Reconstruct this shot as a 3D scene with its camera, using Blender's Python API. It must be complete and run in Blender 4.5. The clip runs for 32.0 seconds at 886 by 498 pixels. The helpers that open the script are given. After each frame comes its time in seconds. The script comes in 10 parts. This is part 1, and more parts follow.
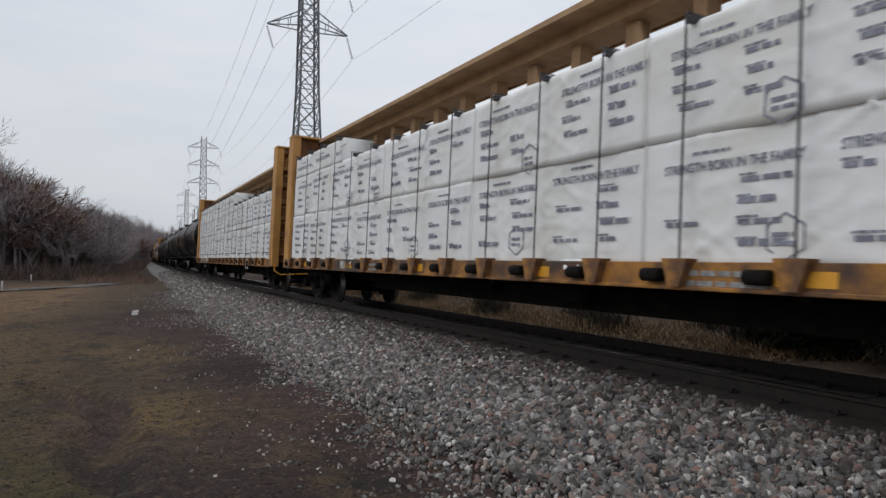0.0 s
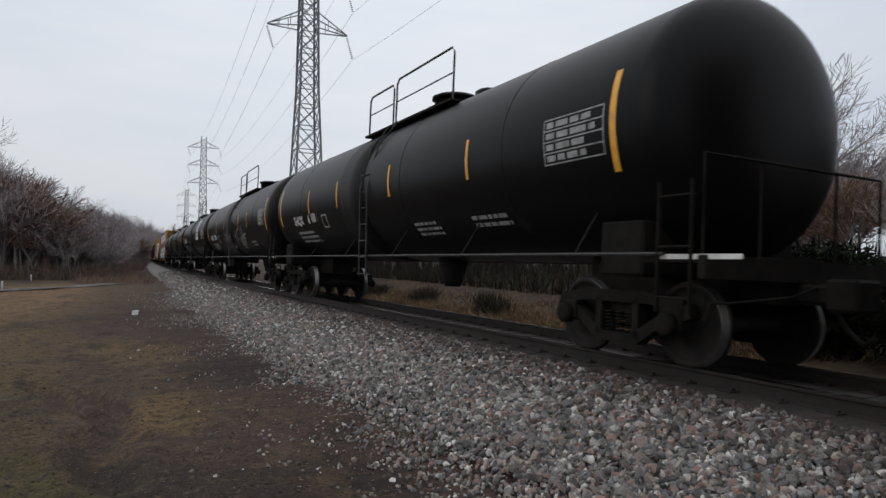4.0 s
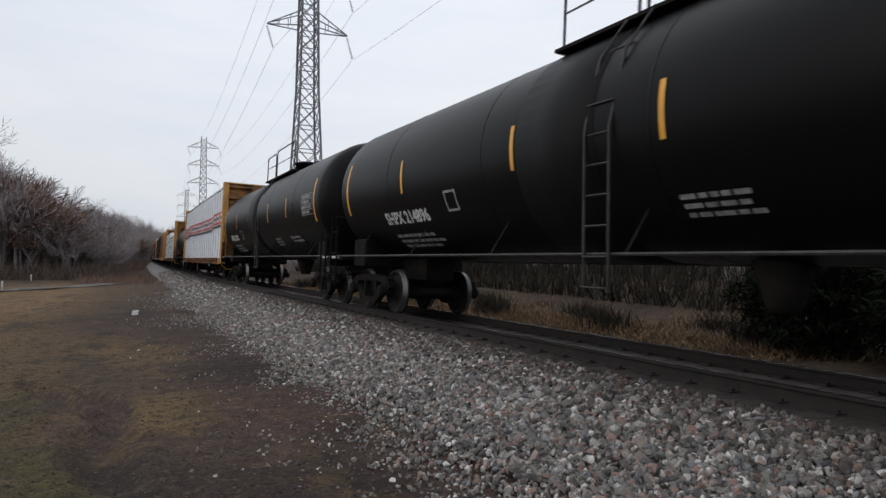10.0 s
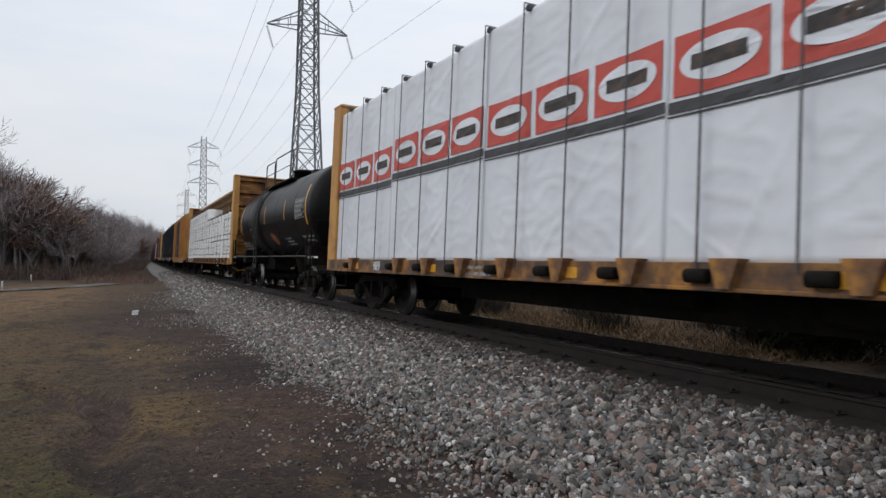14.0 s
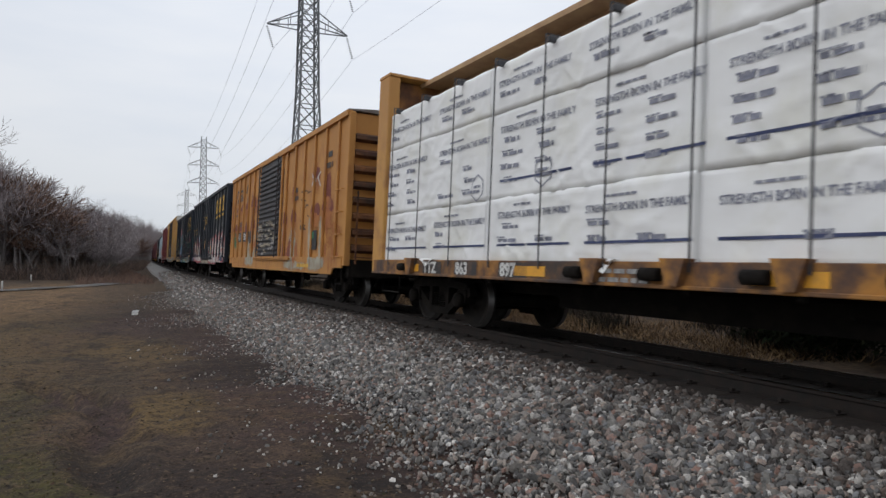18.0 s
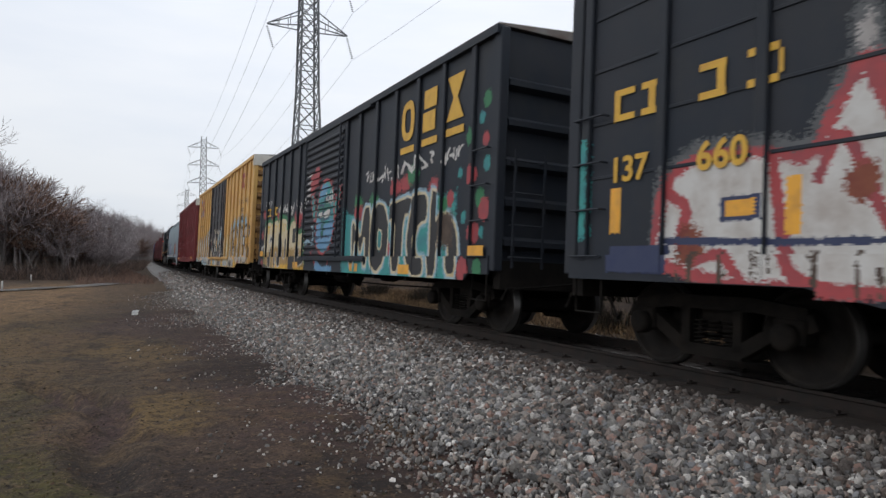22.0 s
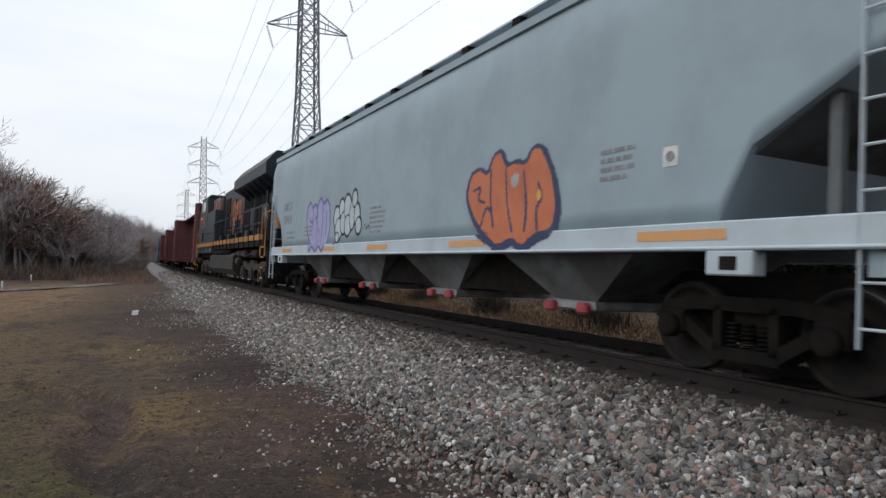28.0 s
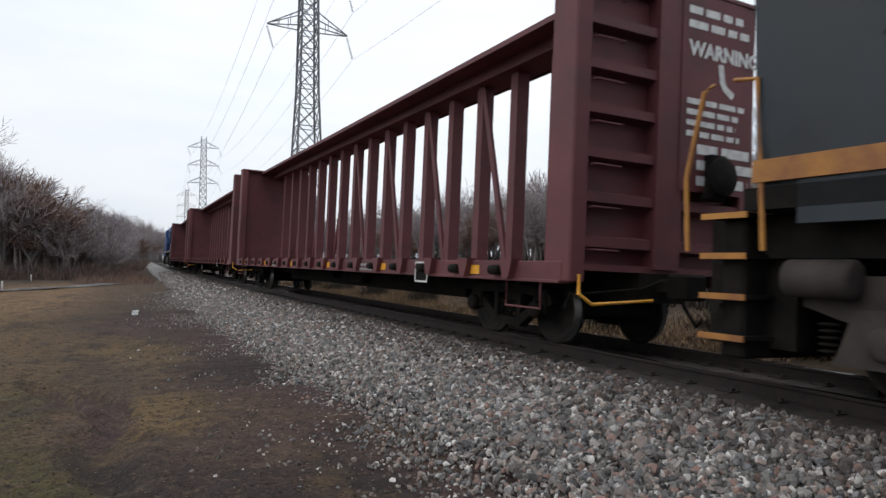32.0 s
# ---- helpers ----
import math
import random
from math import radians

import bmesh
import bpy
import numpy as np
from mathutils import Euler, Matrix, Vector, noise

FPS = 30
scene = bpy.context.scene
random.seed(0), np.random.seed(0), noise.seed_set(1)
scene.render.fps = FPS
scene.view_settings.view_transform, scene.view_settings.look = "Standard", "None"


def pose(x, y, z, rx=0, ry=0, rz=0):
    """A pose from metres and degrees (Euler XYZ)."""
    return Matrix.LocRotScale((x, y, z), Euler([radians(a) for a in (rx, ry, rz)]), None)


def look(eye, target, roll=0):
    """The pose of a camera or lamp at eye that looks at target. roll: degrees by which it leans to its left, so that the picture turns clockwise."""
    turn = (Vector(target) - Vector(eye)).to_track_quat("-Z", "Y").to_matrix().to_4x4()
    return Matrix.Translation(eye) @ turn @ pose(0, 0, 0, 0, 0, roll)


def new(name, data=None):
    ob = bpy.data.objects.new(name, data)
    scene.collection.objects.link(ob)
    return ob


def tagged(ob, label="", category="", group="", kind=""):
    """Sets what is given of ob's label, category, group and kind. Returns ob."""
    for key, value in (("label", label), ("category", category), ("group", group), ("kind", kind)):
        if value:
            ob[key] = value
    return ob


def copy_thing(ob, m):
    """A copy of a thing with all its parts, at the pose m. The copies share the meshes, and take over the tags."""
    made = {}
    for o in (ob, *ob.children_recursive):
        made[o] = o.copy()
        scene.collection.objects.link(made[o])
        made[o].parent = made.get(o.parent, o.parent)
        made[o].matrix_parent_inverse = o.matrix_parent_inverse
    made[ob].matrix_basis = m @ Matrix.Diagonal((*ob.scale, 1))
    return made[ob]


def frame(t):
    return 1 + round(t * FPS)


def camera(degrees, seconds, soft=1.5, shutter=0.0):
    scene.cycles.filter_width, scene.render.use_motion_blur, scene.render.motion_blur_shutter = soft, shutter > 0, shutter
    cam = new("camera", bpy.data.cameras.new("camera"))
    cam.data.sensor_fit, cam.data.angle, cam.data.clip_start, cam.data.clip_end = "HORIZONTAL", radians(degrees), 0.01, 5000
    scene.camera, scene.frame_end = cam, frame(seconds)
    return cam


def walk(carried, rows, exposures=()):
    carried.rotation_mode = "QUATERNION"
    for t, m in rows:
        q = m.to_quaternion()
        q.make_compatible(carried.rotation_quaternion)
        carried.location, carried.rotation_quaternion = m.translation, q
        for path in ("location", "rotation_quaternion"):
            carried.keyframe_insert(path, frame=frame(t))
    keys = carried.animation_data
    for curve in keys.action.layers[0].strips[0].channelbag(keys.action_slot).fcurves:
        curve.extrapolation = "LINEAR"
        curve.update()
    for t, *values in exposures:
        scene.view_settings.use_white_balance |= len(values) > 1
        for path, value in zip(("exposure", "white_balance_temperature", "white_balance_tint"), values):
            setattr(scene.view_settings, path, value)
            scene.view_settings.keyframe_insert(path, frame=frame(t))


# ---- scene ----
# World: rail tops at z = 0, x to the right of the line, y along it and away; metres.
cam = camera(66.84, 32.0, soft=1.45, shutter=0.12)
EYE = (0.0, 0.0, 1.128)
VIEW = Matrix.Translation(EYE) @ pose(0, 0, 0, 91.071, 0, -27.751) @ pose(0, 0, 0, 0, 0, 0.678)
walk(cam, [(0, VIEW), (32, VIEW)], exposures=[(0, -0.34), (3.5, -0.28), (6, -0.16), (14, -0.14), (17, -0.2), (20, -0.06), (24, 0.0), (28, 0.1), (32, 0.12)])

# ------------------------------------------------------------------ the line
OFFSET, BEND, REACH, CANT = 6.495, 0.0649, 59.13, 1.97
KNOTS, SPEEDS = (0, 5, 10, 15, 20, 25, 32), (10.87, 10.09, 10.16, 9.95, 10.30, 10.27, 10.28)
_G = np.linspace(0, 32, 961)
_V = np.interp(_G, KNOTS, SPEEDS)
_A = np.concatenate([[0], np.cumsum((_V[1:] + _V[:-1]) / 60)])
_A -= np.interp(16, _G, _A)
_S = np.arange(-120, 600, 0.5)
_H = BEND * np.tanh(_S / REACH)
_X = np.concatenate([[0], np.cumsum(np.sin((_H[1:] + _H[:-1]) / 2) * 0.5)])
_Y = np.concatenate([[0], np.cumsum(np.cos((_H[1:] + _H[:-1]) / 2) * 0.5)])
_X += OFFSET - np.interp(0, _S, _X)
_Y -= np.interp(0, _S, _Y)


def gone(t):
    """How far the train has come at t, from its place at 16 s."""
    return float(np.interp(t, _G, _A))


def on_line(s, side=0.0, z=0.0):
    """The world point at s along the line, side metres to its right, z above the rails (with the cant)."""
    h = float(np.interp(s, _S, _H))
    c = radians(CANT)
    a, b = side * math.cos(c) + z * math.sin(c), z * math.cos(c) - side * math.sin(c)
    return Vector((float(np.interp(s, _S, _X)) + a * math.cos(h), float(np.interp(s, _S, _Y)) - a * math.sin(h), b))


def car_pose(s, half):
    """The pose of a car whose middle is at s, carried on two bogies half metres from it."""
    a, b = on_line(s - half), on_line(s + half)
    m = (a + b) / 2
    return pose(m.x, m.y, m.z, 0, CANT, -math.degrees(math.atan2(b.x - a.x, b.y - a.y)))


# ------------------------------------------------------------------ sky and light
world = bpy.data.worlds.new("overcast_sky")
scene.world = world
world.use_nodes = True
W = world.node_tree.nodes
WL = world.node_tree.links
W.clear()
w_out, w_bg = W.new("ShaderNodeOutputWorld"), W.new("ShaderNodeBackground")
w_co, w_map, w_sep = W.new("ShaderNodeTexCoord"), W.new("ShaderNodeMapping"), W.new("ShaderNodeSeparateXYZ")
w_n, w_r1, w_r2 = W.new("ShaderNodeTexNoise"), W.new("ShaderNodeValToRGB"), W.new("ShaderNodeValToRGB")
w_sky, w_mix, w_mul = W.new("ShaderNodeTexSky"), W.new("ShaderNodeMix"), W.new("ShaderNodeMix")
w_sky.sky_type, w_sky.sun_disc, w_sky.sun_elevation, w_sky.sun_rotation = "NISHITA", False, radians(30), radians(279)
w_map.inputs["Scale"].default_value = (1.0, 1.0, 4.5)
w_n.inputs["Scale"].default_value, w_n.inputs["Detail"].default_value, w_n.inputs["Roughness"].default_value = 1.6, 5, 0.55
w_r1.color_ramp.elements[0].position, w_r1.color_ramp.elements[0].color = 0.32, (0.83, 0.87, 0.93, 1)
w_r1.color_ramp.elements[1].position, w_r1.color_ramp.elements[1].color = 0.68, (1.0, 1.0, 1.0, 1)
e = w_r2.color_ramp.elements
e[0].position, e[0].color = 0.0, (0.76, 0.79, 0.85, 1)
e[1].position, e[1].color = 1.0, (1.75, 1.78, 1.85, 1)
for at, c in ((0.04, (0.85, 0.88, 0.935, 1)), (0.22, (1.0, 1.025, 1.07, 1)), (0.42, (1.15, 1.165, 1.2, 1))):
    k = e.new(at)
    k.color = c
for a, b in ((w_co.outputs["Generated"], w_map.inputs[0]), (w_map.outputs[0], w_n.inputs["Vector"]), (w_n.outputs["Fac"], w_r1.inputs[0]),
             (w_co.outputs["Generated"], w_sep.inputs[0]), (w_sep.outputs["Z"], w_r2.inputs[0])):
    WL.new(a, b)
# the cloud is thinnest, and brightest, where the low sun stands behind it
w_dot, w_glow, w_lit = W.new("ShaderNodeVectorMath"), W.new("ShaderNodeMapRange"), W.new("ShaderNodeVectorMath")
w_dot.operation, w_lit.operation = "DOT_PRODUCT", "SCALE"
w_dot.inputs[1].default_value = Vector((math.sin(radians(24)) * 0.94, math.cos(radians(24)) * 0.94, 0.342))
w_glow.inputs["From Min"].default_value, w_glow.inputs["From Max"].default_value = 0.72, 1.0
w_glow.inputs["To Min"].default_value, w_glow.inputs["To Max"].default_value = 1.0, 1.2
WL.new(w_co.outputs["Generated"], w_dot.inputs[0])
WL.new(w_dot.outputs["Value"], w_glow.inputs["Value"])
w_mul.data_type, w_mul.blend_type = "RGBA", "MULTIPLY"
w_mul.inputs["Factor"].default_value = 1.0
WL.new(w_r2.outputs[0], w_mul.inputs["A"])
WL.new(w_r1.outputs[0], w_mul.inputs["B"])
w_mix.data_type = "RGBA"
w_mix.inputs["Factor"].default_value = 0.015
WL.new(w_mul.outputs["Result"], w_lit.inputs[0])
WL.new(w_glow.outputs[0], w_lit.inputs["Scale"])
WL.new(w_lit.outputs[0], w_mix.inputs["A"])
WL.new(w_sky.outputs[0], w_mix.inputs["B"])
WL.new(w_mix.outputs["Result"], w_bg.inputs["Color"])
w_bg.inputs["Strength"].default_value = 0.775
WL.new(w_bg.outputs[0], w_out.inputs[0])
# fill lamp added on the near side to brighten the flanks of the cars
side_fill = new("side_fill", bpy.data.lights.new("side_fill", "SUN"))
side_fill.data.energy, side_fill.data.angle, side_fill.data.color = 0.46, radians(40), (1.0, 0.97, 0.92)
side_fill.matrix_world = look((-52, 8, 30), (0, 0, 0))


# ------------------------------------------------------------------ materials
def material(name, colour, rough=0.7, metal=0.0, second=None, scale=3.0, amount=0.5, third=None, scale3=0.6, amount3=0.35,
             bump=0.15, bump_scale=40.0, stretch=(1, 1, 1), per_object=0.0, island=None, sharp=0.12, spec=0.5, ridged=False):
    """A surface with a base colour, a second colour in patches, a third in larger ones, and a fine relief."""
    m = bpy.data.materials.new(name)
    m.use_nodes = True
    n, l = m.node_tree.nodes, m.node_tree.links
    b = n["Principled BSDF"]
    b.inputs["Roughness"].default_value, b.inputs["Metallic"].default_value = rough, metal
    b.inputs["Specular IOR Level"].default_value = spec
    co, mp = n.new("ShaderNodeTexCoord"), n.new("ShaderNodeMapping")
    mp.inputs["Scale"].default_value = stretch
    l.new(co.outputs["Object"], mp.inputs[0])
    now = None
    rgb = n.new("ShaderNodeRGB")
    rgb.outputs[0].default_value = (*colour, 1)
    now = rgb.outputs[0]
    if island:
        geo, ramp = n.new("ShaderNodeNewGeometry"), n.new("ShaderNodeValToRGB")
        ramp.color_ramp.interpolation = "CONSTANT"
        for i, c in enumerate(island):
            k = ramp.color_ramp.elements[i] if i < 2 else ramp.color_ramp.elements.new(0.5)
            k.color = (*c, 1)
        for i, k in enumerate(ramp.color_ramp.elements):
            k.position = i / len(island)
        for i, c in enumerate(island):
            ramp.color_ramp.elements[i].color = (*c, 1)
        l.new(geo.outputs["Random Per Island"], ramp.inputs[0])
        now = ramp.outputs[0]

    def patch(now, colour, scale, amount, detail, vec):
        t, r, x = n.new("ShaderNodeTexNoise"), n.new("ShaderNodeMapRange"), n.new("ShaderNodeMix")
        t.inputs["Scale"].default_value, t.inputs["Detail"].default_value, t.inputs["Roughness"].default_value = scale, detail, 0.62
        l.new(vec, t.inputs["Vector"])
        edge = 0.72 - 0.44 * amount
        r.inputs["From Min"].default_value, r.inputs["From Max"].default_value = edge - sharp, edge + sharp
        l.new(t.outputs["Fac"], r.inputs["Value"])
        x.data_type = "RGBA"
        l.new(r.outputs[0], x.inputs["Factor"])
        l.new(now, x.inputs["A"])
        x.inputs["B"].default_value = (*colour, 1)
        return x.outputs["Result"]

    if second:
        now = patch(now, second, scale, amount, 8, mp.outputs[0])
    if third:
        now = patch(now, third, scale3, amount3, 5, mp.outputs[0])
    if per_object:
        info, hs, mr = n.new("ShaderNodeObjectInfo"), n.new("ShaderNodeHueSaturation"), n.new("ShaderNodeMapRange")
        mr.inputs["To Min"].default_value, mr.inputs["To Max"].default_value = 1 - per_object, 1 + per_object
        l.new(info.outputs["Random"], mr.inputs["Value"])
        l.new(mr.outputs[0], hs.inputs["Value"])
        l.new(now, hs.inputs["Color"])
        now = hs.outputs[0]
    l.new(now, b.inputs["Base Color"])
    if bump:
        t, u = n.new("ShaderNodeTexNoise"), n.new("ShaderNodeBump")
        t.inputs["Scale"].default_value, t.inputs["Detail"].default_value = bump_scale, 4
        if ridged:
            t.noise_type = "RIDGED_MULTIFRACTAL"
            t.inputs["Distortion"].default_value = 0.6
        l.new(mp.outputs[0], t.inputs["Vector"])
        u.inputs["Strength"].default_value, u.inputs["Distance"].default_value = bump, 0.02
        l.new(t.outputs["Fac"], u.inputs["Height"])
        l.new(u.outputs[0], b.inputs["Normal"])
    return m


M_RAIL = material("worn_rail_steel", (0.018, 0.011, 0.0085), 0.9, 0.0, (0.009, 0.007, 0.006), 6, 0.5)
M_RAIL_HEAD = material("polished_rail_head", (0.42, 0.42, 0.42), 0.16, 1.0, (0.3, 0.29, 0.28), 4, 0.4, bump=0.0)
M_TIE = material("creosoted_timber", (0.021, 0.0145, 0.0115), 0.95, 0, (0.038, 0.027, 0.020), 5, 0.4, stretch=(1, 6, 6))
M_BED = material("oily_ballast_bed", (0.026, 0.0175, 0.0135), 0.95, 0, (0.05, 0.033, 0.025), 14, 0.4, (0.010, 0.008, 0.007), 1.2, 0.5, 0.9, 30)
M_BALLAST = material("crushed_stone_bed", (0.17, 0.162, 0.155), 0.95, 0, (0.10, 0.094, 0.088), 16, 0.42, (0.30, 0.285, 0.27), 22, 0.38, 1.0, 25)
M_GROUND = material("trodden_earth", (0.078, 0.050, 0.037), 0.97, 0, (0.12, 0.086, 0.048), 0.75, 0.42, (0.034, 0.026, 0.022), 0.38, 0.42, 0.9, 9, spec=0.15)


def mottle(m, layers):
    """Lays further patches of colour (colour, scale, amount, sharpness, stretch) over a material's base colour."""
    n, l = m.node_tree.nodes, m.node_tree.links
    b = n["Principled BSDF"]
    co = n.new("ShaderNodeTexCoord")
    now = b.inputs["Base Color"].links[0].from_socket
    for colour, scale, amount, sharp, stretch in layers:
        mp, t, r, x = n.new("ShaderNodeMapping"), n.new("ShaderNodeTexNoise"), n.new("ShaderNodeMapRange"), n.new("ShaderNodeMix")
        mp.inputs["Scale"].default_value, mp.inputs["Location"].default_value = stretch, (scale, colour[0] * 90, 0)
        t.inputs["Scale"].default_value, t.inputs["Detail"].default_value, t.inputs["Roughness"].default_value = scale, 6, 0.65
        edge = 0.72 - 0.44 * amount
        r.inputs["From Min"].default_value, r.inputs["From Max"].default_value = edge - sharp, edge + sharp
        l.new(co.outputs["Object"], mp.inputs[0])
        l.new(mp.outputs[0], t.inputs["Vector"])
        l.new(t.outputs["Fac"], r.inputs["Value"])
        x.data_type = "RGBA"
        l.new(r.outputs[0], x.inputs["Factor"])
        l.new(now, x.inputs["A"])
        x.inputs["B"].default_value = (*colour, 1)
        now = x.outputs["Result"]
    l.new(now, b.inputs["Base Color"])


def soil_patches(m, patches):
    """Patches of soil or straw (x, y, half width, half length, turn, colour, share) with ragged edges, laid over the base colour."""
    n, l = m.node_tree.nodes, m.node_tree.links
    b = n["Principled BSDF"]
    co, t, c, k, add = n.new("ShaderNodeTexCoord"), n.new("ShaderNodeTexNoise"), n.new("ShaderNodeVectorMath"), n.new("ShaderNodeVectorMath"), n.new("ShaderNodeVectorMath")
    t.inputs["Scale"].default_value, t.inputs["Detail"].default_value, t.inputs["Roughness"].default_value = 1.1, 8, 0.62
    c.operation, k.operation = "SUBTRACT", "MULTIPLY"
    c.inputs[1].default_value, k.inputs[1].default_value = (0.5, 0.5, 0.5), (1.5, 2.2, 0)
    l.new(co.outputs["Object"], t.inputs["Vector"])
    l.new(t.outputs["Color"], c.inputs[0])
    l.new(c.outputs[0], k.inputs[0])
    l.new(k.outputs[0], add.inputs[0])
    l.new(co.outputs["Object"], add.inputs[1])
    now = b.inputs["Base Color"].links[0].from_socket
    for x, y, rx, ry, turn, colour, share in patches:
        mp, ln, r, mix = n.new("ShaderNodeMapping"), n.new("ShaderNodeVectorMath"), n.new("ShaderNodeMapRange"), n.new("ShaderNodeMix")
        mp.vector_type = "TEXTURE"
        mp.inputs["Location"].default_value, mp.inputs["Rotation"].default_value, mp.inputs["Scale"].default_value = (x, y, 0), (0, 0, radians(turn)), (rx, ry, 1000)
        ln.operation = "LENGTH"
        r.interpolation_type = "SMOOTHSTEP"
        r.inputs["From Min"].default_value, r.inputs["From Max"].default_value, r.inputs["To Max"].default_value = 1.35, 0.55, share
        l.new(add.outputs[0], mp.inputs[0])
        l.new(mp.outputs[0], ln.inputs[0])
        l.new(ln.outputs["Value"], r.inputs["Value"])
        mix.data_type = "RGBA"
        l.new(r.outputs[0], mix.inputs["Factor"])
        l.new(now, mix.inputs["A"])
        mix.inputs["B"].default_value = (*colour, 1)
        now = mix.outputs["Result"]
    l.new(now, b.inputs["Base Color"])


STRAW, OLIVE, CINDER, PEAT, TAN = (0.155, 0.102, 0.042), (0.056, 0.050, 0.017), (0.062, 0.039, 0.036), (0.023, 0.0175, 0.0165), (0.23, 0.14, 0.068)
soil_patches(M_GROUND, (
    (-6.0, 14, 5.6, 14, 0, STRAW, 0.9), (-2.2, 33, 3.2, 14, -3, TAN, 0.85), (1.6, 40, 1.6, 14, -4, (0.13, 0.085, 0.05), 0.7),
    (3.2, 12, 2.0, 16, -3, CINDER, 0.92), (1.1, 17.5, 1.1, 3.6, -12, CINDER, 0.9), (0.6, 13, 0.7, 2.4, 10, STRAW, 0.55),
    (1.9, 10.0, 0.8, 1.5, 5, PEAT, 0.75), (0.85, 7.6, 0.5, 1.0, -10, STRAW, 0.8), (1.6, 7.1, 0.5, 0.6, 0, (0.10, 0.062, 0.04), 0.6),
    (0.9, 4.7, 1.3, 1.0, 0, PEAT, 0.7), (1.5, 5.6, 0.5, 0.5, 0, (0.10, 0.065, 0.045), 0.6), (-0.5, 5.2, 0.55, 1.5, 0, OLIVE, 0.85), (-0.9, 8.0, 0.5, 1.8, 0, OLIVE, 0.6),
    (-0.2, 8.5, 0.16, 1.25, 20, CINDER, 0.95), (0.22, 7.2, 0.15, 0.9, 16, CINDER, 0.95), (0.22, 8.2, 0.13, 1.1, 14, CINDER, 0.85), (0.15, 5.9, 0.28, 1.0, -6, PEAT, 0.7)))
# damp soil, straw, and crumbs at hand size
mottle(M_GROUND, (((0.020, 0.017, 0.016), 0.9, 0.26, 0.10, (1.5, 0.7, 1)), ((0.12, 0.078, 0.038), 1.5, 0.14, 0.12, (1, 0.7, 1)), ((0.026, 0.020, 0.018), 7, 0.32, 0.12, (1, 1, 1)),
                  ((0.12, 0.08, 0.05), 14, 0.18, 0.10, (1, 1, 1)), ((0.016, 0.013, 0.012), 34, 0.36, 0.09, (1, 1, 1)), ((0.14, 0.10, 0.066), 55, 0.16, 0.08, (1, 1, 1))))
M_BLACK = material("black_tank_paint", (0.0052, 0.0052, 0.0056), 0.38, 0, (0.0056, 0.0054, 0.0053), 1.2, 0.35, (0.0044, 0.0044, 0.0047), 0.4, 0.4, 0.03, 60, spec=0.1)
M_UNDER = material("grimy_black_steel", (0.009, 0.008, 0.0072), 0.88, 0.0, (0.017, 0.014, 0.0118), 4, 0.4, bump=0.3, spec=0.12)
M_YELLOW = material("weathered_yellow_paint", (0.52, 0.27, 0.065), 0.62, 0, (0.30, 0.13, 0.05), 1.8, 0.25, (0.45, 0.22, 0.06), 0.5, 0.4, 0.08, 50)
M_WRAP = material("white_lumber_wrap", (0.83, 0.835, 0.835), 0.45, 0, (0.72, 0.715, 0.66), 1.0, 0.30, bump=0.06, bump_scale=7.0, ridged=True)
M_DARKBOX = material("dark_blue_black_paint", (0.02, 0.023, 0.028), 0.55, 0, (0.045, 0.04, 0.038), 1.3, 0.4, bump=0.05)
M_GREY = material("grey_hopper_paint", (0.275, 0.35, 0.39), 0.6, 0, (0.235, 0.295, 0.33), 0.8, 0.4, bump=0.04)
M_BLUE = material("locomotive_blue_paint", (0.010, 0.0165, 0.027), 0.5, 0, (0.013, 0.0165, 0.021), 1.2, 0.4, bump=0.05, spec=0.25)


# ------------------------------------------------------------------ mesh helpers
def mesh_of(name, bm):
    me = bpy.data.meshes.new(name)
    bm.to_mesh(me)
    bm.free()
    return me


FLECKS = {"fine_print", "graffiti", "worn_patch", "chalk_marks", "spring_nest"}  # parts made of many small pieces


def part(name, bm, mat, parent=None, label=""):
    """Links a bmesh (or a mesh) as one object under a thing or a part."""
    me = bm if isinstance(bm, bpy.types.Mesh) else mesh_of(name, bm)
    if mat and not me.materials:
        me.materials.append(mat)
    ob = new(name, me)
    if parent:
        ob.parent = parent
    return tagged(ob, label, kind="stuff" if name in FLECKS else "")


def box(bm, x0, x1, y0, y1, z0, z1, bevel=0.0):
    v = [bm.verts.new((x, y, z)) for x in (x0, x1) for y in (y0, y1) for z in (z0, z1)]
    f = [bm.faces.new([v[i] for i in q]) for q in ((0, 1, 3, 2), (4, 6, 7, 5), (0, 4, 5, 1), (2, 3, 7, 6), (0, 2, 6, 4), (1, 5, 7, 3))]
    if bevel:
        bmesh.ops.bevel(bm, geom=list({e for q in f for e in q.edges}), offset=bevel, segments=1, affect="EDGES")
    return bm


def boxes(*dims, bevel=0.0):
    bm = bmesh.new()
    for d in dims:
        box(bm, *d, bevel=bevel)
    return bm


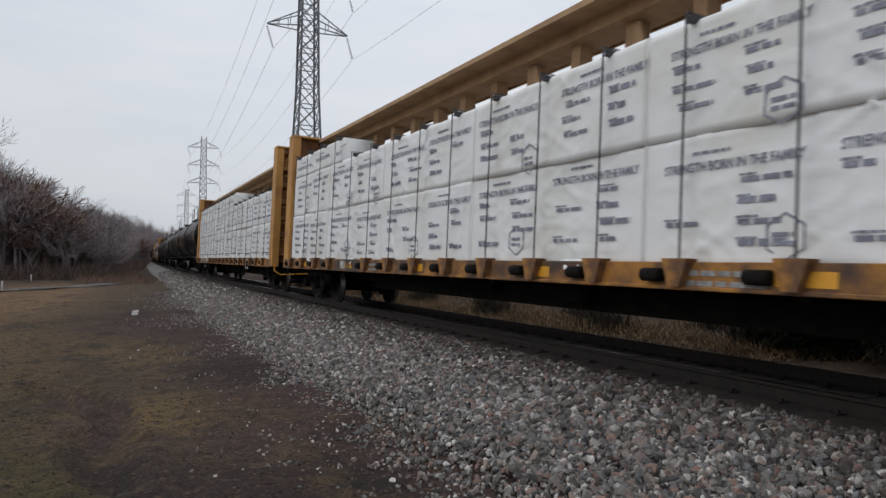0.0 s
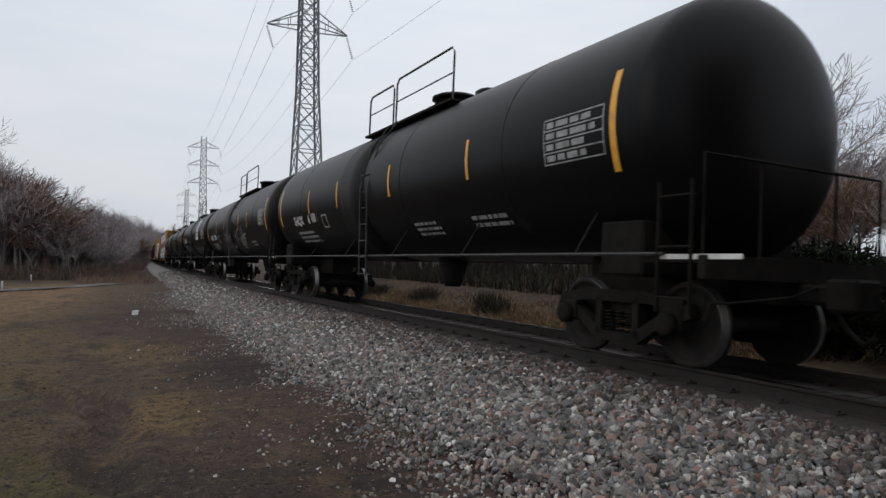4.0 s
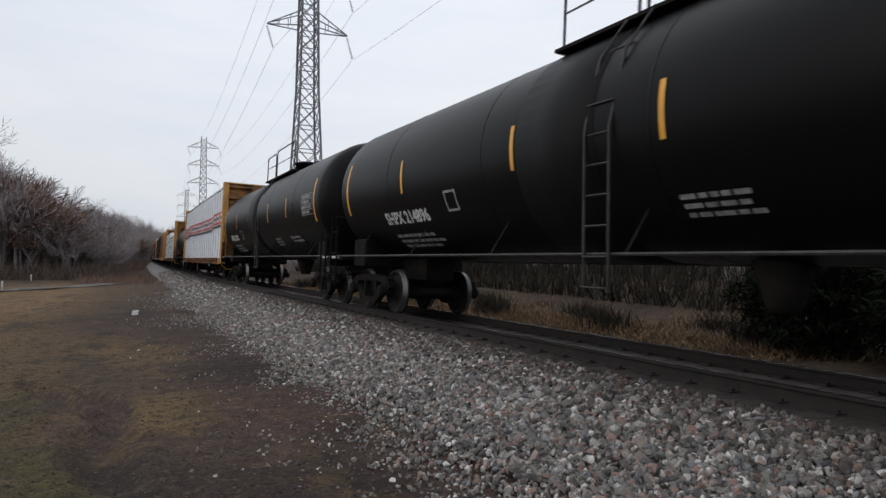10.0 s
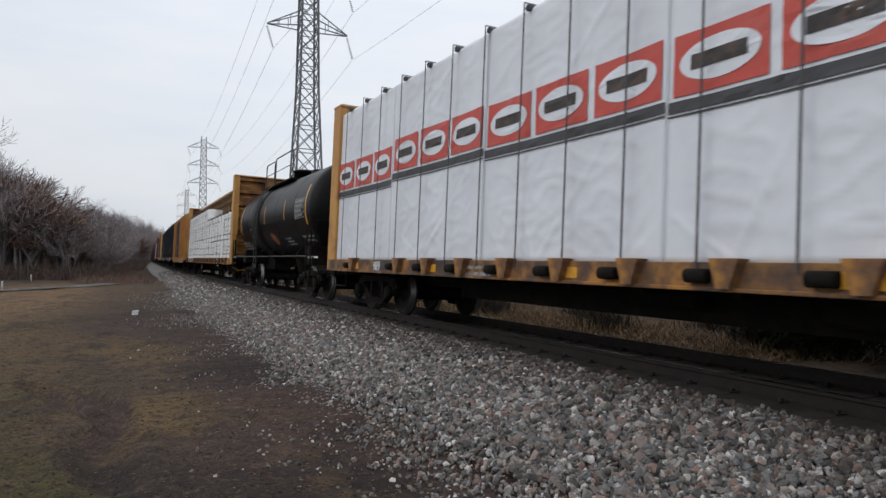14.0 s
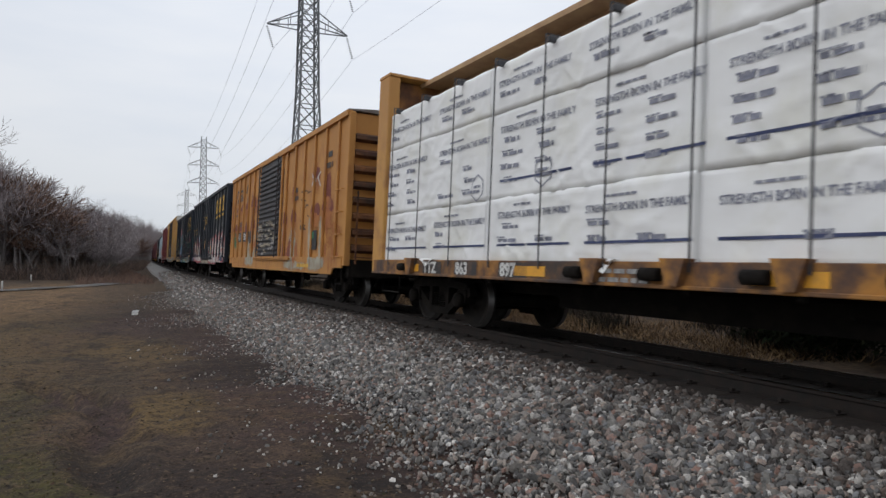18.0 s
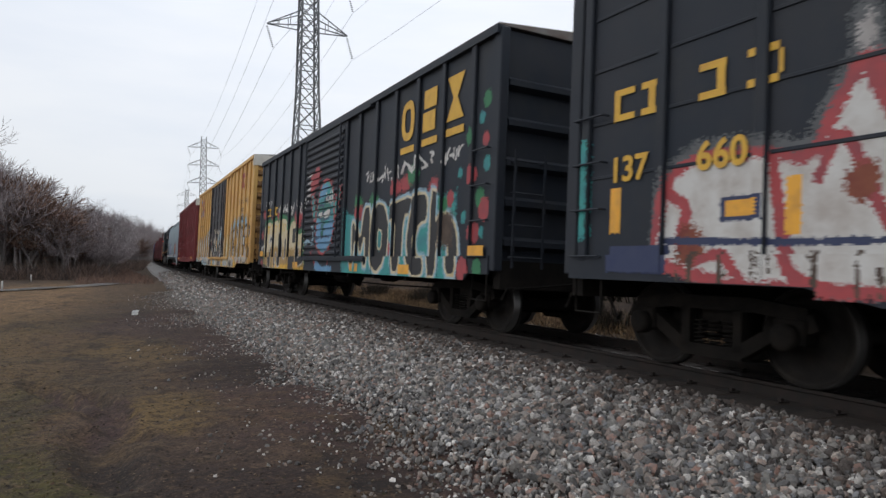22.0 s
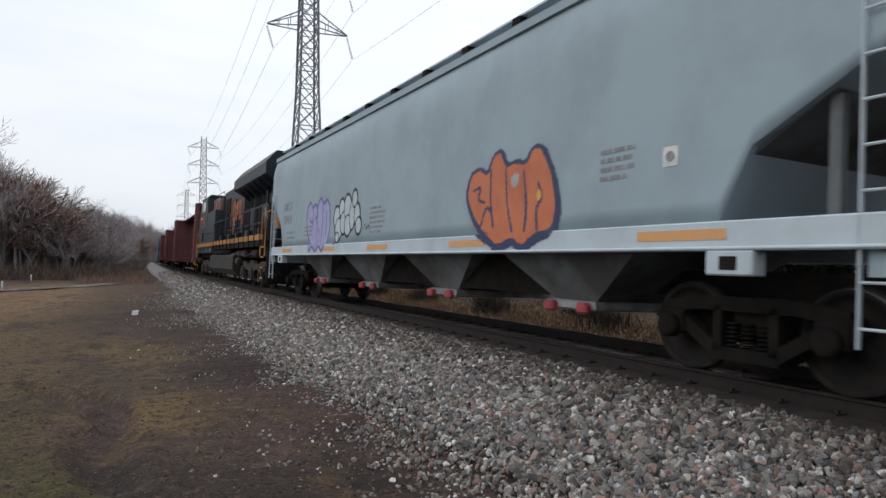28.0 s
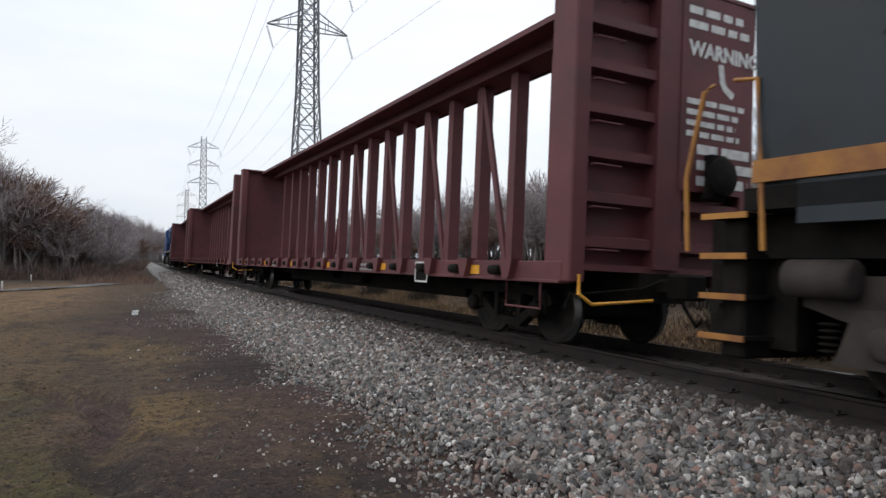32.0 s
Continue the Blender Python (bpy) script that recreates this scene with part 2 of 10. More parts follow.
def bar(bm, a, b, w, d=None, up=(0, 0, 1)):
    """A straight square bar from a to b, w wide and d deep."""
    a, b, d = Vector(a), Vector(b), d or w
    z = (b - a).normalized()
    u = Vector(up)
    if abs(z.dot(u)) > 0.99:
        u = Vector((0, 1, 0))
    x = z.cross(u).normalized()
    y = x.cross(z)
    q = [[bm.verts.new(p + x * i * w / 2 + y * j * d / 2) for i, j in ((-1, -1), (1, -1), (1, 1), (-1, 1))] for p in (a, b)]
    for i in range(4):
        bm.faces.new((q[0][i], q[0][(i + 1) % 4], q[1][(i + 1) % 4], q[1][i]))
    bm.faces.new(q[0][::-1])
    bm.faces.new(q[1])
    return bm


def rod(bm, points, r=0.014, n=6):
    """A round rod through the points."""
    P = [Vector(p) for p in points]
    rings = []
    for i, p in enumerate(P):
        t = (P[min(i + 1, len(P) - 1)] - P[max(i - 1, 0)]).normalized()
        u = Vector((0, 0, 1)) if abs(t.z) < 0.9 else Vector((0, 1, 0))
        x = t.cross(u).normalized()
        y = x.cross(t)
        rings.append([bm.verts.new(p + (x * math.cos(a) + y * math.sin(a)) * r) for a in [k * math.tau / n for k in range(n)]])
    for a, b in zip(rings, rings[1:]):
        for k in range(n):
            bm.faces.new((a[k], a[(k + 1) % n], b[(k + 1) % n], b[k]))
    bm.faces.new(rings[0][::-1])
    bm.faces.new(rings[-1])
    return bm


def lathe(bm, profile, axis="y", n=32, centre=(0, 0, 0)):
    """A body turned round an axis: the profile's pairs are (along, radius)."""
    c = Vector(centre)

    def at(a, r, k):
        u, v = r * math.cos(k * math.tau / n), r * math.sin(k * math.tau / n)
        return c + Vector((u, a, v) if axis == "y" else (a, u, v) if axis == "x" else (u, v, a))

    rings = [[bm.verts.new(at(a, r, k)) for k in range(n)] for a, r in profile]
    for p, q in zip(rings, rings[1:]):
        for k in range(n):
            f = bm.faces.new((p[k], p[(k + 1) % n], q[(k + 1) % n], q[k]))
            f.smooth = True
    bm.faces.new(rings[0][::-1])
    bm.faces.new(rings[-1])
    bmesh.ops.recalc_face_normals(bm, faces=bm.faces[:])
    return bm


def extrude(bm, outline, x0, x1, axis="x"):
    """A prism: the outline's pairs are (y, z) and it runs along x from x0 to x1; or (x, z) along y."""
    def at(p, x):
        return (x, p[0], p[1]) if axis == "x" else (p[0], x, p[1])
    a, b = ([bm.verts.new(at(p, x)) for p in outline] for x in (x0, x1))
    k = len(outline)
    bm.faces.new(a)
    bm.faces.new(b[::-1])
    for i in range(k):
        bm.faces.new((a[i], b[i], b[(i + 1) % k], a[(i + 1) % k]))
    bmesh.ops.recalc_face_normals(bm, faces=bm.faces[:])
    return bm


def sweep(name, outline, s0, s1, step, mat, closed=True):
    """A mesh swept along the line: the outline's pairs are (side, height)."""
    S = np.arange(s0, s1 + 0.01, step)
    k = len(outline)
    verts = [on_line(s, a, b) for s in S for a, b in outline]
    faces = [(i * k + j, i * k + (j + 1) % k, (i + 1) * k + (j + 1) % k, (i + 1) * k + j) for i in range(len(S) - 1) for j in range(k if closed else k - 1)]
    me = bpy.data.meshes.new(name)
    me.from_pydata([tuple(v) for v in verts], [], faces)
    me.materials.append(mat)
    return me


def thing(name, label, category, group="", kind=""):
    return tagged(new(name), label, category, group, kind)


# ------------------------------------------------------------------ ground and track
GROUND_Z = -0.47


RUTS = ((-0.75, 10.2, 0.02, 7.9, 0.13), (-0.02, 8.1, 0.5, 6.3, 0.12), (-0.05, 9.4, 0.42, 7.1, 0.10), (0.05, 7.2, 0.2, 4.9, 0.2))


def ground_height(x, y):
    """Uneven earth with a few shallow wheel ruts."""
    s = math.hypot(x - 6, y)
    n = noise.noise(Vector((x * 0.35, y * 0.35, 0))) * 0.05 + noise.noise(Vector((x * 1.3, y * 1.3, 3))) * 0.022
    if s < 24:
        n += noise.noise(Vector((x * 3.7, y * 3.7, 8))) * 0.014 + noise.noise(Vector((x * 9, y * 9, 2))) * 0.007
        for x0, y0, x1, y1, w in RUTS:
            ex, ey = x1 - x0, y1 - y0
            t = min(1, max(0, ((x - x0) * ex + (y - y0) * ey) / (ex * ex + ey * ey)))
            d = math.hypot(x - x0 - t * ex, y - y0 - t * ey) / w
            if d < 3:
                n -= (0.10 * math.exp(-d * d) - 0.035 * math.exp(-(d - 1.5) ** 2 * 3)) * min(1, 6 * t, 6 * (1 - t))
    # a low bank beyond the line
    d = min(1.0, max(0.0, (x - float(np.interp(y, _Y, _X)) - 5.2) / 6.0))
    return GROUND_Z + n * (1 if s < 60 else 0.5) + 1.15 * d * d * (3 - 2 * d) * (1 if -70 < y < 170 else 0)


def build_ground():
    xs = np.concatenate([np.linspace(-2500, -60, 14), np.linspace(-50, -8, 30), np.arange(-7.5, -4.6, 0.25), np.arange(-4.5, 4.5, 0.075), np.arange(4.5, 9, 0.25), np.linspace(10, 60, 30), np.linspace(80, 2500, 14)])
    ys = np.concatenate([np.linspace(-2500, -30, 12), np.linspace(-25, -1, 14), np.arange(0, 2, 0.25), np.arange(2, 14, 0.075), np.arange(14, 22, 0.25), np.linspace(23, 120, 60), np.linspace(140, 2500, 16)])
    verts = [(x, y, ground_height(x, y)) for y in ys for x in xs]
    k = len(xs)
    faces = [(j * k + i, j * k + i + 1, (j + 1) * k + i + 1, (j + 1) * k + i) for j in range(len(ys) - 1) for i in range(k - 1)]
    me = bpy.data.meshes.new("ground")
    me.from_pydata(verts, [], faces)
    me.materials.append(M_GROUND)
    for f in me.polygons:
        f.use_smooth = True
    tagged(new("ground", me), "bare brown earth with thin dry grass beside the railway", "ground", kind="structure")


build_ground()
bed = thing("ballast_bed", "railway bed of grey crushed stone with a dark oily middle", "track bed", kind="structure")
part("shoulder", sweep("shoulder", [(-1.3, -0.185), (-2.0, -0.25), (-3.1, -0.47), (-3.6, -0.75), (-3.6, -1.3), (4.4, -1.2), (4.0, -0.75), (2.0, -0.25), (1.3, -0.185)], -40, 420, 2, M_BALLAST), None, bed)
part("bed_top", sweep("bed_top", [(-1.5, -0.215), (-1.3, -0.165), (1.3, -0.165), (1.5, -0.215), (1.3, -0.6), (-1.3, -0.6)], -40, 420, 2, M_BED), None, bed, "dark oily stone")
RAIL = [(-0.07, -0.18), (0.07, -0.18), (0.07, -0.165), (0.012, -0.14), (0.012, -0.045), (0.036, -0.035), (0.036, -0.004), (-0.036, -0.004), (-0.036, -0.035), (-0.012, -0.045), (-0.012, -0.14), (-0.07, -0.165)]
for side in (-0.755, 0.755):
    r = thing("rail", "rusty steel rail with a bright worn top, spiked to dark sleepers", "rail", "rails of the line", "structure")
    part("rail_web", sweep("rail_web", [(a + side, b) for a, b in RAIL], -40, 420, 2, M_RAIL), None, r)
    part("rail_head", sweep("rail_head", [(side - 0.034, -0.004), (side + 0.034, -0.004), (side + 0.028, 0.0), (side - 0.028, 0.0)], -40, 420, 2, M_RAIL_HEAD), None, r, "bright worn running surface")

#CARS_BEGIN
# ------------------------------------------------------------------ rail cars: shared parts
TRAIN = []  # (thing, middle of the car at 16 s, half the bogie distance, wheelsets)
_TEXT = {}
M_WHEEL = material("dark_wheel_steel", (0.011, 0.0095, 0.0088), 0.8, 0.0, (0.022, 0.018, 0.015), 5, 0.4, spec=0.2)
M_TREAD = material("bright_wheel_tread", (0.16, 0.155, 0.15), 0.4, 0.9, bump=0.02)
M_WHITE = material("white_stencil_paint", (0.62, 0.62, 0.60), 0.6, 0, (0.40, 0.40, 0.39), 8, 0.35, bump=0.03)
M_DULL = material("worn_white_stencil", (0.34, 0.34, 0.335), 0.7, 0, (0.16, 0.16, 0.16), 9, 0.45, bump=0.03)
M_REFLECT = material("yellow_reflective_tape", (0.75, 0.36, 0.03), 0.4, 0, (0.55, 0.27, 0.04), 5, 0.35, bump=0.03)
M_INK = material("blue_grey_printing_ink", (0.17, 0.18, 0.24), 0.6, 0, (0.30, 0.31, 0.36), 20, 0.45, bump=0.0)
M_LINE = material("dark_blue_printing_ink", (0.035, 0.05, 0.13), 0.6, 0, (0.06, 0.075, 0.16), 12, 0.4, bump=0.0)
M_STRAP = material("dark_strap", (0.05, 0.05, 0.055), 0.6, 0, bump=0.05)
M_LETTER = material("black_lettering_paint", (0.035, 0.03, 0.03), 0.6, 0, (0.12, 0.07, 0.04), 6, 0.3, bump=0.02)
M_SILVER = material("bare_galvanised_steel", (0.36, 0.36, 0.36), 0.5, 0.6, (0.2, 0.19, 0.18), 5, 0.4, bump=0.1)


def mesh_from_arrays(name, verts, tris, mat):
    me = bpy.data.meshes.new(name)
    me.vertices.add(len(verts))
    me.vertices.foreach_set("co", np.ascontiguousarray(verts, dtype=np.float32).ravel())
    me.loops.add(tris.size)
    me.loops.foreach_set("vertex_index", np.ascontiguousarray(tris, dtype=np.int32).ravel())
    me.polygons.add(len(tris))
    me.polygons.foreach_set("loop_start", np.arange(0, tris.size, 3, dtype=np.int32))
    me.update(calc_edges=True)
    me.materials.append(mat)
    return me


def flat_text(body, size, bold=0.0):
    """The built-in font's outline of a word as plain (u, v) points and faces."""
    key = (body, size, bold)
    if key not in _TEXT:
        cu = bpy.data.curves.new("word", "FONT")
        cu.body, cu.size, cu.resolution_u, cu.offset = body, size, 3, bold
        ob = bpy.data.objects.new("word", cu)
        scene.collection.objects.link(ob)
        bpy.context.view_layer.update()
        me = bpy.data.meshes.new_from_object(ob.evaluated_get(bpy.context.evaluated_depsgraph_get()))
        _TEXT[key] = ([(v.co.x, v.co.y) for v in me.vertices], [tuple(p.vertices) for p in me.polygons])
        bpy.data.objects.remove(ob)
        bpy.data.curves.remove(cu)
        bpy.data.meshes.remove(me)
    return _TEXT[key]


def lettering(name, body, size, place, mat, parent, label="", bold=0.0):
    """Words laid on a surface: place(u, v) gives the point of the car's space."""
    pts, faces = flat_text(body, size, bold)
    me = bpy.data.meshes.new(name)
    me.from_pydata([place(u, v) for u, v in pts], [], faces)
    return part(name, me, mat, parent, label)


def side_at(y0, z0, w, gap=0.005):
    """Places (u, v) on the flat side of a car that faces the path, u to the right and v up."""
    return lambda u, v: (-w - gap, y0 - u, z0 + v)


def round_at(y0, z0, r, zc, gap=0.006):
    """The same on the side of a lying tank."""
    a0 = math.asin(max(-0.99, min(0.99, (z0 - zc) / r)))
    return lambda u, v: (-(r + gap) * math.cos(a0 + v / r), y0 - u, zc + (r + gap) * math.sin(a0 + v / r))


def sheet(bm, place, u0, u1, v0, v1, nv=1, nu=1):
    """A thin patch on a surface, in nv steps upwards."""
    g = [[bm.verts.new(place(u0 + (u1 - u0) * i / nu, v0 + (v1 - v0) * j / nv)) for i in range(nu + 1)] for j in range(nv + 1)]
    for j in range(nv):
        for i in range(nu):
            bm.faces.new((g[j][i], g[j][i + 1], g[j + 1][i + 1], g[j + 1][i]))
    return bm


def stroke(bm, place, pts, w, smooth=3):
    """A painted line of the width w through (u, v) points."""
    P = [Vector(p) for p in pts]
    for _ in range(smooth):
        Q = [P[0]]
        for a, b in zip(P, P[1:]):
            Q += [a * 0.75 + b * 0.25, a * 0.25 + b * 0.75]
        P = Q + [P[-1]]
    row = []
    for i, p in enumerate(P):
        t = P[min(i + 1, len(P) - 1)] - P[max(i - 1, 0)]
        n = Vector((-t.y, t.x)).normalized() * w / 2 if t.length > 1e-6 else Vector((0, w / 2))
        row.append((bm.verts.new(place(*(p - n))), bm.verts.new(place(*(p + n)))))
    for a, b in zip(row, row[1:]):
        bm.faces.new((a[0], b[0], b[1], a[1]))
    return bm


def blob(bm, place, cu, cv, w, h, rnd, n=22, rough=0.3):
    """A painted patch with an uneven outline."""
    ph = [rnd.uniform(0, math.tau) for _ in range(4)]
    ring = []
    for k in range(n):
        a = k * math.tau / n
        r = 1 + rough * (0.5 * math.sin(2 * a + ph[0]) + 0.35 * math.sin(3 * a + ph[1]) + 0.25 * math.sin(5 * a + ph[2]) + 0.15 * math.sin(9 * a + ph[3]))
        ring.append(bm.verts.new(place(cu + w / 2 * r * math.cos(a), cv + h / 2 * r * math.sin(a))))
    c = bm.verts.new(place(cu, cv))
    for k in range(n):
        bm.faces.new((c, ring[k], ring[(k + 1) % n]))
    return bm


def fine_print(bm, place, u, v, lines, width, h, rnd, gap=1.9):
    """Small print that cannot be read: rows of short bars."""
    for i in range(lines):
        x, end = u, u + width * rnd.uniform(0.75, 1.0)
        while x < end:
            w = min(rnd.uniform(2, 6) * h * 0.7, end - x)
            sheet(bm, place, x, x + w, v - i * h * gap, v - i * h * gap + h)
            x += w + h * 0.6
    return bm


def make_wheelset():
    bm = bmesh.new()
    lathe(bm, [(-1.1, 0.06), (-1.1, 0.085), (-0.84, 0.1), (-0.84, 0.15), (-0.80, 0.16), (-0.78, 0.30), (-0.80, 0.39), (-0.825, 0.395), (-0.825, 0.449), (-0.82, 0.455), (-0.72, 0.462), (-0.705, 0.485), (-0.685, 0.48),
               (-0.68, 0.39), (-0.72, 0.38), (-0.74, 0.17), (-0.68, 0.12), (0, 0.085), (0.68, 0.12), (0.74, 0.17), (0.72, 0.38), (0.68, 0.39), (0.685, 0.48), (0.705, 0.485), (0.72, 0.462), (0.82, 0.455),
               (0.825, 0.449), (0.825, 0.395), (0.80, 0.39), (0.78, 0.30), (0.80, 0.16), (0.84, 0.15), (0.84, 0.1), (1.1, 0.085), (1.1, 0.06)], "x", 36)
    for x in (-1, 1):
        for k in range(3):
            a = k * math.tau / 3
            box(bm, x * 1.10 - 0.02, x * 1.10 + 0.02, math.cos(a) * 0.05 - 0.015, math.cos(a) * 0.05 + 0.015, math.sin(a) * 0.05 - 0.015, math.sin(a) * 0.05 + 0.015)
    me = mesh_of("wheelset", bm)
    me.materials.append(M_WHEEL)
    me.materials.append(M_TREAD)
    for f in me.polygons:
        c = f.center
        rr = math.hypot(c.y, c.z)
        if 0.70 < abs(c.x) < 0.826 and rr > 0.40 and (abs(abs(c.x) - 0.77) < 0.04 or abs(c.x) > 0.815):
            f.material_index = 1 if rr > 0.442 else 0
    return me


def make_side_frame(half, r):
    bm = bmesh.new()
    h, hub = half, r
    outline = [(-h - 0.2, hub + 0.06), (-h - 0.14, hub + 0.20), (-h * 0.55, hub + 0.26), (h * 0.55, hub + 0.26), (h + 0.14, hub + 0.20), (h + 0.2, hub + 0.06), (h - 0.13, hub + 0.04), (h * 0.40, hub - 0.21), (h * 0.36, hub - 0.27),
               (-h * 0.36, hub - 0.27), (-h * 0.40, hub - 0.21), (-h + 0.13, hub + 0.04)]
    inner = [(-h * 0.72, hub + 0.08), (-h * 0.46, hub + 0.14), (-h * 0.42, hub - 0.10)]
    mid = [(-0.26, hub + 0.14), (0.26, hub + 0.14), (0.26, hub - 0.17), (-0.26, hub - 0.17)]
    # chords and columns as separate bars, so that the windows between them stay open
    t = 0.07
    for a, b, w in ((outline[0], outline[1], 0.12), (outline[1], outline[2], 0.13), (outline[2], outline[3], 0.14), (outline[3], outline[4], 0.13), (outline[4], outline[5], 0.12),
                    ((-h - 0.02, hub + 0.14), (-h * 0.38, hub - 0.2), 0.13), ((h + 0.02, hub + 0.14), (h * 0.38, hub - 0.2), 0.13), ((-h * 0.42, hub - 0.22), (h * 0.42, hub - 0.22), 0.12),
                    ((-0.31, hub - 0.2), (-0.31, hub + 0.24), 0.10), ((0.31, hub - 0.2), (0.31, hub + 0.24), 0.10)):
        bar(bm, (0, *a), (0, *b), w, 2 * t, (1, 0, 0))
    for y in (-h, h):
        box(bm, -0.11, 0.11, y - 0.15, y + 0.15, hub - 0.07, hub + 0.17, 0.02)
    return mesh_of("side_frame", bm)


def make_springs(r):
    bm = bmesh.new()
    for y in (-0.17, 0.0, 0.17):
        for k in range(6):
            z = r - 0.15 + k * 0.042
            lathe(bm, [(z, 0.05), (z + 0.011, 0.07), (z + 0.022, 0.05)], "z", 10, (0, y, 0))
    return mesh_of("spring_nest", bm)


ME_WHEELS = make_wheelset()
ME_FRAME = make_side_frame(0.864, 0.457)
ME_SPRINGS = make_springs(0.457)
ME_CAP = mesh_of("bearing_cap", lathe(bmesh.new(), [(-0.10, 0.03), (-0.10, 0.10), (-0.07, 0.125), (0.03, 0.125)], "x", 16))
for me in (ME_FRAME, ME_SPRINGS, ME_CAP):
    me.materials.append(M_UNDER)


def bogie(car, y, wheels, half=0.864):
    b = part("bogie", boxes((-0.95, 0.95, -0.22, 0.22, 0.42, 0.74), (-0.2, 0.2, -0.25, 0.25, 0.74, 0.95), (-0.8, 0.8, -0.62, -0.56, 0.3, 0.36), (-0.8, 0.8, 0.56, 0.62, 0.3, 0.36), bevel=0.02), M_UNDER, car, "grimy cast-steel bogie")
    b.location.y = y
    for x in (-1, 1):
        part("side_frame", ME_FRAME, None, b).location.x = x * 0.99
        part("spring_nest", ME_SPRINGS, None, b).location.x = x * 0.99
        for yy in (-half, half):
            c = part("bearing_cap", ME_CAP, None, b)
            c.location, c.rotation_euler.z = (x * 1.10, yy, 0.457), 0 if x < 0 else math.pi
    for yy in (-half, half):
        w = part("wheelset", ME_WHEELS, None, b, "steel wheelset with bright worn treads")
        w.location = (0, yy, 0.457)
        wheels.append((w, yy, 0.457))
    return b


def couplers(car, L, mat=None, near=0.0):
    """Drawbar, knuckle and release lever at each end."""
    short = L
    for e in (-1, 1):
        L = short + (2 * near if e < 0 else 0)
        bm = boxes((-0.11, 0.11, e * (L / 2 - 0.25), e * (L / 2 + 0.45), 0.74, 0.94), (-0.19, 0.19, e * (L / 2 + 0.42), e * (L / 2 + 0.74), 0.68, 1.0), bevel=0.03)
        bmesh.ops.recalc_face_normals(bm, faces=bm.faces[:])
        part("coupler", bm, M_UNDER, car)
        y = e * (L / 2 + 0.12)
        part("release_lever", rod(bmesh.new(), [(-1.5, y, 0.55), (-1.42, y, 0.72), (-1.2, y, 0.72), (-0.4, y + e * 0.1, 0.8), (0, y + e * 0.2, 0.95)], 0.016), mat or M_UNDER, car)
        part("air_hose", rod(bmesh.new(), [(0.3, y, 0.8), (0.32, y + e * 0.2, 0.5), (0.2, y + e * 0.45, 0.36), (0.1, y + e * 0.62, 0.45)], 0.025), M_UNDER, car)


def stirrups(car, w, ys, z, mat, width=0.42, drop=0.42):
    for y in ys:
        part("step", rod(bmesh.new(), [(-w, y - width / 2, z), (-w, y - width / 2, z - drop), (-w, y + width / 2, z - drop), (-w, y + width / 2, z)], 0.017), mat, car)


def ladder(car, w, y, z0, z1, n, mat, width=0.42, stand=0.07, rails=False, name="ladder", face="side"):
    """Grab irons one above another on the side (or on the near end) of a car; with rails they make one ladder."""
    bm = bmesh.new()
    for k in range(n):
        z = z0 + (z1 - z0) * k / max(1, n - 1)
        if face == "side":
            rod(bm, [(-w, y - width / 2, z), (-w - stand, y - width / 2, z), (-w - stand, y + width / 2, z), (-w, y + width / 2, z)], 0.013)
        else:
            rod(bm, [(w - width / 2, y, z), (w - width / 2, y - stand, z), (w + width / 2, y - stand, z), (w + width / 2, y, z)], 0.013)
        if not rails:
            part("grab_iron", bm, mat, car)
            bm = bmesh.new()
    if not rails:
        bm.free()
        return
    for k in (-1, 1):
        if face == "side":
            bar(bm, (-w - stand, y + k * width / 2, z0 - 0.15), (-w - stand, y + k * width / 2, z1 + 0.15), 0.04, 0.015)
        else:
            bar(bm, (w + k * width / 2, y - stand, z0 - 0.15), (w + k * width / 2, y - stand, z1 + 0.15), 0.04, 0.015)
    part(name, bm, mat, car)


def underframe(car, L, mat, sill_w=0.32, z0=0.68, z1=1.02, gear=True):
    part("centre_sill", boxes((-sill_w, sill_w, -L / 2, L / 2, z0, z1)), mat, car)
    if gear:
        part("air_reservoir", lathe(bmesh.new(), [(-0.75, 0.05), (-0.72, 0.2), (0.0, 0.21), (0.72, 0.2), (0.75, 0.05)], "y", 14, (-0.55, 1.3, 0.72)), M_UNDER, car)
        bm = rod(bmesh.new(), [(-0.3, -L * 0.3, 0.6), (-0.36, -1.2, 0.55), (-0.36, 1.0, 0.55), (-0.3, L * 0.3, 0.6)], 0.02)
        part("brake_rod", bm, M_UNDER, car)
        part("brake_cylinder", lathe(bmesh.new(), [(-0.35, 0.06), (-0.34, 0.15), (0.25, 0.15), (0.34, 0.05)], "y", 12, (-0.5, -1.4, 0.78)), M_UNDER, car)


